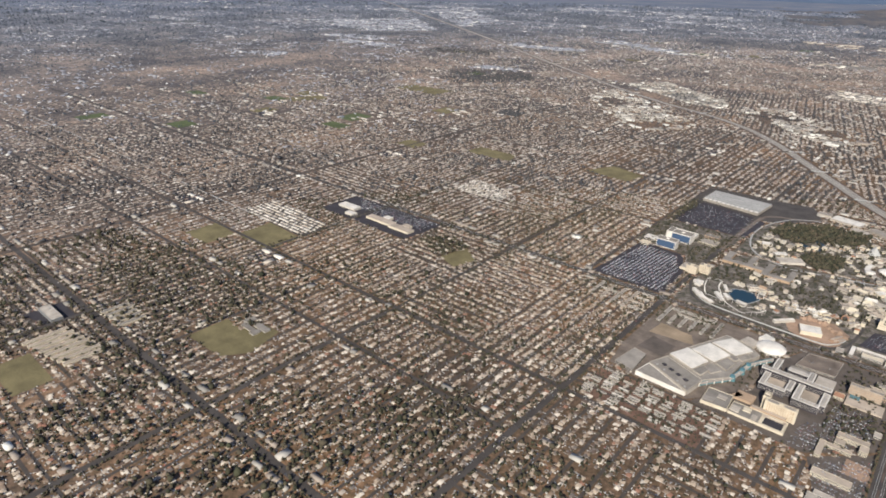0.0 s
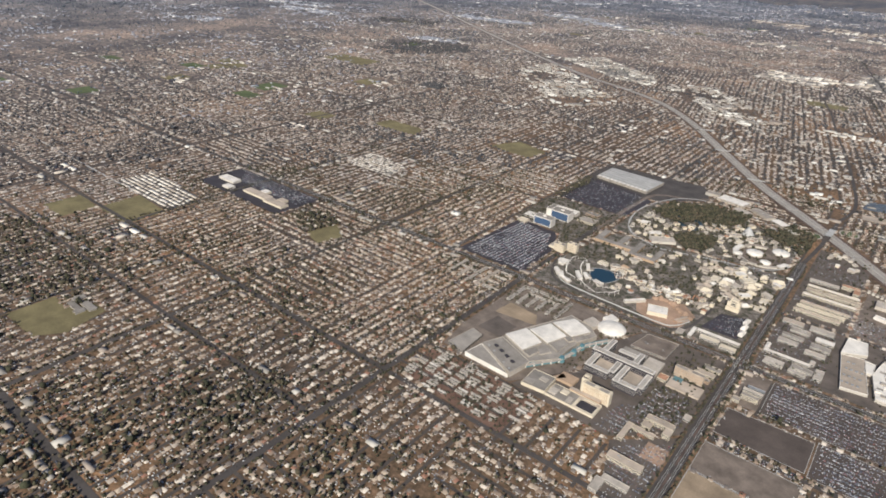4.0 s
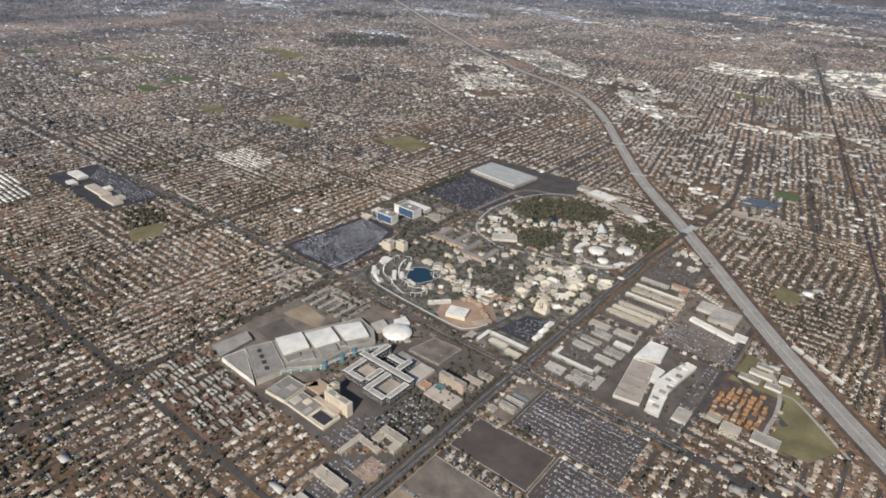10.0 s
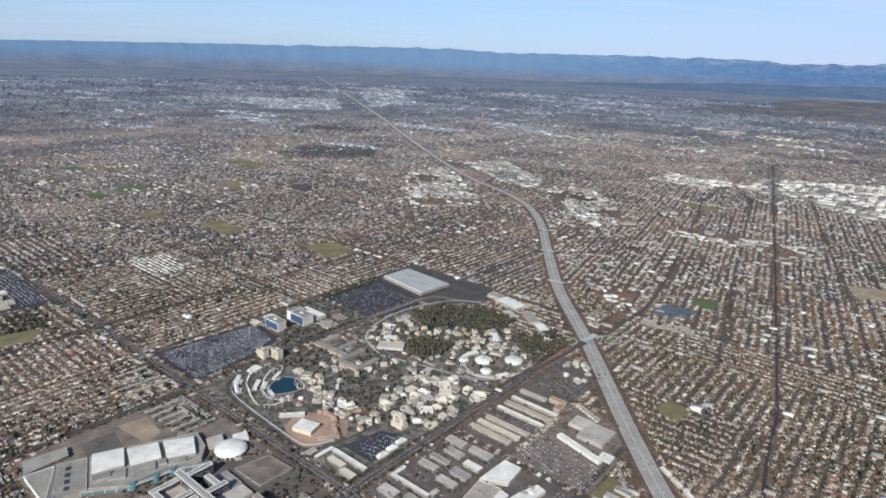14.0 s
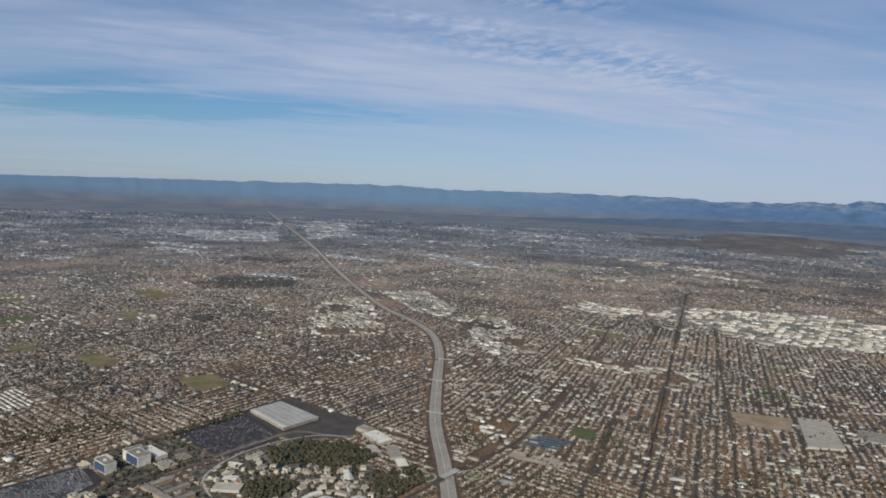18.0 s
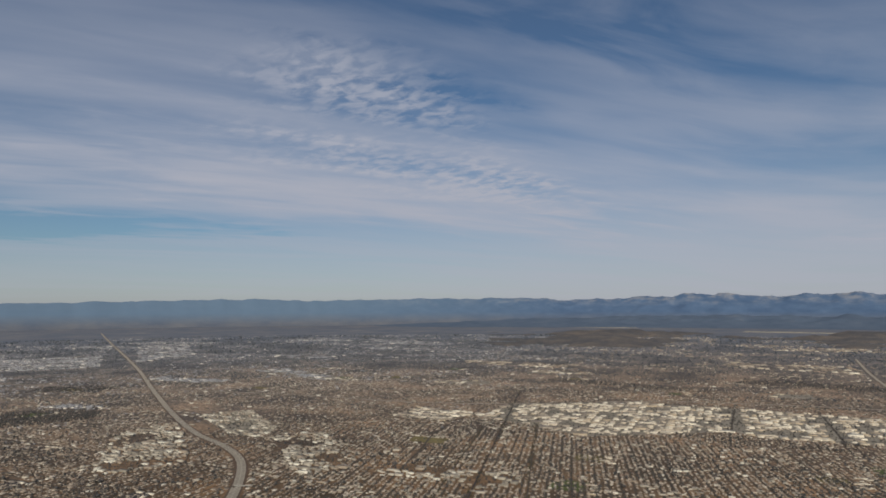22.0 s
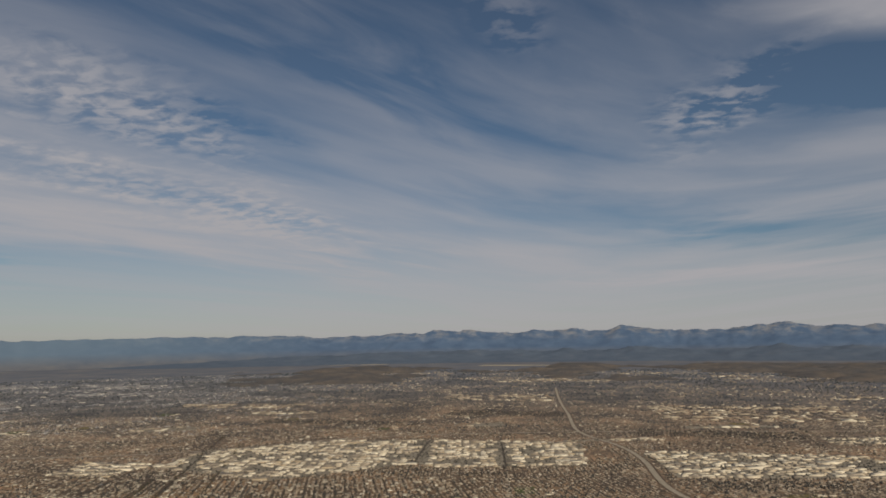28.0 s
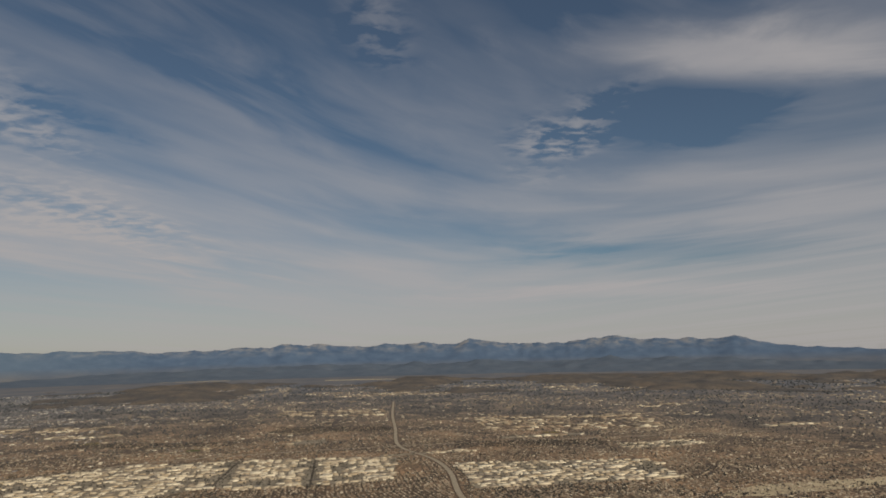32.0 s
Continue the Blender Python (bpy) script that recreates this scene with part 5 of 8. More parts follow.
def bar(name, x0, y0, x1, y1, h_, wall, roof, label, category="building", **kw):
    return building(name, rect(x0, y0, x1, y1), h_, wall, roof, label, category, **kw)


def hall_roof(name, poly, z0, rise, material, parent, label=""):
    """A broad roof with a slight ridge, over a four-cornered hall."""
    bm = bmesh.new()
    p = [Vector((x, y, z0)) for x, y in poly]
    n = 8
    rows = []
    for i in range(n + 1):
        t = i / n
        up = rise * math.sin(math.pi * t)
        a, b = p[0].lerp(p[3], t), p[1].lerp(p[2], t)
        rows.append([bm.verts.new((q.x, q.y, z0 + up)) for q in (a, b)])
    base = [[bm.verts.new((v.co.x, v.co.y, z0 - 0.25)) for v in r_] for r_ in rows]
    for i in range(n):
        bm.faces.new((rows[i][0], rows[i][1], rows[i + 1][1], rows[i + 1][0]))
        for s in (0, 1):
            bm.faces.new((rows[i][s], rows[i + 1][s], base[i + 1][s], base[i][s]))
    for i in (0, n):
        bm.faces.new((rows[i][0], rows[i][1], base[i][1], base[i][0]))
    bmesh.ops.recalc_face_normals(bm, faces=bm.faces[:])
    return part(name, bm, material, parent, label)


# convention halls
cc = thing("convention_center", "sprawling white and grey convention center with three white hall roofs", "convention center")
wedge = ccw([(-61, 174.8), (-44, 174.4), (-59.6, 182.2)])
part("west_hall_wall", prism(wedge, -0.05, 1.45), M_WHITE, cc, "white wall")
part("west_hall_roof", prism(inset(wedge, 0.15), 1.44, 1.5), M_GREYROOF, cc, "flat grey wedge roof")
part("west_hall_parapet", parapet(wedge, 1.43, 1.62, 0.2), M_WHITE, cc, "white rim")
west = ccw([(-59.6, 182.4), (-56.4, 190), (-42.2, 184.2), (-43.8, 175)])
part("west_hall_wall", prism(west, -0.05, 1.8), M_PALE, cc)
part("west_hall_roof", prism(inset(west, 0.1), 1.79, 1.85), M_GREYROOF, cc, "flat grey-tan roof")
part("west_hall_parapet", parapet(west, 1.78, 2.0, 0.25), M_PALE, cc, "pale rim")
for k in range(4):
    x, y = -55 + 2.9 * k, 184.1 - 1.25 * k
    part("roof_plant", prism(ccw([(x - 0.95, y - 0.1), (x + 0.45, y - 0.75), (x + 0.95, y + 0.25), (x - 0.45, y + 0.9)]), 1.8, 2.08), M_LOT, cc, "dark roof plant")
for t in (0.12, 0.32, 0.7, 0.9):
    x, y = -58.9 + 15 * t, 183.4 - 7.6 * t
    part("roof_unit", box(x, y, 1.8, x + 0.5, y + 0.4, 2.1), M_STEEL, cc)
mid_hall = ccw([(-56.4, 190), (-42.4, 184.4), (-36.6, 191.5), (-35.6, 204), (-32.5, 212.5), (-37, 216.5), (-45.5, 218.5), (-50, 208), (-53.5, 200)])
part("concourse_wall", prism(mid_hall, -0.05, 1.55), M_PALE, cc)
part("concourse_roof", prism(inset(mid_hall, 0.1), 1.54, 1.6), M_GREYROOF, cc, "flat grey roof")
part("concourse_parapet", parapet(mid_hall, 1.53, 1.75, 0.18), M_PALE, cc)
for quad in ([(-56.2, 191.2), (-52.8, 199), (-44.4, 195.4), (-47, 187.4)], [(-51.5, 199.2), (-48.0, 207.2), (-40.0, 204.2), (-42.8, 196.4)], [(-47.6, 208.5), (-43, 216), (-34.9, 212.2), (-38.6, 205.2)]):
    q = ccw(quad)
    part("hall_wall", prism(q, 1.5, 2.35), M_PALE, cc)
    hr_ = hall_roof("hall_roof", [q[0], q[1], q[2], q[3]], 2.5, 0.25, M_WHITE, cc, "white coated hall roof")
    for k in range(6):
        f_ = (k % 3 + 0.6) / 3.2
        e_ = 0.3 if k < 3 else 0.7
        px = (q[0][0] * (1 - f_) + q[1][0] * f_) * (1 - e_) + (q[3][0] * (1 - f_) + q[2][0] * f_) * e_
        py = (q[0][1] * (1 - f_) + q[1][1] * f_) * (1 - e_) + (q[3][1] * (1 - f_) + q[2][1] * f_) * e_
        part("roof_vent", box(px - 0.1, py - 0.1, 2.6, px + 0.1, py + 0.1, 2.84), M_WHITE, hr_, "small white roof vent")
for quad, hh in (([(-46.6, 187.2), (-45, 191.8), (-42.6, 190.8), (-43.6, 186.2)], 2.25), ([(-44.6, 192.6), (-43.4, 195.4), (-39.4, 193.4), (-41.6, 189.6)], 2.0), ([(-42.4, 196.8), (-40.4, 202.6), (-37.2, 201), (-38.2, 195)], 2.1), ([(-38.4, 205.6), (-36.4, 210), (-34, 208.6), (-36, 204.2)], 1.9), ([(-40.2, 203.4), (-39.4, 205.2), (-37, 204.2), (-37.8, 202.2)], 2.3)):
    part("foyer", prism(ccw(quad), 1.5, hh), M_PALE, cc, "pale foyer block")
    part("foyer_roof", prism(inset(ccw(quad), 0.12), hh - 0.01, hh + 0.04), M_GREYROOF, cc, "grey foyer roof")
front = smooth_line([(-42.6, 182.6), (-39.4, 187.6), (-36, 192.4), (-34.6, 198.4), (-33.4, 205), (-28.6, 213.6)], 1.2)
part("glass_front", prism([*front, *[(x - 0.7, y + 0.35) for x, y in front[::-1]]], -0.05, 1.35), M_TEAL, cc, "curved glass front")
part("canopy", ribbon([(x + 0.25, y - 0.1) for x, y in front], 1.3, 1.38), M_PALE, cc, "pale curved canopy")
for k, (x, y) in enumerate(front[::2]):
    part("fin", box(x - 0.08, y - 0.08, -0.05, x + 0.3, y + 0.08, 1.5), M_WHITE, cc, "white facade fin")
for q, (x, y) in enumerate(((-35.6, 193.6), (-34.4, 199.6), (-33.8, 204.2))):
    part("glass_vault", prism([(x + 1.1 * math.cos(a), y + 1.1 * math.sin(a)) for a in [math.tau * k / 12 for k in range(12)]], -0.05, 1.9, taper=0.75), M_TEAL, cc, "teal glass entrance drum")
part("annex", prism(ccw([(-41, 219), (-36.4, 217), (-34.6, 221.5), (-39.5, 223.6)]), -0.05, 1.3), M_PALE, cc)
part("annex", prism(ccw([(-36.5, 225.5), (-33.2, 224), (-31.6, 228.2), (-35, 229.6)]), -0.05, 1.5), M_WHITE, cc, "white annex")
arena = thing("arena", "round white domed arena with a shallow saucer roof", "arena", at=(-31.2, 221.6, 0))
bm = bmesh.new()
rings_ = [(4.3, 0), (4.3, 0.9), (5.0, 1.0), (4.9, 1.2), (4.0, 1.75), (2.8, 2.15), (1.4, 2.38), (0.0, 2.45)]
prev = None
for rr, zz in rings_[:3]:
    cur = [bm.verts.new((rr * math.cos(k * math.tau / 40), rr * math.sin(k * math.tau / 40), zz)) for k in range(40)]
    if prev:
        for k in range(40):
            bm.faces.new((prev[k], prev[(k + 1) % 40], cur[(k + 1) % 40], cur[k]))
    prev = cur
part("drum", bm, M_STEEL, arena, "grey drum wall")
bm = bmesh.new()
prev = None
for rr, zz in rings_[2:]:
    cur = [bm.verts.new((max(rr, 0.02) * math.cos(k * math.tau / 40), max(rr, 0.02) * math.sin(k * math.tau / 40), zz)) for k in range(40)]
    if prev:
        for k in range(40):
            bm.faces.new((prev[k], prev[(k + 1) % 40], cur[(k + 1) % 40], cur[k])).smooth = True
    prev = cur
bm.faces.new(prev)
part("dome", bm, M_WHITE, arena, "smooth white dome")
bm = bmesh.new()
for k in range(20):
    a = math.tau * k / 20
    prism([(4.75 * math.cos(a + d) * f, 4.75 * math.sin(a + d) * f) for d, f in ((-0.03, 1), (0.03, 1), (0.03, 0.93), (-0.03, 0.93))], -0.05, 1.0, bm)
part("colonnade", bm, M_WHITE, arena)
building("parking_structure", [(-69.3, 176.6), (-67.6, 188.4), (-62.8, 187.2), (-62.2, 175)], 1.0, M_PALE, M_GREYROOF, "grey concrete parking structure beside the convention halls", "parking structure", bands=2)
building("parking_structure", [(-22, 217), (-20, 227.5), (-9.5, 228.5), (-10, 217.5)], 0.8, M_PALE, M_LOT_GREY, "low pale concrete parking structure", "parking structure", bands=2)
solo("car_park", prism(ccw([(-68, 192), (-66.5, 202), (-57.5, 200.5), (-58.5, 191)]), -0.04, 0.06), M_YARD, "brown-grey parking field", "car park")
solo("car_park", prism(ccw([(-69, 204), (-68, 213), (-56, 212), (-53, 206)]), -0.04, 0.055), M_DIRT, "tan paved yard", "car park")

# courtyard hotel with white-edged black walls
ch = thing("courtyard_hotel", "white-roofed hotel of linked courtyards with dark window walls", "hotel")


def wing(parent, x0, y0, x1, y1, h_, floors, wall=M_LOT):
    part("wing_wall", box(x0, y0, -0.05, x1, y1, h_), wall, parent, "dark walls")
    part("wing_roof", box(x0 - 0.06, y0 - 0.06, h_, x1 + 0.06, y1 + 0.06, h_ + 0.12), M_WHITE, parent, "white roof")
    part("wing_roof_deck", box(x0 + 0.3, y0 + 0.3, h_ + 0.1, x1 - 0.3, y1 - 0.3, h_ + 0.15), M_PALE, parent, "pale gravel roof deck")
    long_x = x1 - x0 > y1 - y0
    for k in range(int(max(x1 - x0, y1 - y0) / 1.1)):
        ux, uy = (x0 + 0.7 + 1.1 * k, (y0 + y1) / 2) if long_x else ((x0 + x1) / 2, y0 + 0.7 + 1.1 * k)
        part("roof_unit", box(ux - 0.22, uy - 0.2, h_ + 0.1, ux + 0.22, uy + 0.2, h_ + 0.32), M_STEEL, parent)
    for k in range(1, floors - 1):
        z0 = h_ * (k + 0.5) / floors
        part("floor_band", parapet(ccw(rect(x0 - 0.03, y0 - 0.03, x1 + 0.03, y1 + 0.03)), z0, z0 + 0.05, 0.02), M_WHITE, parent, "white floor edge")


for x0, y0, x1, y1, h_ in ((-28, 194.3, -26.2, 202.5, 2.6), (-26.2, 194.3, -20.2, 196, 2.6), (-20.6, 196, -18.8, 202.5, 2.6), (-17.8, 192.6, -16, 202.5, 2.6), (-16, 192.6, -10.2, 194.4, 2.6), (-10.6, 194.4, -8.8, 202.5, 2.6), (-29.5, 202.5, -8.8, 204.6, 3.4), (-26.8, 204.6, -25, 212, 3.4), (-16.4, 204.6, -14.6, 210.5, 3.4), (-22.5, 207.5, -16.4, 209.4, 3.0)):
    wing(ch, x0, y0, x1, y1, h_, 5)
for x0, y0, x1, y1 in ((-26.2, 196, -20.6, 202.5), (-16, 194.4, -10.6, 202.5)):
    part("courtyard", box(x0, y0, -0.05, x1, y1, 1.2), M_TANROOF, ch, "tan courtyard terrace")
part("ballroom", box(-14.4, 206, -0.05, -9, 214.5, 1.0), M_PALE, ch, "pale flat ballroom roof")
part("ballroom", box(-23, 210, -0.05, -15, 215, 0.9), M_GREYROOF, ch, "grey flat roof")

# tall hotel with podium
th = thing("tower_hotel", "tall cream tower hotel on a spreading podium", "hotel")
part("podium", prism(ccw([(-39.2, 174.6), (-39.6, 183.2), (-32, 183.6), (-31.4, 175.4)]), -0.05, 1.0), M_CREAM, th)
part("podium_roof", prism(ccw([(-39.0, 174.8), (-39.4, 183), (-32.2, 183.4), (-31.6, 175.6)]), 0.99, 1.05), M_GREYROOF, th, "flat grey roof")
part("podium", box(-31.2, 175.4, -0.05, -15.4, 181.6, 0.7), M_CREAM, th)
part("podium_roof", box(-31, 175.6, 0.69, -22.5, 181.4, 0.74), M_GREYROOF, th, "flat grey roof")
part("podium_parapet", parapet(ccw(rect(-31.2, 175.4, -15.4, 181.6)), 0.69, 0.86, 0.14), M_CREAM, th)
part("podium_parapet", parapet(ccw([(-39.2, 174.6), (-39.6, 183.2), (-32, 183.6), (-31.4, 175.4)]), 0.99, 1.18, 0.16), M_CREAM, th)
part("podium_roof", box(-22.3, 180.1, 0.69, -15.8, 181.4, 0.75), M_TANROOF, th, "flat tan roof")
part("podium_block", box(-26.4, 181.6, -0.05, -16.4, 183.1, 1.3), M_BROWN, th, "brown lobby block below the tower")
part("lobby_roof", box(-26.3, 181.7, 1.29, -16.5, 183.0, 1.34), M_TANROOF, th, "flat tan roof")
part("pool_court", box(-21.5, 176.4, 0.69, -16.2, 180, 0.72), M_LOT, th, "dark sunken court")
part("entrance_roof", box(-32, 184, -0.05, -26.5, 188.5, 0.9), M_BROWN, th, "brown entrance roof")


def slab(parent, x0, y0, x1, y1, h_, floors, bays, wall, glass, cap=True, z=0.0):
    """A tall slab with floor lines, window bays and a lift head."""
    part("tower_wall", box(x0, y0, -0.05 + z, x1, y1, h_), wall, parent)
    long_x = (x1 - x0) > (y1 - y0)
    for k in range(bays):
        t0, t1 = (k + 0.2) / bays, (k + 0.8) / bays
        if long_x:
            q = (x0 + (x1 - x0) * t0, y0 - 0.04, x0 + (x1 - x0) * t1, y1 + 0.04)
        else:
            q = (x0 - 0.04, y0 + (y1 - y0) * t0, x1 + 0.04, y0 + (y1 - y0) * t1)
        part("window_bay", box(q[0], q[1], 0.3 + z, q[2], q[3], h_ - 0.2), glass, parent, "dark window bay")
    for k in range(1, floors):
        zz = z + (h_ - z) * k / floors
        part("floor_line", parapet(ccw(rect(x0 - 0.07, y0 - 0.07, x1 + 0.07, y1 + 0.07)), zz, zz + 0.1, 0.05), wall, parent)
    part("tower_roof", box(x0 - 0.03, y0 - 0.03, h_, x1 + 0.03, y1 + 0.03, h_ + 0.06), M_GREYROOF, parent)
    part("tower_parapet", parapet(ccw(rect(x0 - 0.05, y0 - 0.05, x1 + 0.05, y1 + 0.05)), h_ - 0.02, h_ + 0.18, 0.1), wall, parent)
    if cap:
        cx, cy = (x0 + x1) / 2, (y0 + y1) / 2
        head = part("lift_head", box(cx - 0.7, cy - 0.45, h_, cx + 0.7, cy + 0.45, h_ + 0.5), wall, parent)
        part("mast", box(cx - 0.04, cy - 0.04, h_ + 0.5, cx + 0.04, cy + 0.04, h_ + 1.1), M_STEEL, head, "thin steel mast")


slab(th, -22.6, 183.2, -14.8, 184.9, 4.3, 18, 12, M_CREAM, M_BROWN)
slab(th, -24.2, 184.9, -22.4, 187.8, 4.6, 18, 4, M_CREAM, M_BROWN)
part("end_pier", box(-14.8, 183, -0.05, -14.2, 185.1, 4.5), M_CREAM, th, "cream end pier")
part("end_pier", box(-23.2, 182.9, -0.05, -22.6, 185, 4.7), M_CREAM, th, "cream end pier")

for px, py, lx, ly, hh, mt in ((-37.6, 177, 3.2, 2.2, 1.25, M_GREYROOF), (-34.4, 180.4, 2.6, 2, 1.3, M_PALE), (-29.6, 178, 2.4, 3, 1.0, M_PALE), (-26.6, 179.6, 2.2, 2, 1.1, M_CREAM), (-24, 177.4, 1.6, 2.6, 0.95, M_PALE), (-18.8, 181, 4, 0.8, 1.0, M_CREAM)):
    part("podium_block", box(px - lx / 2, py - ly / 2, 0.6, px + lx / 2, py + ly / 2, hh), mt, th, "low podium block")
part("cooling_plant", prism(ccw([(-33.4, 183.9), (-31.6, 187.4), (-29.8, 186.2), (-31.6, 183.9)]), -0.05, 0.9), M_BROWN, th, "dark red hall roof")

# brown slab hotel
bh = thing("slab_hotel", "tan slab hotel with balconied walls", "hotel")
slab(bh, -5.2, 211.8, 3.8, 213.4, 3.4, 12, 14, M_TANROOF, M_BROWN)
part("podium", box(-5, 204.5, -0.05, 5.2, 210, 0.6), M_TANROOF, bh, "low tan podium")
part("pool", box(-4.4, 208.5, -0.05, -1.6, 210.9, 0.62), M_TEAL, bh, "turquoise pool")
bar("inn", -8.4, 205.8, -5.4, 208.8, 0.9, M_CREAM, M_TILE, "small cream inn with a tiled roof", "inn", bands=2)
bar("inn", -0.5, 217.2, 5.6, 219.6, 1.0, M_CREAM, M_TANROOF, "long cream two-storey inn", "inn", bands=3)
bar("inn", -1.5, 214.2, 5.2, 216, 0.9, M_BROWN, M_GREYROOF, "low brown inn behind the hotel", "inn", bands=2)
bar("inn", 1, 221.5, 6.4, 224, 0.7, M_CREAM, M_GREYROOF, "low cream inn with a flat roof", "inn", bands=2)
bar("inn", -3.4, 184.6, 4.6, 187, 1.5, M_CREAM, M_TANROOF, "cream four-storey inn by the boulevard", "inn", bands=4, units=4)
bar("inn", 2.6, 181.4, 4.8, 184.6, 1.5, M_CREAM, M_TANROOF, "cream four-storey inn wing", "inn", bands=4)
bar("inn", -3.4, 181.6, -0.8, 184.6, 0.9, M_CREAM, M_TANROOF, "low cream inn wing by the lot", "inn", bands=2)
bar("inn", -6.8, 172.6, -5.2, 180.6, 0.9, M_CREAM, M_TANROOF, "long cream inn wing by the lot", "inn", bands=2)
bar("inn", -5.2, 178.8, 1.4, 180.4, 0.9, M_CREAM, M_TANROOF, "long cream inn wing by the lot", "inn", bands=2)
bar("inn", -5.8, 163.8, 3.8, 166.6, 1.2, M_CREAM, M_TANROOF, "cream three-storey inn by the boulevard", "inn", bands=3, units=3)
bar("inn", -3.4, 156, 3.6, 158, 1.0, M_PLASTER, M_PALE, "pale inn with a flat roof", "inn", bands=2)
bar("inn", -4.6, 151, -2.2, 156, 1.0, M_PLASTER, M_PALE, "pale inn wing with a flat roof", "inn", bands=2)
bar("restaurant", 4.6, 192.6, 6.6, 195.2, 0.7, M_PLASTER, M_PALE, "small pale roadside restaurant", "restaurant", bands=1)
solo("vacant_lot", prism(ccw([(0.6, 170.5), (6.8, 170.5), (6.8, 177.6), (0.6, 177.6)]), -0.04, 0.06), M_REDDIRT, "orange-brown bare lot", "lot")
bar("inn", 14.6, 214.6, 19.6, 216.4, 1.5, M_CREAM, M_GREYROOF, "cream four-storey inn by the boulevard", "inn", bands=4)
bar("inn", 14.2, 218.6, 20, 219.8, 1.0, M_PLASTER, M_PALE, "pale two-storey inn by the boulevard", "inn", bands=2)
bar("inn", 12.9, 211.4, 15, 213.4, 0.9, M_CREAM, M_PALE, "small cream inn by the lot", "inn", bands=2)
bar("inn", 15, 221, 20, 222.2, 0.7, M_STEEL, M_STEEL, "inn with a blue-grey metal roof", "inn", bands=1)
# motels between the halls and the avenue
for k, (x0, y0, x1, y1) in enumerate(((-70.5, 213.6, -69, 227), (-66.5, 214, -65.2, 226), (-69, 226, -52, 227.4), (-62.5, 214.2, -61.2, 223), (-58.6, 214.8, -57.4, 224), (-54.4, 214.4, -53.2, 224), (-50.6, 214.6, -49.4, 227.4), (-66, 222.5, -55, 223.6))):
    bar("motel", x0, y0, x1, y1, 0.6, M_PLASTER, M_PALE if k % 2 else M_GREYROOF, "long low motel wing with a pale roof", "motel", bands=2, group="motels by the avenue")
for k, (x0, y0, x1, y1) in enumerate(((-86, 214, -84.6, 230), (-91, 214, -89.6, 229), (-83.5, 215.6, -78.6, 217), (-83.5, 220, -78.6, 221.2), (-83.5, 224.6, -78.6, 226), (-83.5, 229, -78.6, 230.2), (-96, 216, -94.6, 229), (-101, 218, -99.8, 229), (-99, 223, -92, 224))):
    bar("apartment_block", x0, y0, x1, y1, 0.65, M_PLASTER, M_PALE if k % 3 else M_TANROOF, "long pale-roofed apartment block", "apartment block", bands=2, group="apartments west of the motels")
# roadside inns north of the avenue
for k, (x0, y0, x1, y1, hh, rf) in enumerate(((-13.6, 236.2, -11.2, 239.4, 0.6, M_PALE), (-9.6, 236.4, -8.2, 243.4, 0.9, M_WHITE), (-8, 242, 6.6, 243.6, 0.9, M_WHITE), (-6, 238.4, 0.6, 240.6, 0.8, M_CREAM), (1.2, 237, 6.6, 239.2, 0.9, M_CREAM))):
    bar("inn", x0, y0, x1, y1, hh, M_PLASTER, rf, "pale roadside inn with a flat roof", "inn", bands=2)

# ---- amusement parks ----
rnd = random.Random(11)
PARK_ROOFS = [M_WHITE, M_PALE, M_TANROOF, M_TANROOF, M_GREYROOF, M_GREYROOF, M_CREAM, M_TILE, M_BROWN]


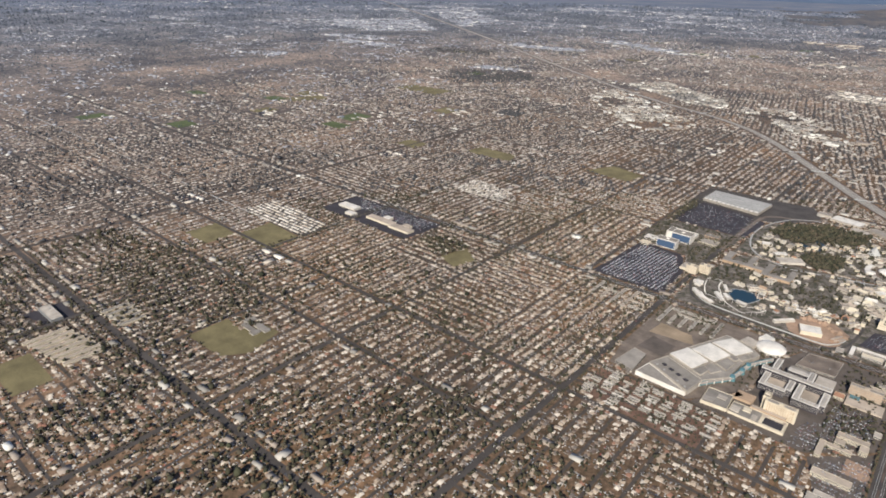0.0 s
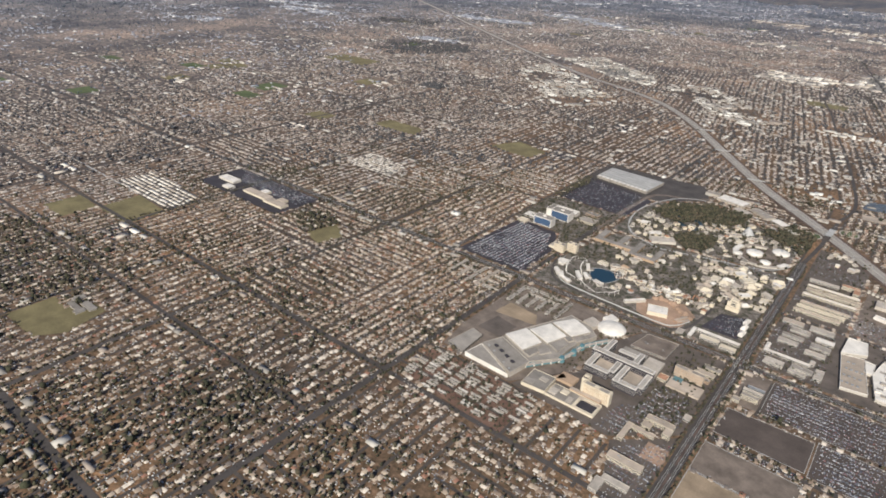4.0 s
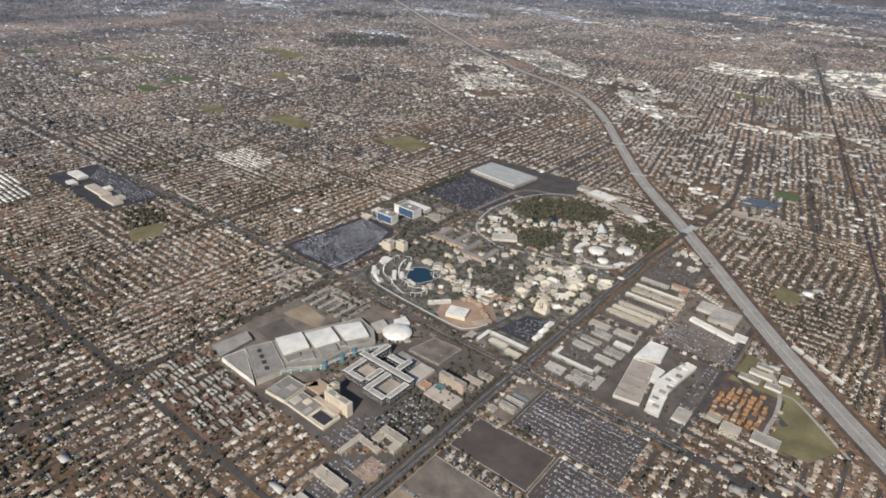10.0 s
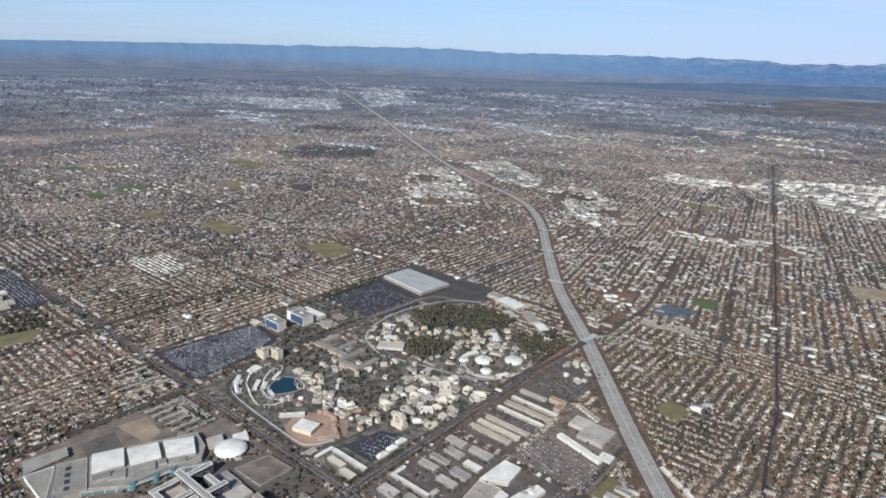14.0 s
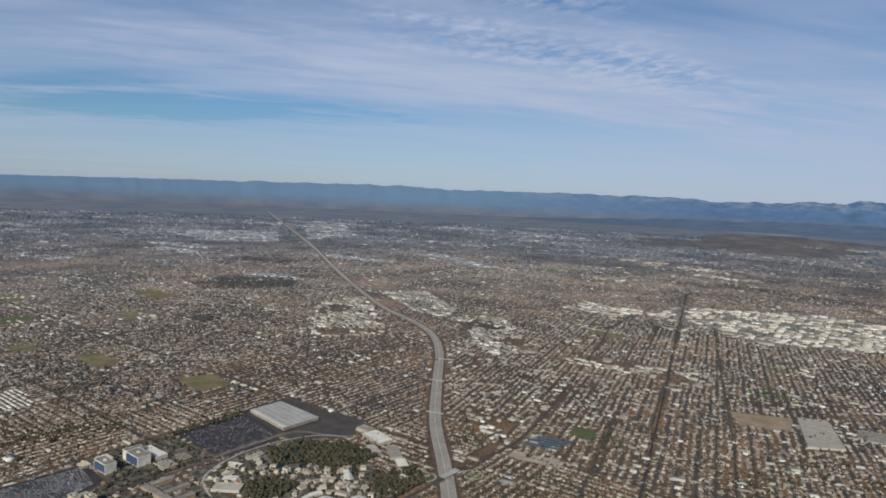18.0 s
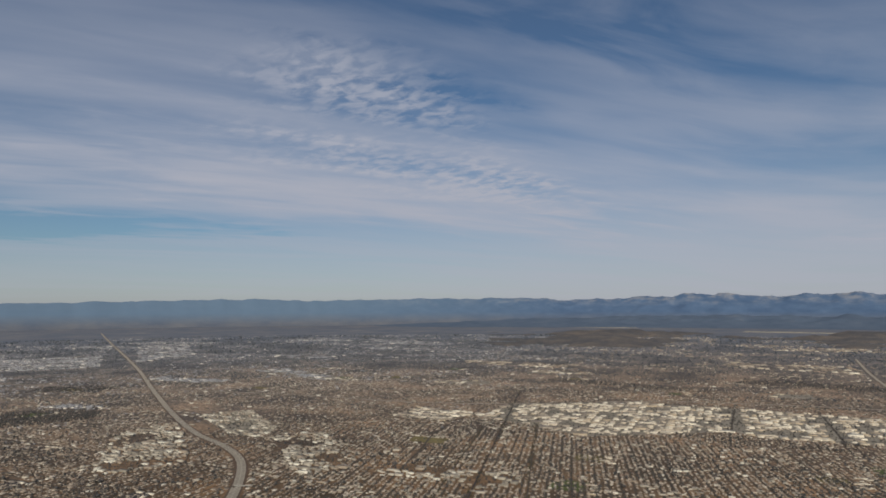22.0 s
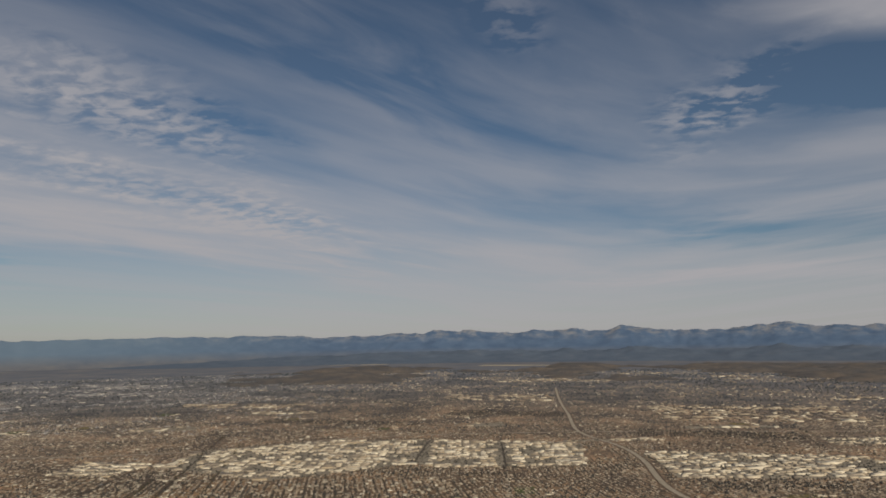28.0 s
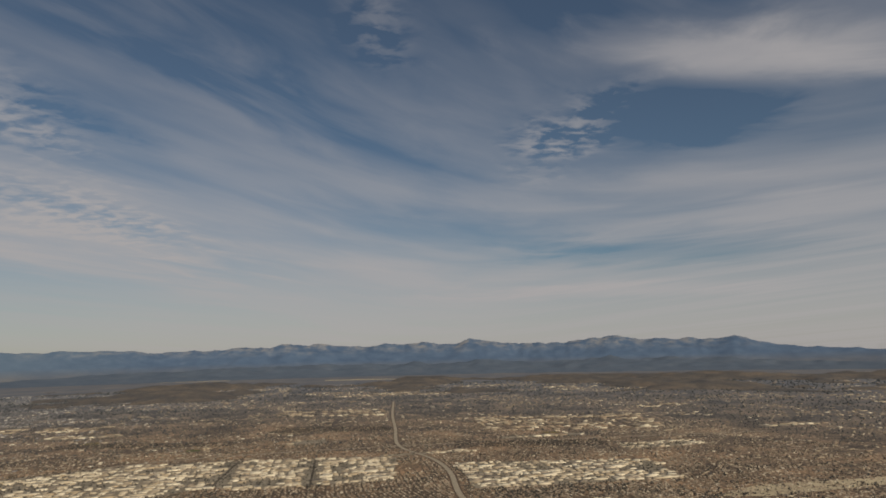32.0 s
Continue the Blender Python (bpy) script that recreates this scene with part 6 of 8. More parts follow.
def show_building(x, y, lx, ly, h_, yaw, wall, roof, label, gable=False, category="building", group=""):
    """A park building with a flat or pitched roof, turned by yaw."""
    b = thing("show_building", label, category, group, at=(x, y, 0), yaw=yaw)
    part("wall", box(-lx / 2, -ly / 2, -0.05, lx / 2, ly / 2, h_), wall, b)
    if gable:
        bm = bmesh.new()
        e = 0.1
        v = [bm.verts.new(p) for p in ((-lx / 2 - e, -ly / 2 - e, h_), (lx / 2 + e, -ly / 2 - e, h_), (lx / 2 + e, ly / 2 + e, h_), (-lx / 2 - e, ly / 2 + e, h_), (-lx / 2 + ly * 0.25, 0, h_ + ly * 0.28), (lx / 2 - ly * 0.25, 0, h_ + ly * 0.28))]
        for q in ((0, 1, 5, 4), (2, 3, 4, 5), (1, 2, 5), (3, 0, 4), (3, 2, 1, 0)):
            bm.faces.new([v[i] for i in q])
        part("roof", bm, roof, b)
    else:
        part("roof", box(-lx / 2 + 0.06, -ly / 2 + 0.06, h_ - 0.02, lx / 2 - 0.06, ly / 2 - 0.06, h_ + 0.03), roof, b)
        part("parapet", parapet(ccw(rect(-lx / 2, -ly / 2, lx / 2, ly / 2)), h_ - 0.01, h_ + 0.12, 0.08), wall, b)
        for _ in range(rnd.randint(0, 3)):
            ux, uy = rnd.uniform(-lx / 3, lx / 3), rnd.uniform(-ly / 3, ly / 3)
            part("roof_unit", box(ux - 0.2, uy - 0.15, h_, ux + 0.2, uy + 0.15, h_ + 0.2), M_STEEL, b)
    if category == "building" and lx > 1.8:
        for _ in range(rnd.randint(1, 3)):
            side = rnd.choice((-1, 1))
            ax_, ay_ = rnd.uniform(-lx / 3, lx / 3), side * (ly / 2 + rnd.uniform(0.2, 0.7))
            ex, ey, ez = rnd.uniform(0.5, lx / 2.4), rnd.uniform(0.4, 1.0), h_ * rnd.uniform(0.45, 0.85)
            wing_ = part("annex", box(ax_ - ex, ay_ - ey, -0.05, ax_ + ex, ay_ + ey, ez), wall, b)
            tagged(part("annex_roof", box(ax_ - ex + 0.05, ay_ - ey + 0.05, ez - 0.01, ax_ + ex - 0.05, ay_ + ey - 0.05, ez + 0.05), rnd.choice((roof, M_TANROOF, M_GREYROOF)), wing_))
    return b


TINT = {M_WHITE: "white", M_PALE: "pale grey", M_TANROOF: "tan", M_GREYROOF: "grey", M_CREAM: "cream", M_TILE: "terracotta", M_BROWN: "brown"}


def cluster(poly, count, gap, group, roofs=PARK_ROOFS, size=(1.6, 4.2), avoid=()):
    xs, ys = [p[0] for p in poly], [p[1] for p in poly]
    placed = []
    for _ in range(count * 40):
        if len(placed) >= count:
            break
        x, y = rnd.uniform(min(xs), max(xs)), rnd.uniform(min(ys), max(ys))
        if not inside(poly, x, y) or any(math.hypot(x - a, y - b) < gap for a, b in placed) or any(math.hypot(x - a, y - b) < c for a, b, c in avoid):
            continue
        placed.append((x, y))
        rf = rnd.choice(roofs)
        lx, ly = rnd.uniform(*size), rnd.uniform(size[0], size[1] * 0.7)
        g_ = rnd.random() < 0.35
        show_building(x, y, lx, ly, rnd.uniform(0.6, 1.5), rnd.choice([0, 0, 90, 30, -25, 45]), rnd.choice([M_PLASTER, M_CREAM, M_PALE]), rf, f"{TINT[rf]} {'pitched' if g_ else 'flat'}-roofed building of the amusement park", g_, group=group)
    return placed


LAKE = (-51.5, 257.0, 6.6)
lake_poly = [(LAKE[0] + (LAKE[2] + 0.9 * math.sin(3 * a)) * math.cos(a) * 0.85, LAKE[1] + (LAKE[2] + 0.7 * math.cos(2 * a)) * math.sin(a)) for a in [math.tau * k / 36 for k in range(36)]]
solo("lake", prism(ccw(lake_poly), -0.02, 0.07), M_WATER, "dark blue lagoon of the amusement park", "lake")
solo("lake_rim", parapet(inset(ccw(lake_poly), -0.35), -0.02, 0.12, 0.3), M_KERB, "pale lagoon promenade edge", "kerb")

# white roller coaster on trestles round the lagoon
rc = thing("roller_coaster", "white timber roller coaster curving round the lagoon", "roller coaster")
track = smooth_line([(-67.5, 259), (-65, 250), (-58, 245.4), (-50, 242.6), (-42.5, 243.4), (-40.4, 248), (-44.6, 249), (-49, 246.6), (-56, 249.6), (-61.4, 256), (-62, 263), (-65.6, 265), (-67.5, 259)], 1.0)
bm = bmesh.new()
pts = []
for i, (x, y) in enumerate(track):
    pts.append((x, y, 1.2 + 0.9 * math.sin(i * 0.42) + 0.3 * math.sin(i * 1.1)))
for i in range(len(pts) - 1):
    (ax, ay, az_), (bx_, by_, bz_) = pts[i], pts[i + 1]
    d = Vector((bx_ - ax, by_ - ay)).normalized()
    s_ = Vector((-d.y, d.x)) * 0.22
    v = [bm.verts.new(p) for p in ((ax + s_.x, ay + s_.y, az_), (ax - s_.x, ay - s_.y, az_), (bx_ - s_.x, by_ - s_.y, bz_), (bx_ + s_.x, by_ + s_.y, bz_))]
    bm.faces.new(v)
part("track", bm, M_WHITE, rc)
for i in range(0, len(pts) - 1, 2):
    x, y, z_ = pts[i]
    part("trestle", box(x - 0.05, y - 0.05, -0.05, x + 0.05, y + 0.05, z_), M_WHITE, rc)
part("station", prism(ccw([(-69.5, 248), (-64.4, 243.6), (-63.4, 244.8), (-68.4, 249.4)]), -0.05, 0.8), M_WHITE, rc, "white station roof")
part("station", prism(ccw([(-61.6, 251.6), (-57.4, 246.8), (-56.2, 247.8), (-60.4, 252.8)]), -0.05, 0.9), M_WHITE, rc, "white station roof")
wheel = thing("ferris_wheel", "large fairground wheel on the lagoon edge", "ferris wheel", at=(-45.5, 259.5, 0), yaw=35)
bm = bmesh.new()
for k in range(28):
    a, b = math.tau * k / 28, math.tau * (k + 1) / 28
    for r0, r1 in ((2.2, 2.35),):
        v = [bm.verts.new((r_ * math.cos(t), 0.08 * s_, 2.6 + r_ * math.sin(t))) for s_ in (-1, 1) for r_, t in ((r0, a), (r1, a), (r1, b), (r0, b))]
        bm.faces.new(v[:4]), bm.faces.new(v[4:][::-1]), bm.faces.new((v[1], v[5], v[6], v[2]))
part("rim", bm, M_TILE, wheel, "orange-red rim")
for k in range(14):
    a = math.tau * k / 14
    bm = bmesh.new()
    c_, s_ = math.cos(a), math.sin(a)
    v = [bm.verts.new((c_ * r_ - s_ * o, 0.02, 2.6 + s_ * r_ + c_ * o)) for r_, o in ((0, -0.04), (2.2, -0.04), (2.2, 0.04), (0, 0.04))]
    bm.faces.new(v)
    part("spoke", bm, M_STEEL, wheel)
    part("gondola", box(c_ * 2.3 - 0.14, -0.14, 2.5 + s_ * 2.3 - 0.14, c_ * 2.3 + 0.14, 0.14, 2.5 + s_ * 2.3 + 0.14), M_CREAM, wheel)
for s_ in (-1, 1):
    part("leg", prism([(s_ * 1.2 - 0.12, -0.2), (s_ * 1.2 + 0.12, -0.2), (s_ * 1.2 + 0.12, 0.2), (s_ * 1.2 - 0.12, 0.2)], -0.05, 2.6, taper=0.6), M_WHITE, wheel)

# red earth of the rockwork site with its big pale shed
solo("building_site", prism(ccw([(-34, 250), (-30, 240.5), (-18.5, 236.2), (-13.6, 240), (-11.5, 251.5), (-18, 258), (-26, 254)]), -0.03, 0.06), M_REDDIRT, "red-tan earth of a park building site", "building site")
show_building(-23.6, 244.6, 7.2, 5.6, 1.5, 18, M_CREAM, M_WHITE, "large pale shed on the red earth site", category="shed")
show_building(-33.2, 246.2, 8.5, 1.5, 1.0, 48, M_PLASTER, M_WHITE, "long white shed beside the building site", category="shed")
show_building(-14.6, 246.2, 7.5, 1.2, 0.8, 62, M_REDDIRT, M_TANROOF, "long tan wall-like building of the site", category="building")
rk = thing("rock_range", "artificial red rock range under construction", "rockwork")
for k in range(9):
    t = k / 8
    bm = bmesh.new()
    bmesh.ops.create_icosphere(bm, subdivisions=2, radius=1.0)
    for v in bm.verts:
        v.co *= 1 + 0.35 * noise.noise(v.co * 1.7 + Vector((k, 0, 0)))
    bmesh.ops.transform(bm, matrix=pose(-28 + 15 * t, 254.2 - 4 * t * t + 1.5 * math.sin(5 * t), 0.1) @ Matrix.Diagonal((1.4, 1.1, 1.0 + 0.7 * (k % 3 == 1), 1)), verts=bm.verts[:])
    part("rock", bm, M_REDDIRT, rk)
# cream drop tower
dt = thing("drop_tower", "cream stepped tower of a drop ride", "tower", at=(-2.6, 267, 0))
part("base", box(-2.4, -1.6, -0.05, 2.4, 1.6, 1.6), M_CREAM, dt)
part("shaft", box(-1.5, -1.1, 1.5, 1.5, 1.1, 4.6), M_CREAM, dt)
part("wing", box(-2.3, -0.9, 1.5, -1.5, 0.9, 3.4), M_CREAM, dt)
part("wing", box(1.5, -0.9, 1.5, 2.3, 0.9, 3.8), M_CREAM, dt)
for dx in (-1.1, 1.1):
    part("turret", prism([(dx + 0.4 * math.cos(a), 0.4 * math.sin(a)) for a in [math.tau * k / 8 for k in range(8)]], 4.5, 5.5, taper=0.35), M_TANROOF, dt, "tan turret")
for k in range(6):
    part("window_band", box(-0.9, -1.14, 2.0 + 0.4 * k, 0.9, -1.08, 2.18 + 0.4 * k), M_DARKGLASS, dt)
solo("car_park", prism(ccw([(-8, 246.6), (4.6, 247), (5.2, 264), (-5, 261)]), -0.03, 0.07), M_LOT, "dark asphalt service yard with parked cars", "car park")
for k in range(3):
    show_building(5.0 - 0.4 * k, 251.4 + 4.6 * k, 1.6, 3.9, 0.8, -6, M_WHITE, M_WHITE, "white marquee on the service yard", True, "marquee", "marquees on the service yard")
P1 = [(-70, 262), (-60, 268), (-40, 262), (-34, 256), (-12, 256), (-6, 270), (6, 272), (6, 300), (-6, 306), (-30, 302), (-60, 296), (-70, 280)]
taken = [(LAKE[0], LAKE[1], 9.5), (-2.6, 267, 5), (-45.5, 259.5, 4), (-66, 276, 9), (-30, 275, 8)]
cluster([(-14, 270), (6, 272), (6, 302), (-8, 304), (-22, 296), (-20, 276)], 30, 3.4, "buildings of the park entrance", [M_WHITE, M_PALE, M_CREAM, M_CREAM, M_TANROOF], (2.2, 5.4), taken)
cluster(P1, 62, 2.5, "buildings of the newer amusement park", PARK_ROOFS, (1.0, 3.4), taken)
cluster([(-45, 249), (-44, 262), (-12, 268), (-10, 256), (-30, 258)], 26, 1.7, "small red and tan ride buildings", [M_TILE, M_TANROOF, M_WHITE], (1.0, 2.4), taken)
# grand timber hotel
gh = thing("craftsman_hotel", "brown-grey timber hotel with linked wings", "hotel")
for x0, y0, x1, y1 in ((-70, 286, -52, 288.6), (-70, 288.6, -67.4, 298), (-60, 288.6, -57.6, 299), (-52, 282, -49.4, 296), (-49.4, 282, -40, 284.4), (-42, 284.4, -39.6, 294)):
    part("wing_wall", box(x0, y0, -0.05, x1, y1, 1.3), M_BROWN, gh)
    part("wing_roof", box(x0 - 0.15, y0 - 0.15, 1.28, x1 + 0.15, y1 + 0.15, 1.42), M_GREYROOF, gh, "grey shingle roof")
# the older park
P2 = [(-66, 306), (-40, 310), (-2, 312), (4, 322), (2, 338), (-12, 352), (-44, 371), (-64, 350)]
woods = [(-50, 345, 13), (-38, 354, 12), (-28, 360, 9), (-34, 317, 8.5), (-8, 324, 12.5), (-5, 352, 8)]
cluster(P2, 74, 2.6, "buildings of the older amusement park", [M_PALE, M_TANROOF, M_TANROOF, M_GREYROOF, M_GREYROOF, M_BROWN, M_TILE, M_CREAM], (1.1, 3.2), woods)
# white court of round halls and curved sheds
disc = lambda x, y, q, n=28: [(x + q * math.cos(math.tau * k / n), y + q * math.sin(math.tau * k / n)) for k in range(n)]
solo("plaza", prism(disc(-6.5, 323.5, 12.6), -0.04, 0.05), M_LOT_GREY, "pale round plaza of the older park", "paving")


def domed_hall(x, y, rad, rise, label):
    b = thing("domed_hall", label, "hall", "white halls round the plaza", at=(x, y, 0))
    part("wall", prism(disc(0, 0, rad), -0.05, 0.7), M_PLASTER, b)
    bm = bmesh.new()
    prev = None
    for j in range(7):
        f_ = j / 6
        cur = [bm.verts.new((px, py, 0.7 + rise * math.sin(f_ * math.pi / 2))) for px, py in disc(0, 0, max(0.05, rad * 1.06 * math.cos(f_ * math.pi / 2)))]
        for k in range(28 if prev else 0):
            bm.faces.new((prev[k], prev[(k + 1) % 28], cur[(k + 1) % 28], cur[k])).smooth = True
        prev = cur
    bm.faces.new(prev)
    part("dome", bm, M_WHITE, b)
    part("cap", prism(disc(0, 0, rad * 0.16, 10), 0.68 + rise, 0.85 + rise), M_STEEL, b)


for x, y, rad, rise, lab in ((-9.5, 324.5, 3.5, 1.0, "large white domed hall"), (-0.4, 333, 3.6, 0.9, "broad white domed hall"), (-15.5, 319, 2.0, 0.7, "small white domed hall"), (-3.4, 317.6, 2.2, 0.7, "small white domed hall")):
    domed_hall(x, y, rad, rise, lab + " on a pale plaza")
for k, (a0, a1, r0, r1, hh, mt, lab) in enumerate(((150, 212, 9.6, 12, 0.9, M_WHITE, "white"), (216, 250, 9.2, 11.6, 0.7, M_PALE, "pale"), (255, 318, 9.8, 11.4, 0.6, M_PALE, "pale"), (90, 142, 9.2, 11.4, 1.0, M_TANROOF, "tan"), (322, 352, 9.6, 12, 0.9, M_WHITE, "white"))):
    arc = [radians(a0 + (a1 - a0) * i / 9) for i in range(10)]
    ring_poly = [(r1 * math.cos(a), r1 * math.sin(a)) for a in arc] + [(r0 * math.cos(a), r0 * math.sin(a)) for a in arc[::-1]]
    b = thing("curved_hall", f"{lab} curved shed round the plaza", "hall", "curved sheds round the plaza", at=(-6.5, 323.5, 0))
    part("wall", prism(ccw(ring_poly), -0.05, hh), M_PLASTER, b)
    part("roof", prism(inset(ccw(ring_poly), 0.1), hh - 0.02, hh + 0.05), mt, b)
for x, y, lx, ly, yw, mt, lab in ((-46, 307.5, 11, 6, 35, M_PALE, "pale"), (-51.5, 312.5, 6, 4, 35, M_WHITE, "white"), (-60, 321.5, 4.6, 3.4, 20, M_WHITE, "white"), (-62, 331, 5, 2.2, 75, M_PALE, "pale"), (-22, 338, 6, 3, 30, M_TANROOF, "tan"), (-14.5, 339.5, 5, 2.6, 15, M_PALE, "pale")):
    show_building(x, y, lx, ly, 1.0, yw, M_PLASTER, mt, f"broad {lab} flat-roofed show hall of the older park", category="hall", group="show halls of the older park")
solo("road", ribbon(smooth_line([(-44, 299), (-60, 306), (-68, 322), (-69, 344), (-61, 366), (-48, 375), (-30, 374), (-10, 362), (0, 348), (6, 334), (5, 320), (-4, 310), (-24, 304.5), (-44, 299)], 2), 0.8, 0.085), M_KERB, "pale railway bank round the older park", "road")
mountain = thing("snow_peak", "pale artificial mountain of a bobsled ride", "artificial mountain", at=(-18, 345, 0))
bm = bmesh.new()
bmesh.ops.create_cone(bm, segments=14, radius1=3.0, radius2=0.3, depth=4.2, cap_ends=True)
for v in bm.verts:
    v.co += Vector((noise.noise(v.co), noise.noise(v.co + Vector((9, 0, 0))), 0)) * 0.6
bmesh.ops.transform(bm, matrix=pose(0, 0, 2.05), verts=bm.verts[:])
part("peak", bm, M_KERB, mountain)
solo("river", ribbon(smooth_line([(-59, 354), (-52, 346), (-47.5, 335), (-40, 331.5), (-37.5, 337.5), (-42, 343.5), (-47, 350), (-55, 358), (-59, 354)], 1.5), 2.4, 0.075), M_WATER, "dark river loop in the park woods", "river")
for k, (x, y, lx, ly, yw) in enumerate(((-36, 384, 15, 8, -14), (-19, 376, 13, 5, -38), (-9, 369, 8, 5, -38), (-28, 372, 9, 4, -25), (-2, 362, 7, 4, -50), (-48, 388, 7, 5, 0))):
    show_building(x, y, lx, ly, 1.2, yw, M_PALE, M_WHITE if k % 2 == 0 else M_PALE, "large white backstage hall north of the park", category="hall", group="backstage halls")

# ---- resort hotels and the great parking structure ----
rh = thing("resort_hotel", "white hotel tower with blue glass walls", "hotel")
slab(rh, -101, 283, -91.6, 287.4, 4.0, 11, 10, M_WHITE, M_BLUEGLASS)
rh2 = thing("resort_hotel", "white L-shaped hotel tower with blue glass walls", "hotel")
slab(rh2, -98.2, 294.6, -88.6, 300.2, 4.2, 11, 10, M_WHITE, M_BLUEGLASS)
slab(rh2, -101, 294.8, -98.4, 302, 4.2, 11, 7, M_WHITE, M_BLUEGLASS, cap=False)
part("glass_front", box(-100.4, 282.86, 0.5, -92.2, 282.98, 3.7), M_BLUEGLASS, rh, "blue glass front")
part("glass_front", box(-97.6, 294.46, 0.5, -89.2, 294.58, 3.9), M_BLUEGLASS, rh2, "blue glass front")
bar("hotel_hall", -103, 302.6, -89, 308, 1.6, M_PLASTER, M_WHITE, "broad white hotel hall behind the towers", "hotel", units=5)
bar("hotel_annex", -109, 287, -103, 292, 1.0, M_PLASTER, M_WHITE, "low white hotel annex", "hotel", bands=2, units=3)
bar("hotel_annex", -108, 279.5, -103.4, 283, 1.0, M_CREAM, M_CREAM, "low cream hotel annex", "hotel", bands=2)
bar("hotel_annex", -86.5, 300, -78, 306, 0.9, M_CREAM, M_PALE, "low cream ballroom annex", "hotel", bands=1, units=4)
bar("hotel_annex", -87, 310, -80, 314, 0.9, M_BROWN, M_GREYROOF, "low brown shop building", "shop", bands=1, units=2)
ph = thing("pier_hotel", "cream twin-slab hotel with ribbed walls", "hotel")
slab(ph, -78.6, 263.4, -74, 265.8, 3.6, 12, 6, M_CREAM, M_TANROOF)
slab(ph, -74, 267, -69.6, 269.4, 3.8, 12, 6, M_CREAM, M_TANROOF)
part("podium", box(-82, 265, -0.05, -74.2, 271.5, 0.9), M_CREAM, ph)
part("podium_roof", box(-81.8, 266, 0.89, -74.4, 271.3, 0.94), M_PALE, ph)
ps = thing("parking_structure", "huge white multi-level parking structure with sawtooth edge", "parking structure")
deck = ccw([(-107.6, 364.5), (-107, 384), (-74, 381.4), (-75.6, 359.8)])
for k in range(4):
    part("deck", prism(deck, 0.35 + 0.42 * k, 0.6 + 0.42 * k), M_PALE, ps, "pale concrete deck")
# Solid dark core stands in for the shade between the decks.
part("core", prism(inset(deck, 0.5), -0.05, 1.7), M_LOT, ps, "dark core standing in for the shaded inside")
part("roof_deck", prism(inset(deck, 0.2), 1.86, 1.9), M_KERB, ps, "pale roof deck")
for k in range(12):
    t = (k + 0.5) / 12
    x, y = -107.4 + 31.8 * t, 364.3 - 4.5 * t
    part("canopy", box(x - 0.7, y - 0.2, 1.88, x + 0.7, y + 1.6, 2.15), M_WHITE, ps, "white stair canopy")
for k in range(5):
    part("deck_line", prism(ccw([(-106.8, 367.6 + 3.4 * k), (-106.8, 367.9 + 3.4 * k), (-74.8, 363.5 + 3.6 * k), (-74.8, 363.2 + 3.6 * k)]), 1.89, 1.97), M_GREYROOF, ps)

# ---- east of the boulevard ----
E_ROWS = [(15, 282.6, 31, 284.4, M_CREAM, M_TANROOF), (15.4, 286.4, 32, 288.4, M_CREAM, M_CREAM), (16, 290.6, 33, 292.2, M_CREAM, M_TANROOF), (15.2, 298.4, 34, 300, M_CREAM, M_WHITE), (15.6, 303, 34.6, 304.8, M_CREAM, M_TANROOF), (15.4, 307.4, 34.2, 309, M_CREAM, M_WHITE), (15, 313.6, 26, 315.4, M_PLASTER, M_PALE)]
for x0, y0, x1, y1, wl, rf in E_ROWS:
    bar("inn", x0, y0, x1, y1, 1.0, wl, rf, "long cream three-storey inn across the boulevard", "inn", bands=3, group="long inns east of the boulevard", units=3)
bar("inn", 26.5, 315.5, 33, 317.5, 1.6, M_CREAM, M_TILE, "cream inn with a terracotta roof", "inn", bands=4)
bar("inn", 31, 310.8, 33.4, 315.4, 1.6, M_CREAM, M_TILE, "cream inn wing with a terracotta roof", "inn", bands=4)
cluster([(16, 340), (29, 334), (31, 344), (19, 353)], 9, 2.6, "white apartment blocks by the ramp", [M_WHITE, M_PALE], (1.6, 3.0))
for k, (x0, y0, x1, y1, rf) in enumerate(((13.4, 246, 28, 247.4, M_WHITE), (13.4, 247.6, 14.8, 252, M_WHITE), (27.4, 247.6, 29, 250.4, M_PALE), (15.6, 256, 22, 258.6, M_PALE), (16, 261, 23, 263, M_GREYROOF), (17.6, 266, 24, 269, M_PALE), (24.6, 254, 31, 256.4, M_PALE), (25.4, 259, 31.6, 262, M_GREYROOF), (26, 264.6, 32, 267.4, M_WHITE), (15, 239, 21, 242.6, M_PALE), (22.6, 238.6, 28, 240.4, M_PALE), (23, 241.6, 29.4, 244, M_GREYROOF), (29.8, 240, 32.4, 246, M_PALE), (14, 271, 21, 274, M_TANROOF), (23, 271.5, 31, 274.5, M_PALE))):
    bar("inn", x0, y0, x1, y1, 0.8, M_PLASTER, rf, "pale flat-roofed inn or shop off the boulevard", "inn", bands=2, group="inns and shops behind the boulevard", units=2, seed=k)
sc = thing("shopping_centre", "white-roofed open-air shopping centre with a winding mall", "shopping centre")
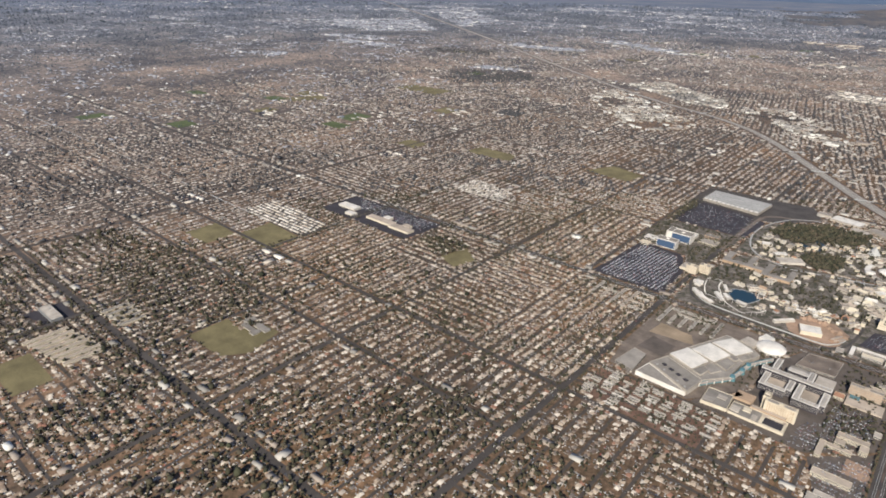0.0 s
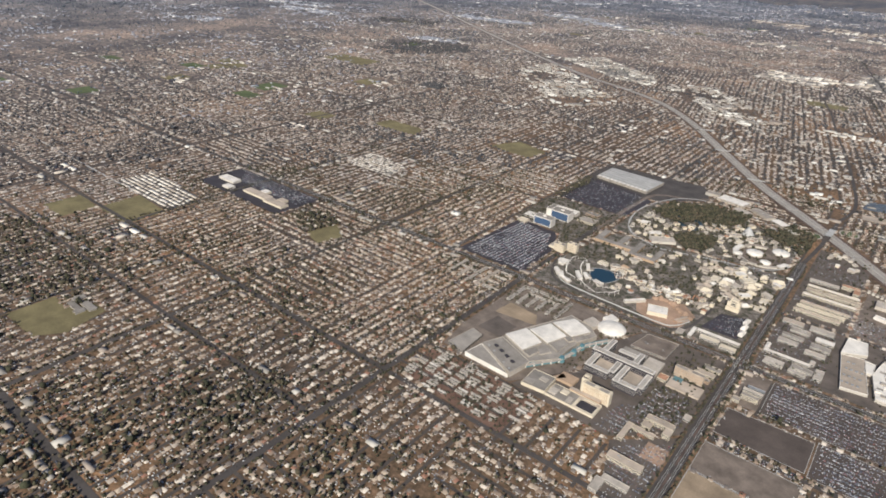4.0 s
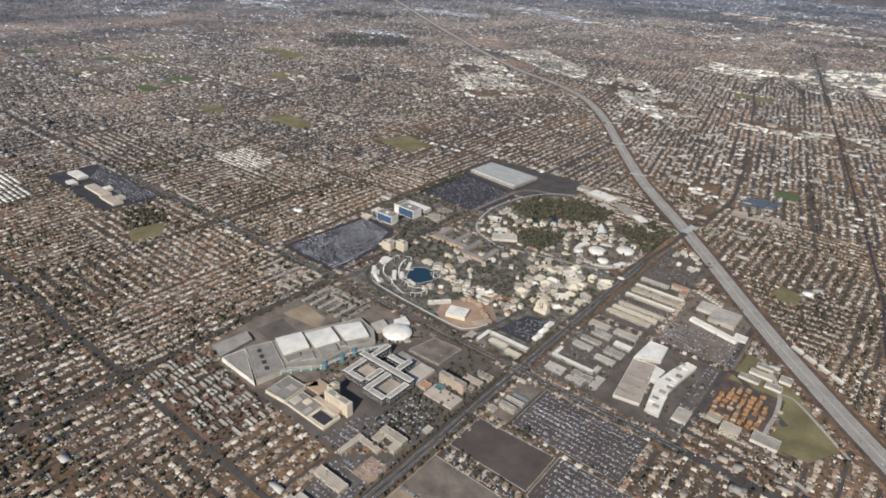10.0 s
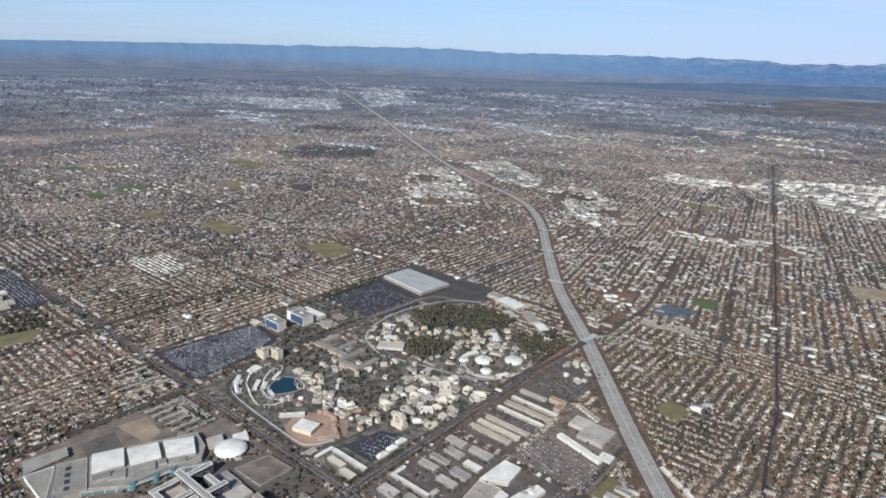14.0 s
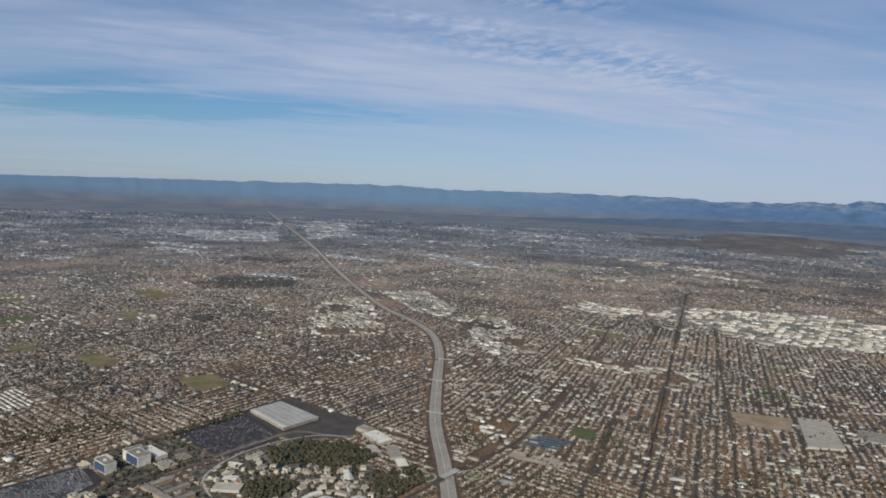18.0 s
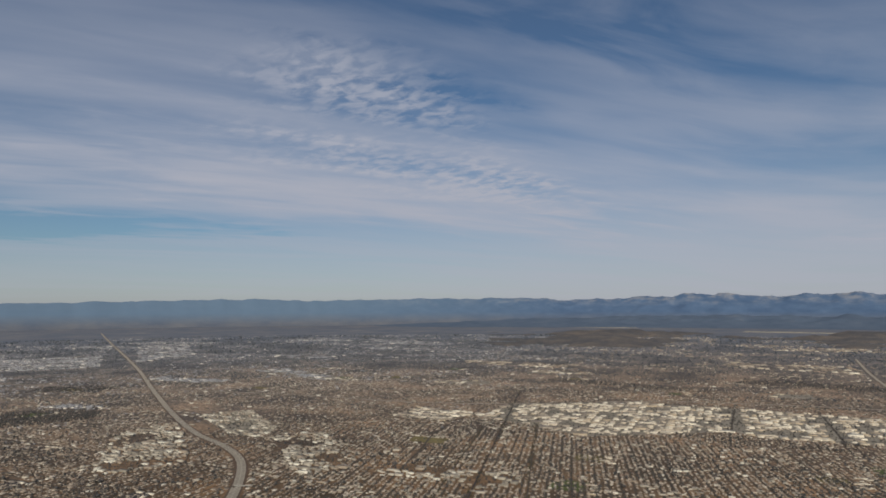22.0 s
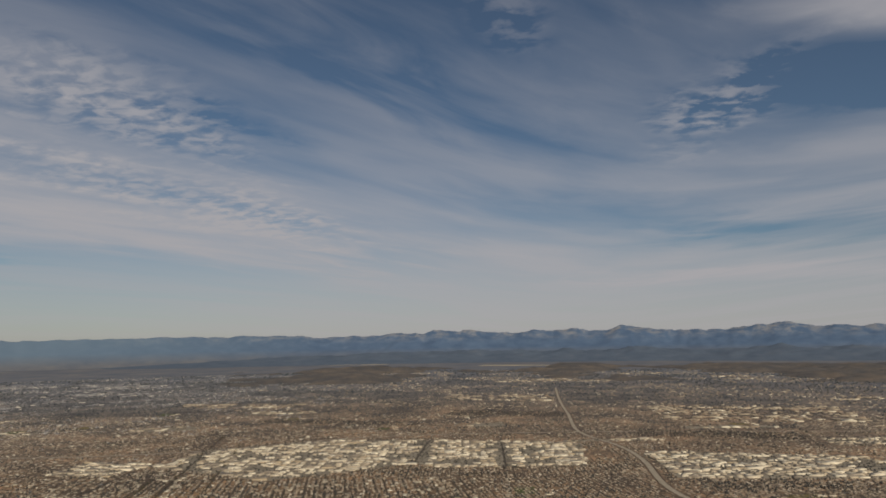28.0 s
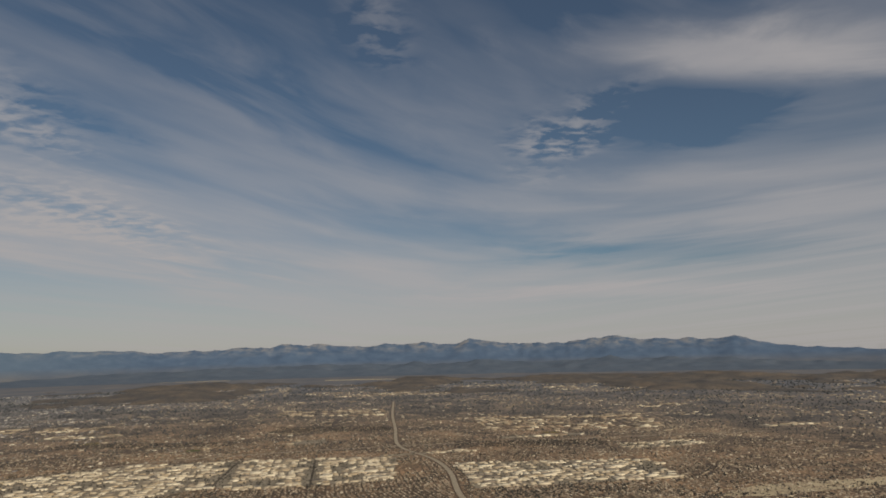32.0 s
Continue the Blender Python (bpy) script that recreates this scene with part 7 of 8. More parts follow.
for poly, hh, mt in (([(34.4, 262), (35, 274.4), (41, 274.6), (42, 266)], 1.1, M_WHITE), ([(37.4, 240.6), (34.6, 261.6), (41.6, 263), (45, 242)], 0.9, M_TANROOF), ([(47, 241), (44.6, 255), (46.4, 264.6), (48.6, 271.4), (51.8, 270.6), (50.4, 262), (49.4, 253), (51.2, 241)], 1.0, M_WHITE), ([(42.2, 255), (41.8, 262.6), (44.8, 262), (44.8, 255)], 0.9, M_WHITE)):
    q = ccw(poly)
    part("wall", prism(q, -0.05, hh), M_PLASTER, sc)
    part("roof", prism(inset(q, 0.1), hh - 0.02, hh + 0.04), mt, sc)
    part("parapet", parapet(q, hh - 0.01, hh + 0.2, 0.12), M_WHITE, sc)
for k in range(14):
    part("roof_unit", box(37 + (k % 4) * 1.5, 244 + (k // 4) * 4.4, 0.9, 37.8 + (k % 4) * 1.5, 244.7 + (k // 4) * 4.4, 1.25), M_STEEL, sc)
for k in range(16):
    x, y = 48.4 + 1.1 * math.sin(k * 1.9) - 0.06 * abs(k - 8), 242.4 + 1.8 * k
    part("shop_roof", box(x - 0.9, y - 0.7, 0.9, x + 0.9, y + 0.7, 1.1 + 0.2 * (k % 3)), (M_WHITE, M_PALE, M_WHITE, M_GREYROOF)[k % 4], sc, "stepped shop roof")
for k in range(9):
    x, y = 43.6 + 0.8 * math.sin(k * 2.3), 243 + 2.2 * k
    part("kiosk", box(x - 0.45, y - 0.45, -0.05, x + 0.45, y + 0.45, 0.5), M_TANROOF, sc, "small tan kiosk")
bar("shop", 54, 243, 58, 249, 0.8, M_PLASTER, M_PALE, "pale shop with roof machines", "shop", units=4)
bar("big_store", 39.4, 306.8, 46.2, 312.8, 1.3, M_PALE, M_PALE, "large pale store with a flat roof", "store", units=3)
bar("big_store", 45, 302, 54.2, 312, 1.4, M_PALE, M_PALE, "large pale store with a broad flat roof", "store", units=6)
building("big_store", [(40, 297.8), (57, 293.6), (57.4, 295.6), (40.6, 299.8)], 1.1, M_WHITE, M_WHITE, "long white store with a narrow roof", "store", units=4)
bar("shop", 55.4, 296.4, 59.6, 300, 0.8, M_PLASTER, M_WHITE, "white shop beside the freeway", "shop", units=2)
for k in range(7):
    bar("shop", 35.4 + k * 1.6, 319.4 - 0.7 * k, 36.5 + k * 1.6, 321.4 - 0.7 * k, 0.6, M_PLASTER, M_PALE, "small pale gabled unit in a row", "shop", group="row of small units")
for ix in range(7):
    for iy in range(8):
        x, y = 61.6 + ix * 2.0 + rnd.uniform(-0.3, 0.3), 254.4 + iy * 2.3 + rnd.uniform(-0.3, 0.3)
        if rnd.random() < 0.88 and inside([(61, 253), (75.6, 253.6), (73, 272.6), (62, 270)], np.array([x]), np.array([y]))[0]:
            show_building(x, y, rnd.uniform(1.0, 1.8), rnd.uniform(0.8, 1.3), rnd.uniform(0.35, 0.9), rnd.choice([0, 90, 20, -15]), M_SITE, M_SITE if rnd.random() < 0.75 else M_TANROOF, "orange-brown timber frame of a building going up", rnd.random() < 0.6, "unfinished building", "unfinished buildings on the site")
solo("ramp", ribbon(smooth_line([(62, 297), (67.5, 289.5), (72.6, 282), (75.6, 274.5), (76.6, 265), (76.4, 254), (80, 246), (90, 240)], 2), 1.2, 0.09), M_CONCRETE, "pale concrete freeway ramp curving past the site", "ramp")
solo("ramp", ribbon(smooth_line([(75.4, 276), (78.6, 276.4), (83.4, 272.6), (90, 266), (99, 257)], 2), 0.9, 0.095), M_CONCRETE, "narrow pale ramp joining the freeway", "ramp")
for k, (x0, y0, x1, y1) in enumerate(((63, 276, 69, 278.4), (65, 280.6, 72, 283), (70.6, 276.4, 75.4, 279), (73.4, 282, 77, 285.4), (66, 285.6, 71, 287.4))):
    bar("warehouse", x0, y0, x1, y1, 0.8, M_PLASTER, M_PALE if k % 2 else M_GREYROOF, "pale flat-roofed warehouse beside the freeway", "warehouse", units=2, seed=k)
bar("office_block", 66, 246.4, 71, 250.6, 1.8, M_CREAM, M_TANROOF, "cream five-storey office block by the site", "office", bands=5)
bar("office_block", 61.4, 250, 65.4, 252.8, 1.0, M_CREAM, M_TANROOF, "low cream office block by the site", "office", bands=2)
bar("warehouse", 73.6, 249, 80.6, 253.6, 0.9, M_PLASTER, M_PALE, "pale warehouse beside the building site", "warehouse", units=3)
for k in range(4):
    building("apartment_block", [(72 + 4.4 * k, 305 - 2.9 * k), (75.6 + 4.4 * k, 302.6 - 2.9 * k), (76.4 + 4.4 * k, 303.8 - 2.9 * k), (72.8 + 4.4 * k, 306.2 - 2.9 * k)], 0.7, M_PLASTER, M_WHITE, "white-roofed apartment block along the freeway", "apartment block", group="blocks along the freeway")
building("big_store", [(121.5, 565), (136, 572), (147, 529), (131, 518.5)], 1.1, M_PALE, M_PALE, "vast pale store roof at the edge of the old town", "store", units=9)
building("big_store", [(150, 566), (168, 572), (172, 556), (154, 550)], 1.0, M_PALE, M_GREYROOF, "broad grey warehouse roof at the edge of the old town", "warehouse", units=6, seed=4)
# old town: school roofs with blue panels
bs = thing("solar_school", "school roofs covered with dark blue panels", "school")
for k in range(5):
    part("roof", prism(ccw([(20 + 0.4 * k, 426.5 + 3.1 * k), (36.6 + 0.4 * k, 430 + 3.1 * k), (36.2 + 0.4 * k, 432 + 3.1 * k), (19.6 + 0.4 * k, 428.5 + 3.1 * k)]), -0.05, 0.6), M_SOLAR, bs, "dark blue panel roof")
building("apartment_block", [(22, 408), (46, 411.5), (45, 420), (21, 416)], 0.4, M_LOT_GREY, M_TANROOF, "wide low tan roofs of an old town block", "apartment block")
# ---- west: shopping centre, warehouse, apartments ----
mall = thing("west_mall", "tan flat-roofed shopping mall in a dark car park", "shopping mall")
for x0, y0, x1, y1, hh, mt in ((-231, 209.6, -213, 214.4, 1.1, M_TANROOF), (-213, 208.4, -199, 213.2, 1.1, M_TANROOF), (-223, 214.4, -218.6, 218, 1.2, M_WHITE), (-208, 213.2, -203.4, 216.6, 1.2, M_TANROOF)):
    part("wall", box(x0, y0, -0.05, x1, y1, hh), M_CREAM, mall)
    part("roof", box(x0 + 0.1, y0 + 0.1, hh - 0.02, x1 - 0.1, y1 - 0.1, hh + 0.04), mt, mall)
bar("big_store", -256, 212, -243, 217, 1.1, M_PLASTER, M_WHITE, "long white-roofed store in a dark car park", "store", units=5)
bar("big_store", -244, 206, -237.6, 209.6, 1.0, M_PLASTER, M_WHITE, "white-roofed store in a dark car park", "store", units=3)
bar("warehouse", -250, 57.4, -236.6, 61.6, 1.2, M_STEEL, M_PALE, "long pale warehouse by the avenue", "warehouse", units=4)
for k in range(8):
    bar("apartment_block", -228.5 + 3.3 * k, 45 + 0.7 * k, -226.9 + 3.3 * k, 60 + 0.5 * k, 0.8, M_CREAM, M_TANROOF, "long tan-roofed apartment block", "apartment block", group="apartment rows by the avenue")
for k in range(5):
    bar("apartment_block", -231 + 3.5 * k, 72.5, -229.2 + 3.5 * k, 83, 0.7, M_CREAM, M_GREYROOF, "long grey-roofed apartment block", "apartment block", group="apartment rows north of the avenue")
sch = thing("school", "low grey school buildings beside a dry field", "school")
for x0, y0, x1, y1 in ((-184, 103.5, -177, 105.5), (-180, 106.5, -173, 109), (-177, 102.6, -174.6, 106), (-186, 106, -183, 110)):
    part("wall", box(x0, y0, -0.05, x1, y1, 0.5), M_PLASTER, sch)
    part("roof", box(x0 - 0.1, y0 - 0.1, 0.48, x1 + 0.1, y1 + 0.1, 0.56), M_GREYROOF, sch)

# ---- apartment rows south of the halls ----
for ix in range(9):
    for iy in range(13):
        x, y = -69.2 + ix * 4.6 + rnd.uniform(-0.3, 0.3), 154.6 + iy * 1.36 + 0.9 * (ix % 2) + rnd.uniform(-0.15, 0.15)
        if not inside(MOBILE, np.array([x]), np.array([y]))[0] or rnd.random() < 0.24:
            continue
        roof = rnd.choice([M_WHITE, M_PALE, M_PALE, M_PALE, M_TANROOF, M_GREYROOF])
        if rnd.random() < 0.8:
            bar("apartment_block", x - rnd.uniform(1.3, 2.0), y - 0.36, x + rnd.uniform(1.3, 2.0), y + 0.36, 0.5, M_PLASTER, roof, "narrow cream-roofed apartment block among bare trees", "apartment block", group="apartment rows south of the halls", rim=0.06, bands=1)
        else:
            bar("apartment_block", x - 0.4, y - 0.6, x + 0.4, y + 0.6, 0.5, M_PLASTER, roof, "narrow cream-roofed apartment block among bare trees", "apartment block", group="apartment rows south of the halls", rim=0.06, bands=1)
solo("lawn", prism(ccw(MOBILE), -0.05, 0.012), M_REDLANE, "brown earth and lanes between apartment blocks", "ground")

# ---- overpasses ----


def overpass(cx, cy, length, width, yaw, label):
    b = thing("overpass", label, "bridge", "overpasses", at=(cx, cy, 0), yaw=yaw)
    part("deck", box(-length / 2, -width / 2, 0.75, length / 2, width / 2, 0.9), M_KERB, b)
    for s_ in (-1, 1):
        part("rail", box(-length / 2, s_ * width / 2 - 0.05, 0.9, length / 2, s_ * width / 2 + 0.05, 1.02), M_KERB, b)
        bm = prism([(s_ * length / 2, -width / 2), (s_ * (length / 2 + 6), -width / 2), (s_ * (length / 2 + 6), width / 2), (s_ * length / 2, width / 2)], -0.1, 0.02)
        for v in bm.verts:
            if abs(v.co.x) < length / 2 + 0.1 and v.co.z > 0:
                v.co.z = 0.88
        part("ramp", bm, M_STREET, b)
    for x in (-length / 4, 0, length / 4):
        part("pier", box(x - 0.12, -width / 2.4, -0.05, x + 0.12, width / 2.4, 0.76), M_KERB, b)


overpass(12.7, 375, 11, 2.8, 87, "concrete boulevard bridge over the freeway")
overpass(-95, 523, 11, 1.6, 28, "concrete bridge over the freeway bend")
overpass(-70, 478, 10, 1.6, 20, "concrete bridge over the freeway")
overpass(-198, 614, 11, 1.6, 60, "concrete bridge over the freeway")
overpass(-36, 430, 10, 1.5, 15, "concrete bridge over the freeway")
for cx, cy, rr in ((6, 367, 4.2), (20, 382, 4.2)):
    solo("ramp_loop", ribbon([(cx + rr * math.cos(math.tau * k / 24), cy + rr * math.sin(math.tau * k / 24)) for k in range(24)], 0.9, 0.11, closed=True), M_CONCRETE, "pale looping freeway ramp", "ramp")
    solo("ramp_lawn", prism([(cx + (rr - 0.5) * math.cos(math.tau * k / 24), cy + (rr - 0.5) * math.sin(math.tau * k / 24)) for k in range(24)], -0.05, 0.08), M_GRASS, "green planting inside a ramp loop", "lawn")

# ---- parked cars ----
car_v = [(x * 0.46, y * 0.19, z) for z in (0.03, 0.085) for x, y in ((-0.5, -0.5), (0.5, -0.5), (0.5, 0.5), (-0.5, 0.5))]
car_v += [(x * 0.46, y * 0.16, z) for z, w_ in ((0.085, 0), (0.145, 1)) for x, y in (((-0.36, -0.5), (0.26, -0.5), (0.26, 0.5), (-0.36, 0.5)) if not w_ else ((-0.26, -0.45), (0.12, -0.45), (0.12, 0.45), (-0.26, 0.45)))]
car_f = [(0, 1, 5, 4), (1, 2, 6, 5), (2, 3, 7, 6), (3, 0, 4, 7), (4, 5, 6, 7), (8, 9, 13, 12), (9, 10, 14, 13), (10, 11, 15, 14), (11, 8, 12, 15), (12, 13, 14, 15)]


def parked(poly, fill, yaw, label, row=1.75, z_=0.05):
    """Rows of cars on a car park."""
    c, s_ = math.cos(radians(yaw)), math.sin(radians(yaw))
    xs = [p[0] * c + p[1] * s_ for p in poly]
    ys = [-p[0] * s_ + p[1] * c for p in poly]
    u, v = np.meshgrid(np.arange(min(xs), max(xs), 0.28), np.arange(min(ys), max(ys), row))
    u, v = np.concatenate([u.ravel(), u.ravel()]), np.concatenate([v.ravel(), v.ravel() + 0.52])
    x, y = u * c - v * s_, u * s_ + v * c
    patch = np.array([noise.noise(Vector((a * 0.12, b * 0.12, 4.0))) for a, b in zip(x, y)])
    k = inside(poly, x, y) & (rng.random(len(x)) < fill * np.clip(0.95 + 0.9 * patch, 0.2, 1.2))
    n = int(k.sum())
    o = np.ones(n)
    swarm("parked_cars", car_v, car_f, [0] * 10, x[k], y[k], o * z_, np.full(n, radians(yaw + 90)) + rng.normal(0, 0.03, n), o, o, o * rng.uniform(0.9, 1.35, n), [M_CARS], label, "parked cars")


parked([(-108, 238), (-79.5, 237.5), (-81, 261), (-88, 277), (-106, 280)], 0.66, 86, "dense rows of parked cars in many colours")
parked([(-108, 325), (-74, 325), (-72, 350), (-78, 355), (-108, 360)], 0.14, 0, "scattered rows of parked cars")
parked([(22, 212.4), (52, 212.4), (52, 229.5), (22, 229.5)], 0.6, 0, "dense parked cars on a dark car park")
parked([(38.4, 194), (61, 194), (61, 208.6), (38.4, 208.6)], 0.62, 0, "parked cars on a grey car park")
parked([(35.5, 280), (60, 280), (59, 292), (36, 296)], 0.34, -12, "parked cars between the stores")
parked([(-14, 174), (-8, 174), (5, 188), (3, 203), (-7, 203), (-8, 190), (-12.4, 186)], 0.5, 0, "parked cars around the hotels")
parked([(-7, 247.4), (3.4, 248), (4, 263), (-4, 260)], 0.4, 15, "parked cars on the service yard", z_=0.08)
parked([(-244, 217.6), (-197, 217.6), (-197, 229), (-256, 229)], 0.34, 0, "parked cars of the shopping mall")
parked([(-26, 304), (4, 303), (4, 311), (-20, 310)], 0.22, 10, "cars and coaches on the forecourt")
parked([(13.4, 237.6), (32, 237.6), (32, 275), (13.4, 275)], 0.2, 0, "scattered cars between roadside inns")
parked([(13.4, 293), (34, 293), (34, 297.6), (13.4, 297.6)], 0.3, 0, "parked cars between the inns")
parked([(14, 320), (33, 324), (33, 333), (14, 345)], 0.16, 0, "parked cars behind the inns")
parked([(-1, 151), (6.4, 151), (6.4, 181), (-6, 170)], 0.4, 0, "cars behind the roadside inns")
parked([(-21, 218), (-11, 218.4), (-11, 227), (-20, 227)], 0.02, 0, "a few cars on the parking deck", z_=0.83)

# traffic on the avenues and the freeway
tx, ty, tr = [], [], []
for line, offs, gap in ((FREEWAY, (-2.4, -1.9, -1.4, -0.9, 0.9, 1.4, 1.9, 2.4), 5.5), (CROSS_FREEWAY, (-1.6, -1.0, 1.0, 1.6), 8), (EAST_FREEWAY, (-1.6, -1.0, 1.0, 1.6), 8), ([(HARBOR_X, 0), (HARBOR_X, 326)], (-1.1, -0.6, 0.6, 1.1), 4.5), ([(-300, KATELLA_Y), (180, KATELLA_Y)], (-1.1, -0.6, 0.6, 1.1), 5), ([(-300, 69), (-20, 69)], (-0.9, 0.9), 8), ([(WEST_X, 20), (WEST_X, 300)], (-0.8, 0.8), 7)):
    for (ax, ay), (bx_, by_) in zip(line[:-1], line[1:]):
        L = math.hypot(bx_ - ax, by_ - ay)
        if L < 0.5 or math.hypot(ax - 100, ay - 200) > 1100:
            continue
        for o in offs:
            for _ in range(rng.poisson(L / gap * 0.5)):
                t = rng.random()
                tx.append(ax + (bx_ - ax) * t - (by_ - ay) / L * o), ty.append(ay + (by_ - ay) * t + (bx_ - ax) / L * o)
                tr.append(math.atan2(by_ - ay, bx_ - ax))
tx, ty, tr = map(np.array, (tx, ty, tr))
o = np.ones(len(tx))
swarm("traffic", car_v, car_f, [0] * 10, tx, ty, o * 0.16, tr, o, o, o, [M_CARS], "cars and vans on the roads", "traffic")

# ---- planting in the resort and along the avenues ----


def grove(poly, count, lo, hi, label, avoid=()):
    xs, ys = [p[0] for p in poly], [p[1] for p in poly]
    x, y = rng.uniform(min(xs), max(xs), count), rng.uniform(min(ys), max(ys), count)
    k = inside(poly, x, y)
    for a, b, c in avoid:
        k &= np.hypot(x - a, y - b) > c
    crowns("trees", x[k], y[k], rng.uniform(lo, hi, int(k.sum())), label)


grove([(-64, 341), (-60, 358), (-43, 369), (-22, 368), (-23.6, 355), (-33.6, 340), (-40, 346), (-46, 336), (-52, 334)], 1900, 0.8, 1.9, "dense dark green jungle planting of the park", [(-54, 349, 2.4), (-49, 341, 2.2)])
grove([(-44, 315), (-38, 327), (-27.5, 329), (-25.8, 313.5), (-34.5, 307)], 620, 0.8, 1.8, "dense dark green park trees")
grove([(-15, 356), (-3, 360), (3, 350), (0, 341)], 300, 0.8, 1.7, "dark trees beside the boulevard ramp")
grove(P2, 1050, 0.5, 1.3, "trees between the park buildings")
grove(P1, 850, 0.5, 1.2, "trees between the park buildings", [(LAKE[0], LAKE[1], 8.5)])
grove([(0, 345), (8, 335), (9, 362), (-4, 372), (-8, 358)], 420, 0.9, 1.9, "dark tree belt by the freeway ramp")
grove([(-112, 284), (-86, 283), (-77.5, 265), (-74, 320), (-112, 322)], 520, 0.5, 1.3, "trees round the resort hotels")
grove([(-112, 322), (-108, 322), (-106, 364), (-112, 364)], 160, 0.7, 1.5, "tree belt beside the car park")
parked([(13, 189.6), (36, 189.6), (36, 192.8), (13, 192.8)], 0.5, 0, "cars along the street between the lots", z_=0.06)
parked([(54, 238), (58, 238), (58, 274), (53, 274)], 0.3, 90, "cars beside the shopping centre")
grove([(-9, 172), (6.5, 186), (6.5, 230), (-8, 230), (-8, 190)], 340, 0.4, 1.1, "trees round the hotels")
grove([(-40, 187), (-30, 192), (-29.5, 203), (-34, 205)], 90, 0.4, 1.0, "trees before the glass front")
grove([(-29, 214), (-22, 229), (-34, 230)], 80, 0.4, 1.0, "trees round the arena")
grove(MOBILE, 620, 0.3, 0.9, "bare and dusty trees between apartment blocks")
grove([(-190, 208), (-170, 199), (-166, 216), (-180, 222)], 240, 0.7, 1.7, "dark trees of a small park")
grove([(13, 236), (33, 236), (33, 352), (13, 352)], 420, 0.35, 0.9, "trees between the inns")
grove([(34, 238), (60, 238), (60, 320), (36, 322)], 160, 0.35, 0.9, "trees in the car parks")
grove([(-73, 213), (-49, 213), (-49, 230), (-73, 230)], 170, 0.4, 1.0, "trees between the motels")
grove([(-104, 213), (-78, 213), (-78, 231), (-104, 231)], 150, 0.4, 1.0, "trees between the apartments")
ax_, ay_ = [], []
for x, y0, y1, off in ((HARBOR_X, 150, 326, 2.3), (WEST_X, 100, 300, 1.9), (-151, 20, 300, 1.6), (-236, 20, 320, 1.8)):
    n = int((y1 - y0) / 1.1)
    for s_ in (-1, 1):
        ax_.append(np.full(n, x + s_ * off) + rng.normal(0, 0.15, n)), ay_.append(rng.uniform(y0, y1, n))
for y, x0, x1, off in ((KATELLA_Y, -240, 60, 2.2), (70.6, -300, -60, 1.9), (152, -240, -70, 1.6), (123.4, -150, -80, 1.4), (313, -240, -116, 1.5)):
    n = int((x1 - x0) / 1.2)
    for s_ in (-1, 1):
        ay_.append(np.full(n, y + s_ * off) + rng.normal(0, 0.15, n)), ax_.append(rng.uniform(x0, x1, n))
ax_, ay_ = np.concatenate(ax_), np.concatenate(ay_)
crowns("street_trees", ax_, ay_, rng.uniform(0.35, 0.95, len(ax_)), "street trees along the avenues")
for y0, y1 in ((KATELLA_Y - 0.35, KATELLA_Y + 0.35),):
    for x0 in range(-74, 8, 12):
        solo("median", box(x0, y0, 0.0, x0 + 9.5, y1, 0.1), M_LANE, "planted median strip of the avenue", "median")
for y0 in range(160, 312, 14):
    solo("median", box(HARBOR_X - 0.3, y0, 0.0, HARBOR_X + 0.3, y0 + 10, 0.1), M_LANE, "planted median strip of the boulevard", "median")

# ---- more of the parks' edges and of the western suburb ----
solo("road", ribbon(smooth_line([(-74, 300), (-73.6, 262), (-71, 250), (-66, 242), (-56, 238.6), (-22, 236.8), (-14, 239), (-10.4, 246), (-8.6, 262)], 2), 1.1, 0.09), M_ASPHALT, "service road along the park edge", "road")
wall_line = smooth_line([(-71.8, 262), (-69.4, 250.6), (-64.6, 243.2), (-55.6, 240), (-22.4, 238.2), (-15.4, 240.2), (-12, 246.6)], 2)
wl = thing("park_wall", "pale boundary wall of the amusement park", "wall")
for (ax, ay), (bx_, by_) in zip(wall_line[:-1], wall_line[1:]):
    d = Vector((bx_ - ax, by_ - ay)).normalized()
    n_ = (-d.y * 0.06, d.x * 0.06)
    part("wall_panel", prism(ccw([(ax - n_[0], ay - n_[1]), (bx_ - n_[0], by_ - n_[1]), (bx_ + n_[0], by_ + n_[1]), (ax + n_[0], ay + n_[1])]), -0.05, 0.5), M_KERB, wl)
# curved pier buildings west of the lagoon
for k, (x, y, lx, ly, yw, lab) in enumerate(((-70.4, 256, 5, 1.6, 100, "white curved queue building"), (-67.6, 247.2, 5.5, 1.5, 128, "long white pier building"), (-61.5, 243, 5, 1.3, 152, "long white pier building"), (-59.4, 259, 5.6, 1.5, 118, "blue-white slide building on the pier"), (-56.4, 251.4, 4.4, 1.6, 130, "white pier arcade building"), (-50, 249.6, 4.2, 1.4, 165, "white pier arcade building"), (-47.6, 265.8, 5, 1.4, 10, "cream boardwalk building"), (-56, 266.6, 4.4, 1.4, -20, "cream boardwalk building"), (-41.4, 263, 4, 1.6, 70, "cream boardwalk building"))):
    show_building(x, y, lx, ly, 0.7 + 0.1 * (k % 3), yw, M_PLASTER, M_WHITE if k < 6 else M_CREAM, lab + " beside the lagoon", k % 2 == 0, "building", "buildings round the lagoon")


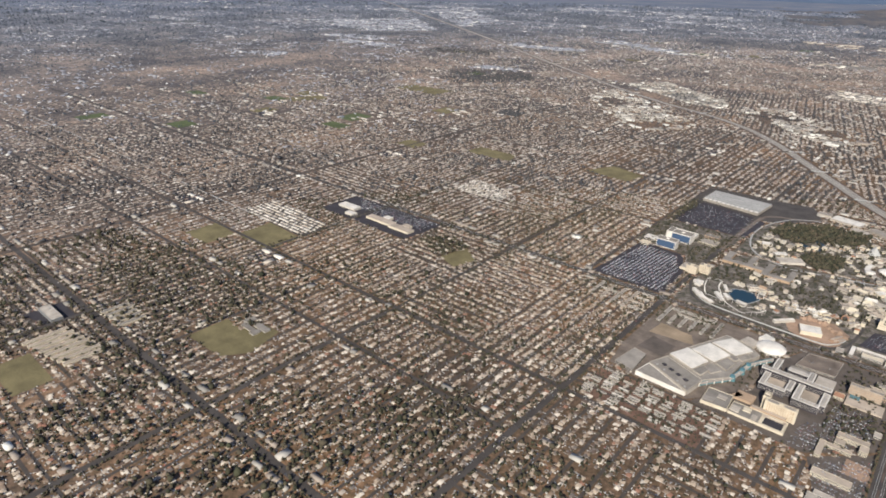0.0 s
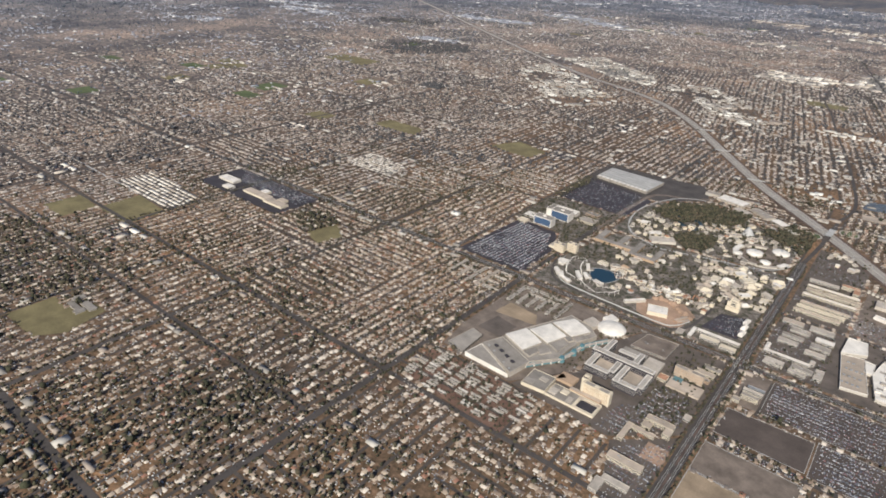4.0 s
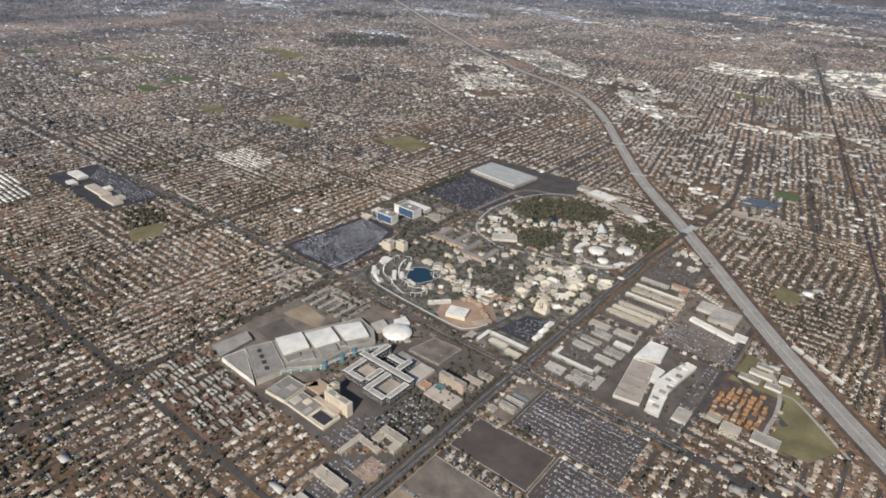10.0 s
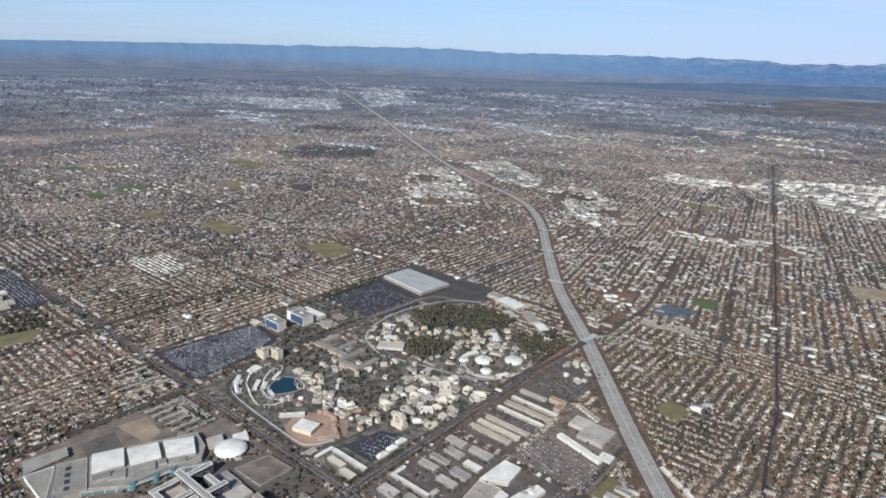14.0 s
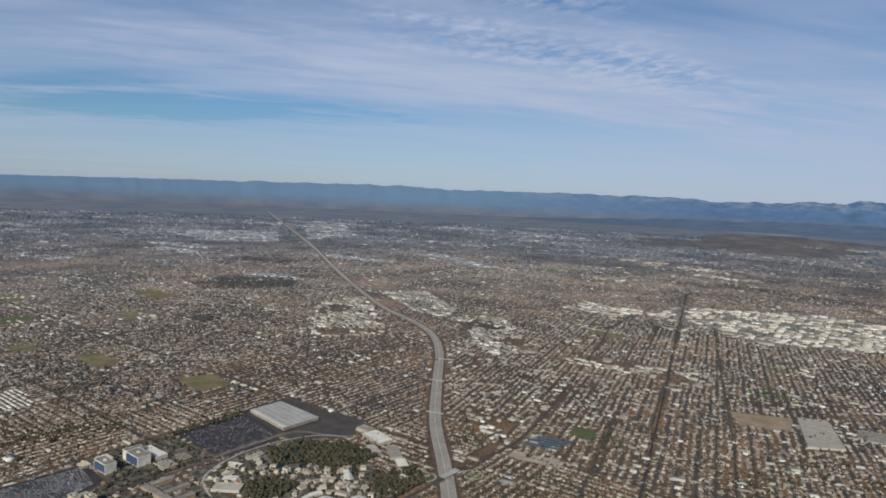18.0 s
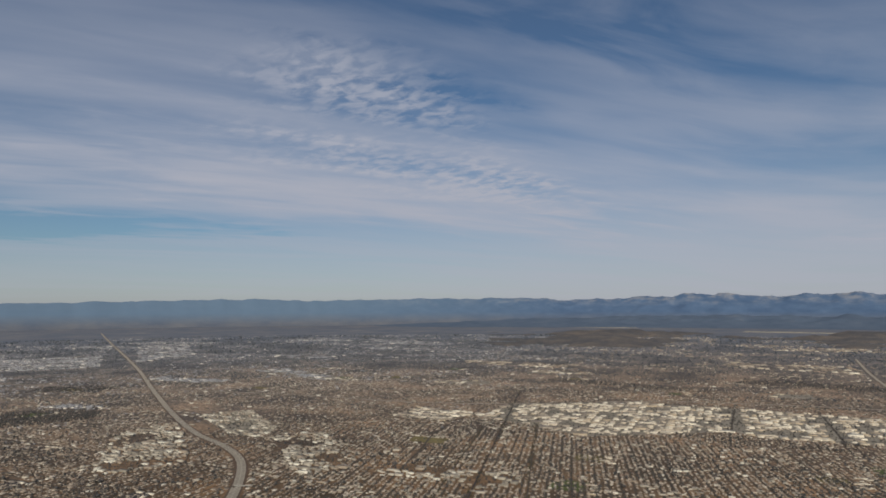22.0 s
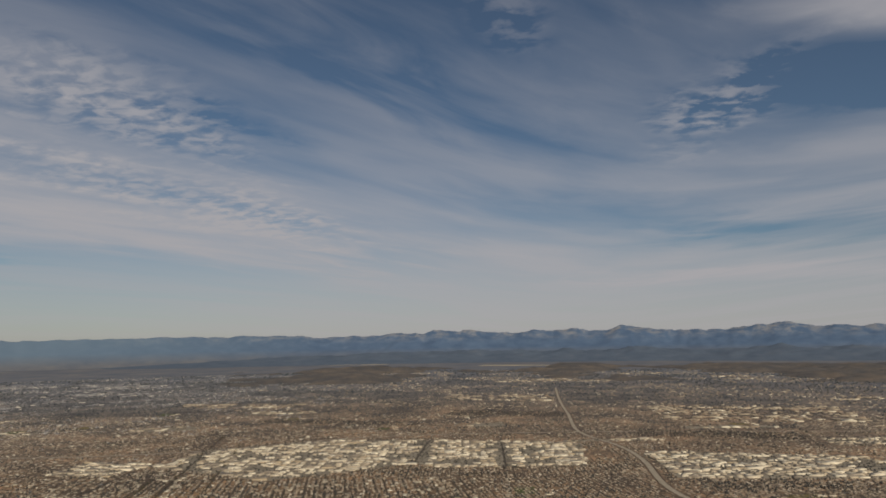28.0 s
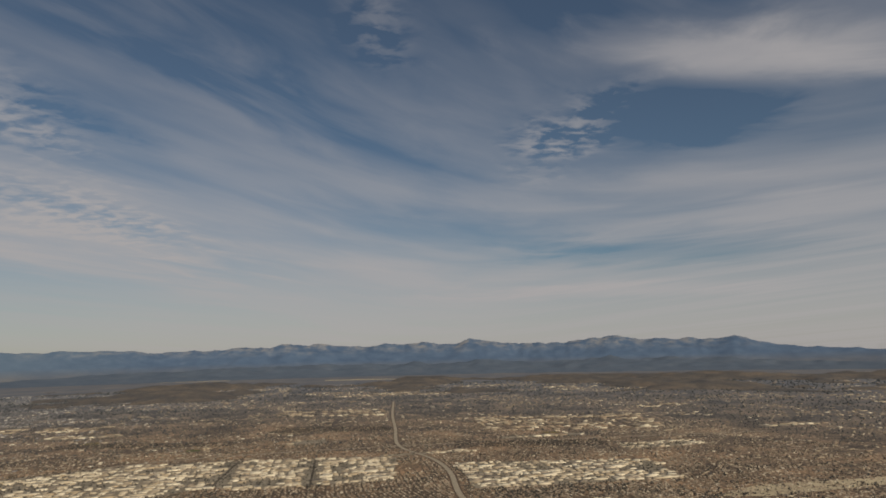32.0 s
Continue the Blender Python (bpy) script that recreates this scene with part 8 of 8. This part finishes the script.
def round_ride(x, y, rad, material, label):
    b = thing("round_ride", label, "fairground ride", "round rides", at=(x, y, 0))
    ring = lambda q, n=16: [(q * math.cos(math.tau * k / n), q * math.sin(math.tau * k / n)) for k in range(n)]
    part("platform", prism(ring(rad), -0.05, 0.15), M_KERB, b)
    part("post", prism(ring(0.12, 6), 0.1, 1.0), M_STEEL, b)
    part("canopy", prism(ring(rad * 0.85), 0.7, 1.15, taper=0.1), material, b)


for x, y, rad, mt, lab in ((-37.5, 252.5, 1.3, M_TILE, "round red-roofed fairground ride"), (-33, 262.4, 1.5, M_WHITE, "round white-roofed fairground ride"), (-28.5, 259.2, 1.2, M_TILE, "round red-roofed fairground ride"), (-22.5, 263.5, 1.3, M_CREAM, "round cream-roofed fairground ride"), (-14.6, 282, 1.6, M_WHITE, "round white-roofed fairground ride"), (-30.4, 345.6, 1.5, M_WHITE, "round white-roofed fairground ride"), (-24.6, 350, 1.3, M_TILE, "round red-roofed fairground ride")):
    round_ride(x, y, rad, mt, lab)
# orange loops of a small ride
lp = thing("looping_ride", "orange steel looping ride among trees", "fairground ride", at=(-15.5, 263, 0))
for s_ in range(3):
    bm = bmesh.new()
    ring_ = []
    for k in range(20):
        a = math.tau * k / 20
        ring_.append([bm.verts.new(((1.2 + d_) * math.cos(a), (s_ - 1) * 0.7, 1.3 + (1.2 + d_) * math.sin(a))) for d_ in (-0.07, 0.07)])
    for k in range(20):
        bm.faces.new((ring_[k][0], ring_[k][1], ring_[(k + 1) % 20][1], ring_[(k + 1) % 20][0]))
    part("loop", bm, M_TILE, lp)

# pale flood channel and a trailer park
solo("flood_channel", ribbon(smooth_line([(-196, 268), (-179, 272), (-168, 278.5), (-157, 290), (-153.2, 311)], 3), 1.3, 0.07), M_KERB, "pale concrete flood channel curving between houses", "channel")
for poly in TRAILERS:
    xs, ys = [p[0] for p in poly], [p[1] for p in poly]
    gx, gy = np.meshgrid(np.arange(min(xs), max(xs), 1.15), np.arange(min(ys), max(ys), 2.6))
    gx, gy = gx.ravel() + rng.normal(0, 0.06, gx.size), gy.ravel() + rng.normal(0, 0.1, gx.size)
    k = inside(poly, gx, gy) & (rng.random(gx.size) < 0.9)
    n = int(k.sum())
    blocks("trailers", gx[k], gy[k], np.full(n, 0.12), np.full(n, 0.62), rng.uniform(1.5, 2.0, n), np.full(n, 0.36), "pale trailer homes in close rows")
    solo("trailer_lanes", prism(ccw(poly), -0.05, 0.014), M_STREET, "paved lanes of a trailer park", "ground")

# single trees by the boulevard and the hotels
LIMB = [(0.0, 0.0, 0.62, 0.5), (0.24, 0.1, 0.52, 0.36), (-0.2, 0.16, 0.56, 0.38), (0.02, -0.25, 0.5, 0.36), (-0.14, -0.14, 0.78, 0.3), (0.16, 0.18, 0.8, 0.28)]


def tree(seed_, label):
    r_ = random.Random(seed_)
    b = thing("tree", label, "tree", "trees by the boulevard", at=(0, 0, -60))
    part("trunk", prism([(0.045 * math.cos(math.tau * k / 6), 0.045 * math.sin(math.tau * k / 6)) for k in range(6)], -0.05, 0.5, taper=0.5), M_BARK, b)
    bm = bmesh.new()
    for x, y, z, rad in LIMB:
        got = bmesh.ops.create_icosphere(bm, subdivisions=1, radius=rad * 0.55)["verts"]
        for v in got:
            v.co = v.co * r_.uniform(0.7, 1.25) + Vector((x + r_.uniform(-0.06, 0.06), y + r_.uniform(-0.06, 0.06), z))
    part("crown", bm, M_LEAF, b)
    return b


kinds = [tree(k, lab) for k, lab in enumerate(("dusty green street tree with an open crown", "dark green rounded street tree", "olive street tree with a ragged crown"))]
spots = [(HARBOR_X + s_ * 2.45, 152 + 3.1 * k + rnd.uniform(-0.6, 0.6)) for k in range(46) for s_ in (-1, 1)]
spots += [(-9 + rnd.uniform(-2, 14), 198 + rnd.uniform(-3, 5)) for _ in range(26)] + [(-36 + rnd.uniform(0, 5), 208 + rnd.uniform(-2, 20)) for _ in range(14)]
for x, y in spots:
    e = rnd.uniform(0.8, 1.5)
    copy_thing(rnd.choice(kinds), pose(x, y, 0, 0, 0, rnd.uniform(0, 360)) @ Matrix.Diagonal((e, e, e, 1)))
for b in kinds:
    for o_ in (*b.children_recursive, b):
        bpy.data.objects.remove(o_)

# kerbs round the open lots, lane lines on the avenues and the freeway
for poly, mat, name, label in PADS:
    if name == "vacant_lot" or mat is M_GRADED:
        solo("kerb", ribbon(ccw(poly), 0.26, 0.075, closed=True), M_KERB, "pale kerb and walk round an open lot", "kerb")
M_LINE = worn("worn_lane_paint", (0.42, 0.4, 0.36), 0.3, 2.0, 0.8)
M_TRACK = worn("dark_wheel_tracks", (0.215, 0.188, 0.16), 0.3, 0.8, 0.85)
for off in (-1.05, -0.55, 0.55, 1.05):
    solo("lane_line", ribbon([(HARBOR_X + off, 140), (HARBOR_X + off, 330)], 0.07, 0.072), M_LINE, "worn pale lane line on the boulevard", "road marking")
for off in (-0.95, -0.5, 0.5, 0.95):
    solo("lane_line", ribbon([(-240, KATELLA_Y + off), (62, KATELLA_Y + off)], 0.07, 0.08), M_LINE, "worn pale lane line on the avenue", "road marking")
for off in (-2.3, -1.55, -0.8, 0.8, 1.55, 2.3):
    pts = [Vector(p) for p in FREEWAY if -420 < p[0] < 260]
    line = []
    for i, p in enumerate(pts):
        d = (pts[min(len(pts) - 1, i + 1)] - pts[max(0, i - 1)]).normalized()
        line.append((p.x - d.y * off, p.y + d.x * off))
    solo("lane_track", ribbon(line, 0.3, 0.168), M_TRACK, "dark worn wheel tracks along a freeway lane", "road marking")

# pale crossings at the great junction
ln_ = thing("road_markings", "pale crossings at the junction of boulevard and avenue", "road markings", kind="structure")
for s_ in (-2.4, 2.4):
    part("crossing", box(HARBOR_X - 1.7, KATELLA_Y + s_ - 0.25, 0.066, HARBOR_X + 1.7, KATELLA_Y + s_ + 0.25, 0.072), M_KERB, ln_)
    part("crossing", box(HARBOR_X + s_ - 0.25, KATELLA_Y - 1.6, 0.068, HARBOR_X + s_ + 0.25, KATELLA_Y + 1.6, 0.074), M_KERB, ln_)
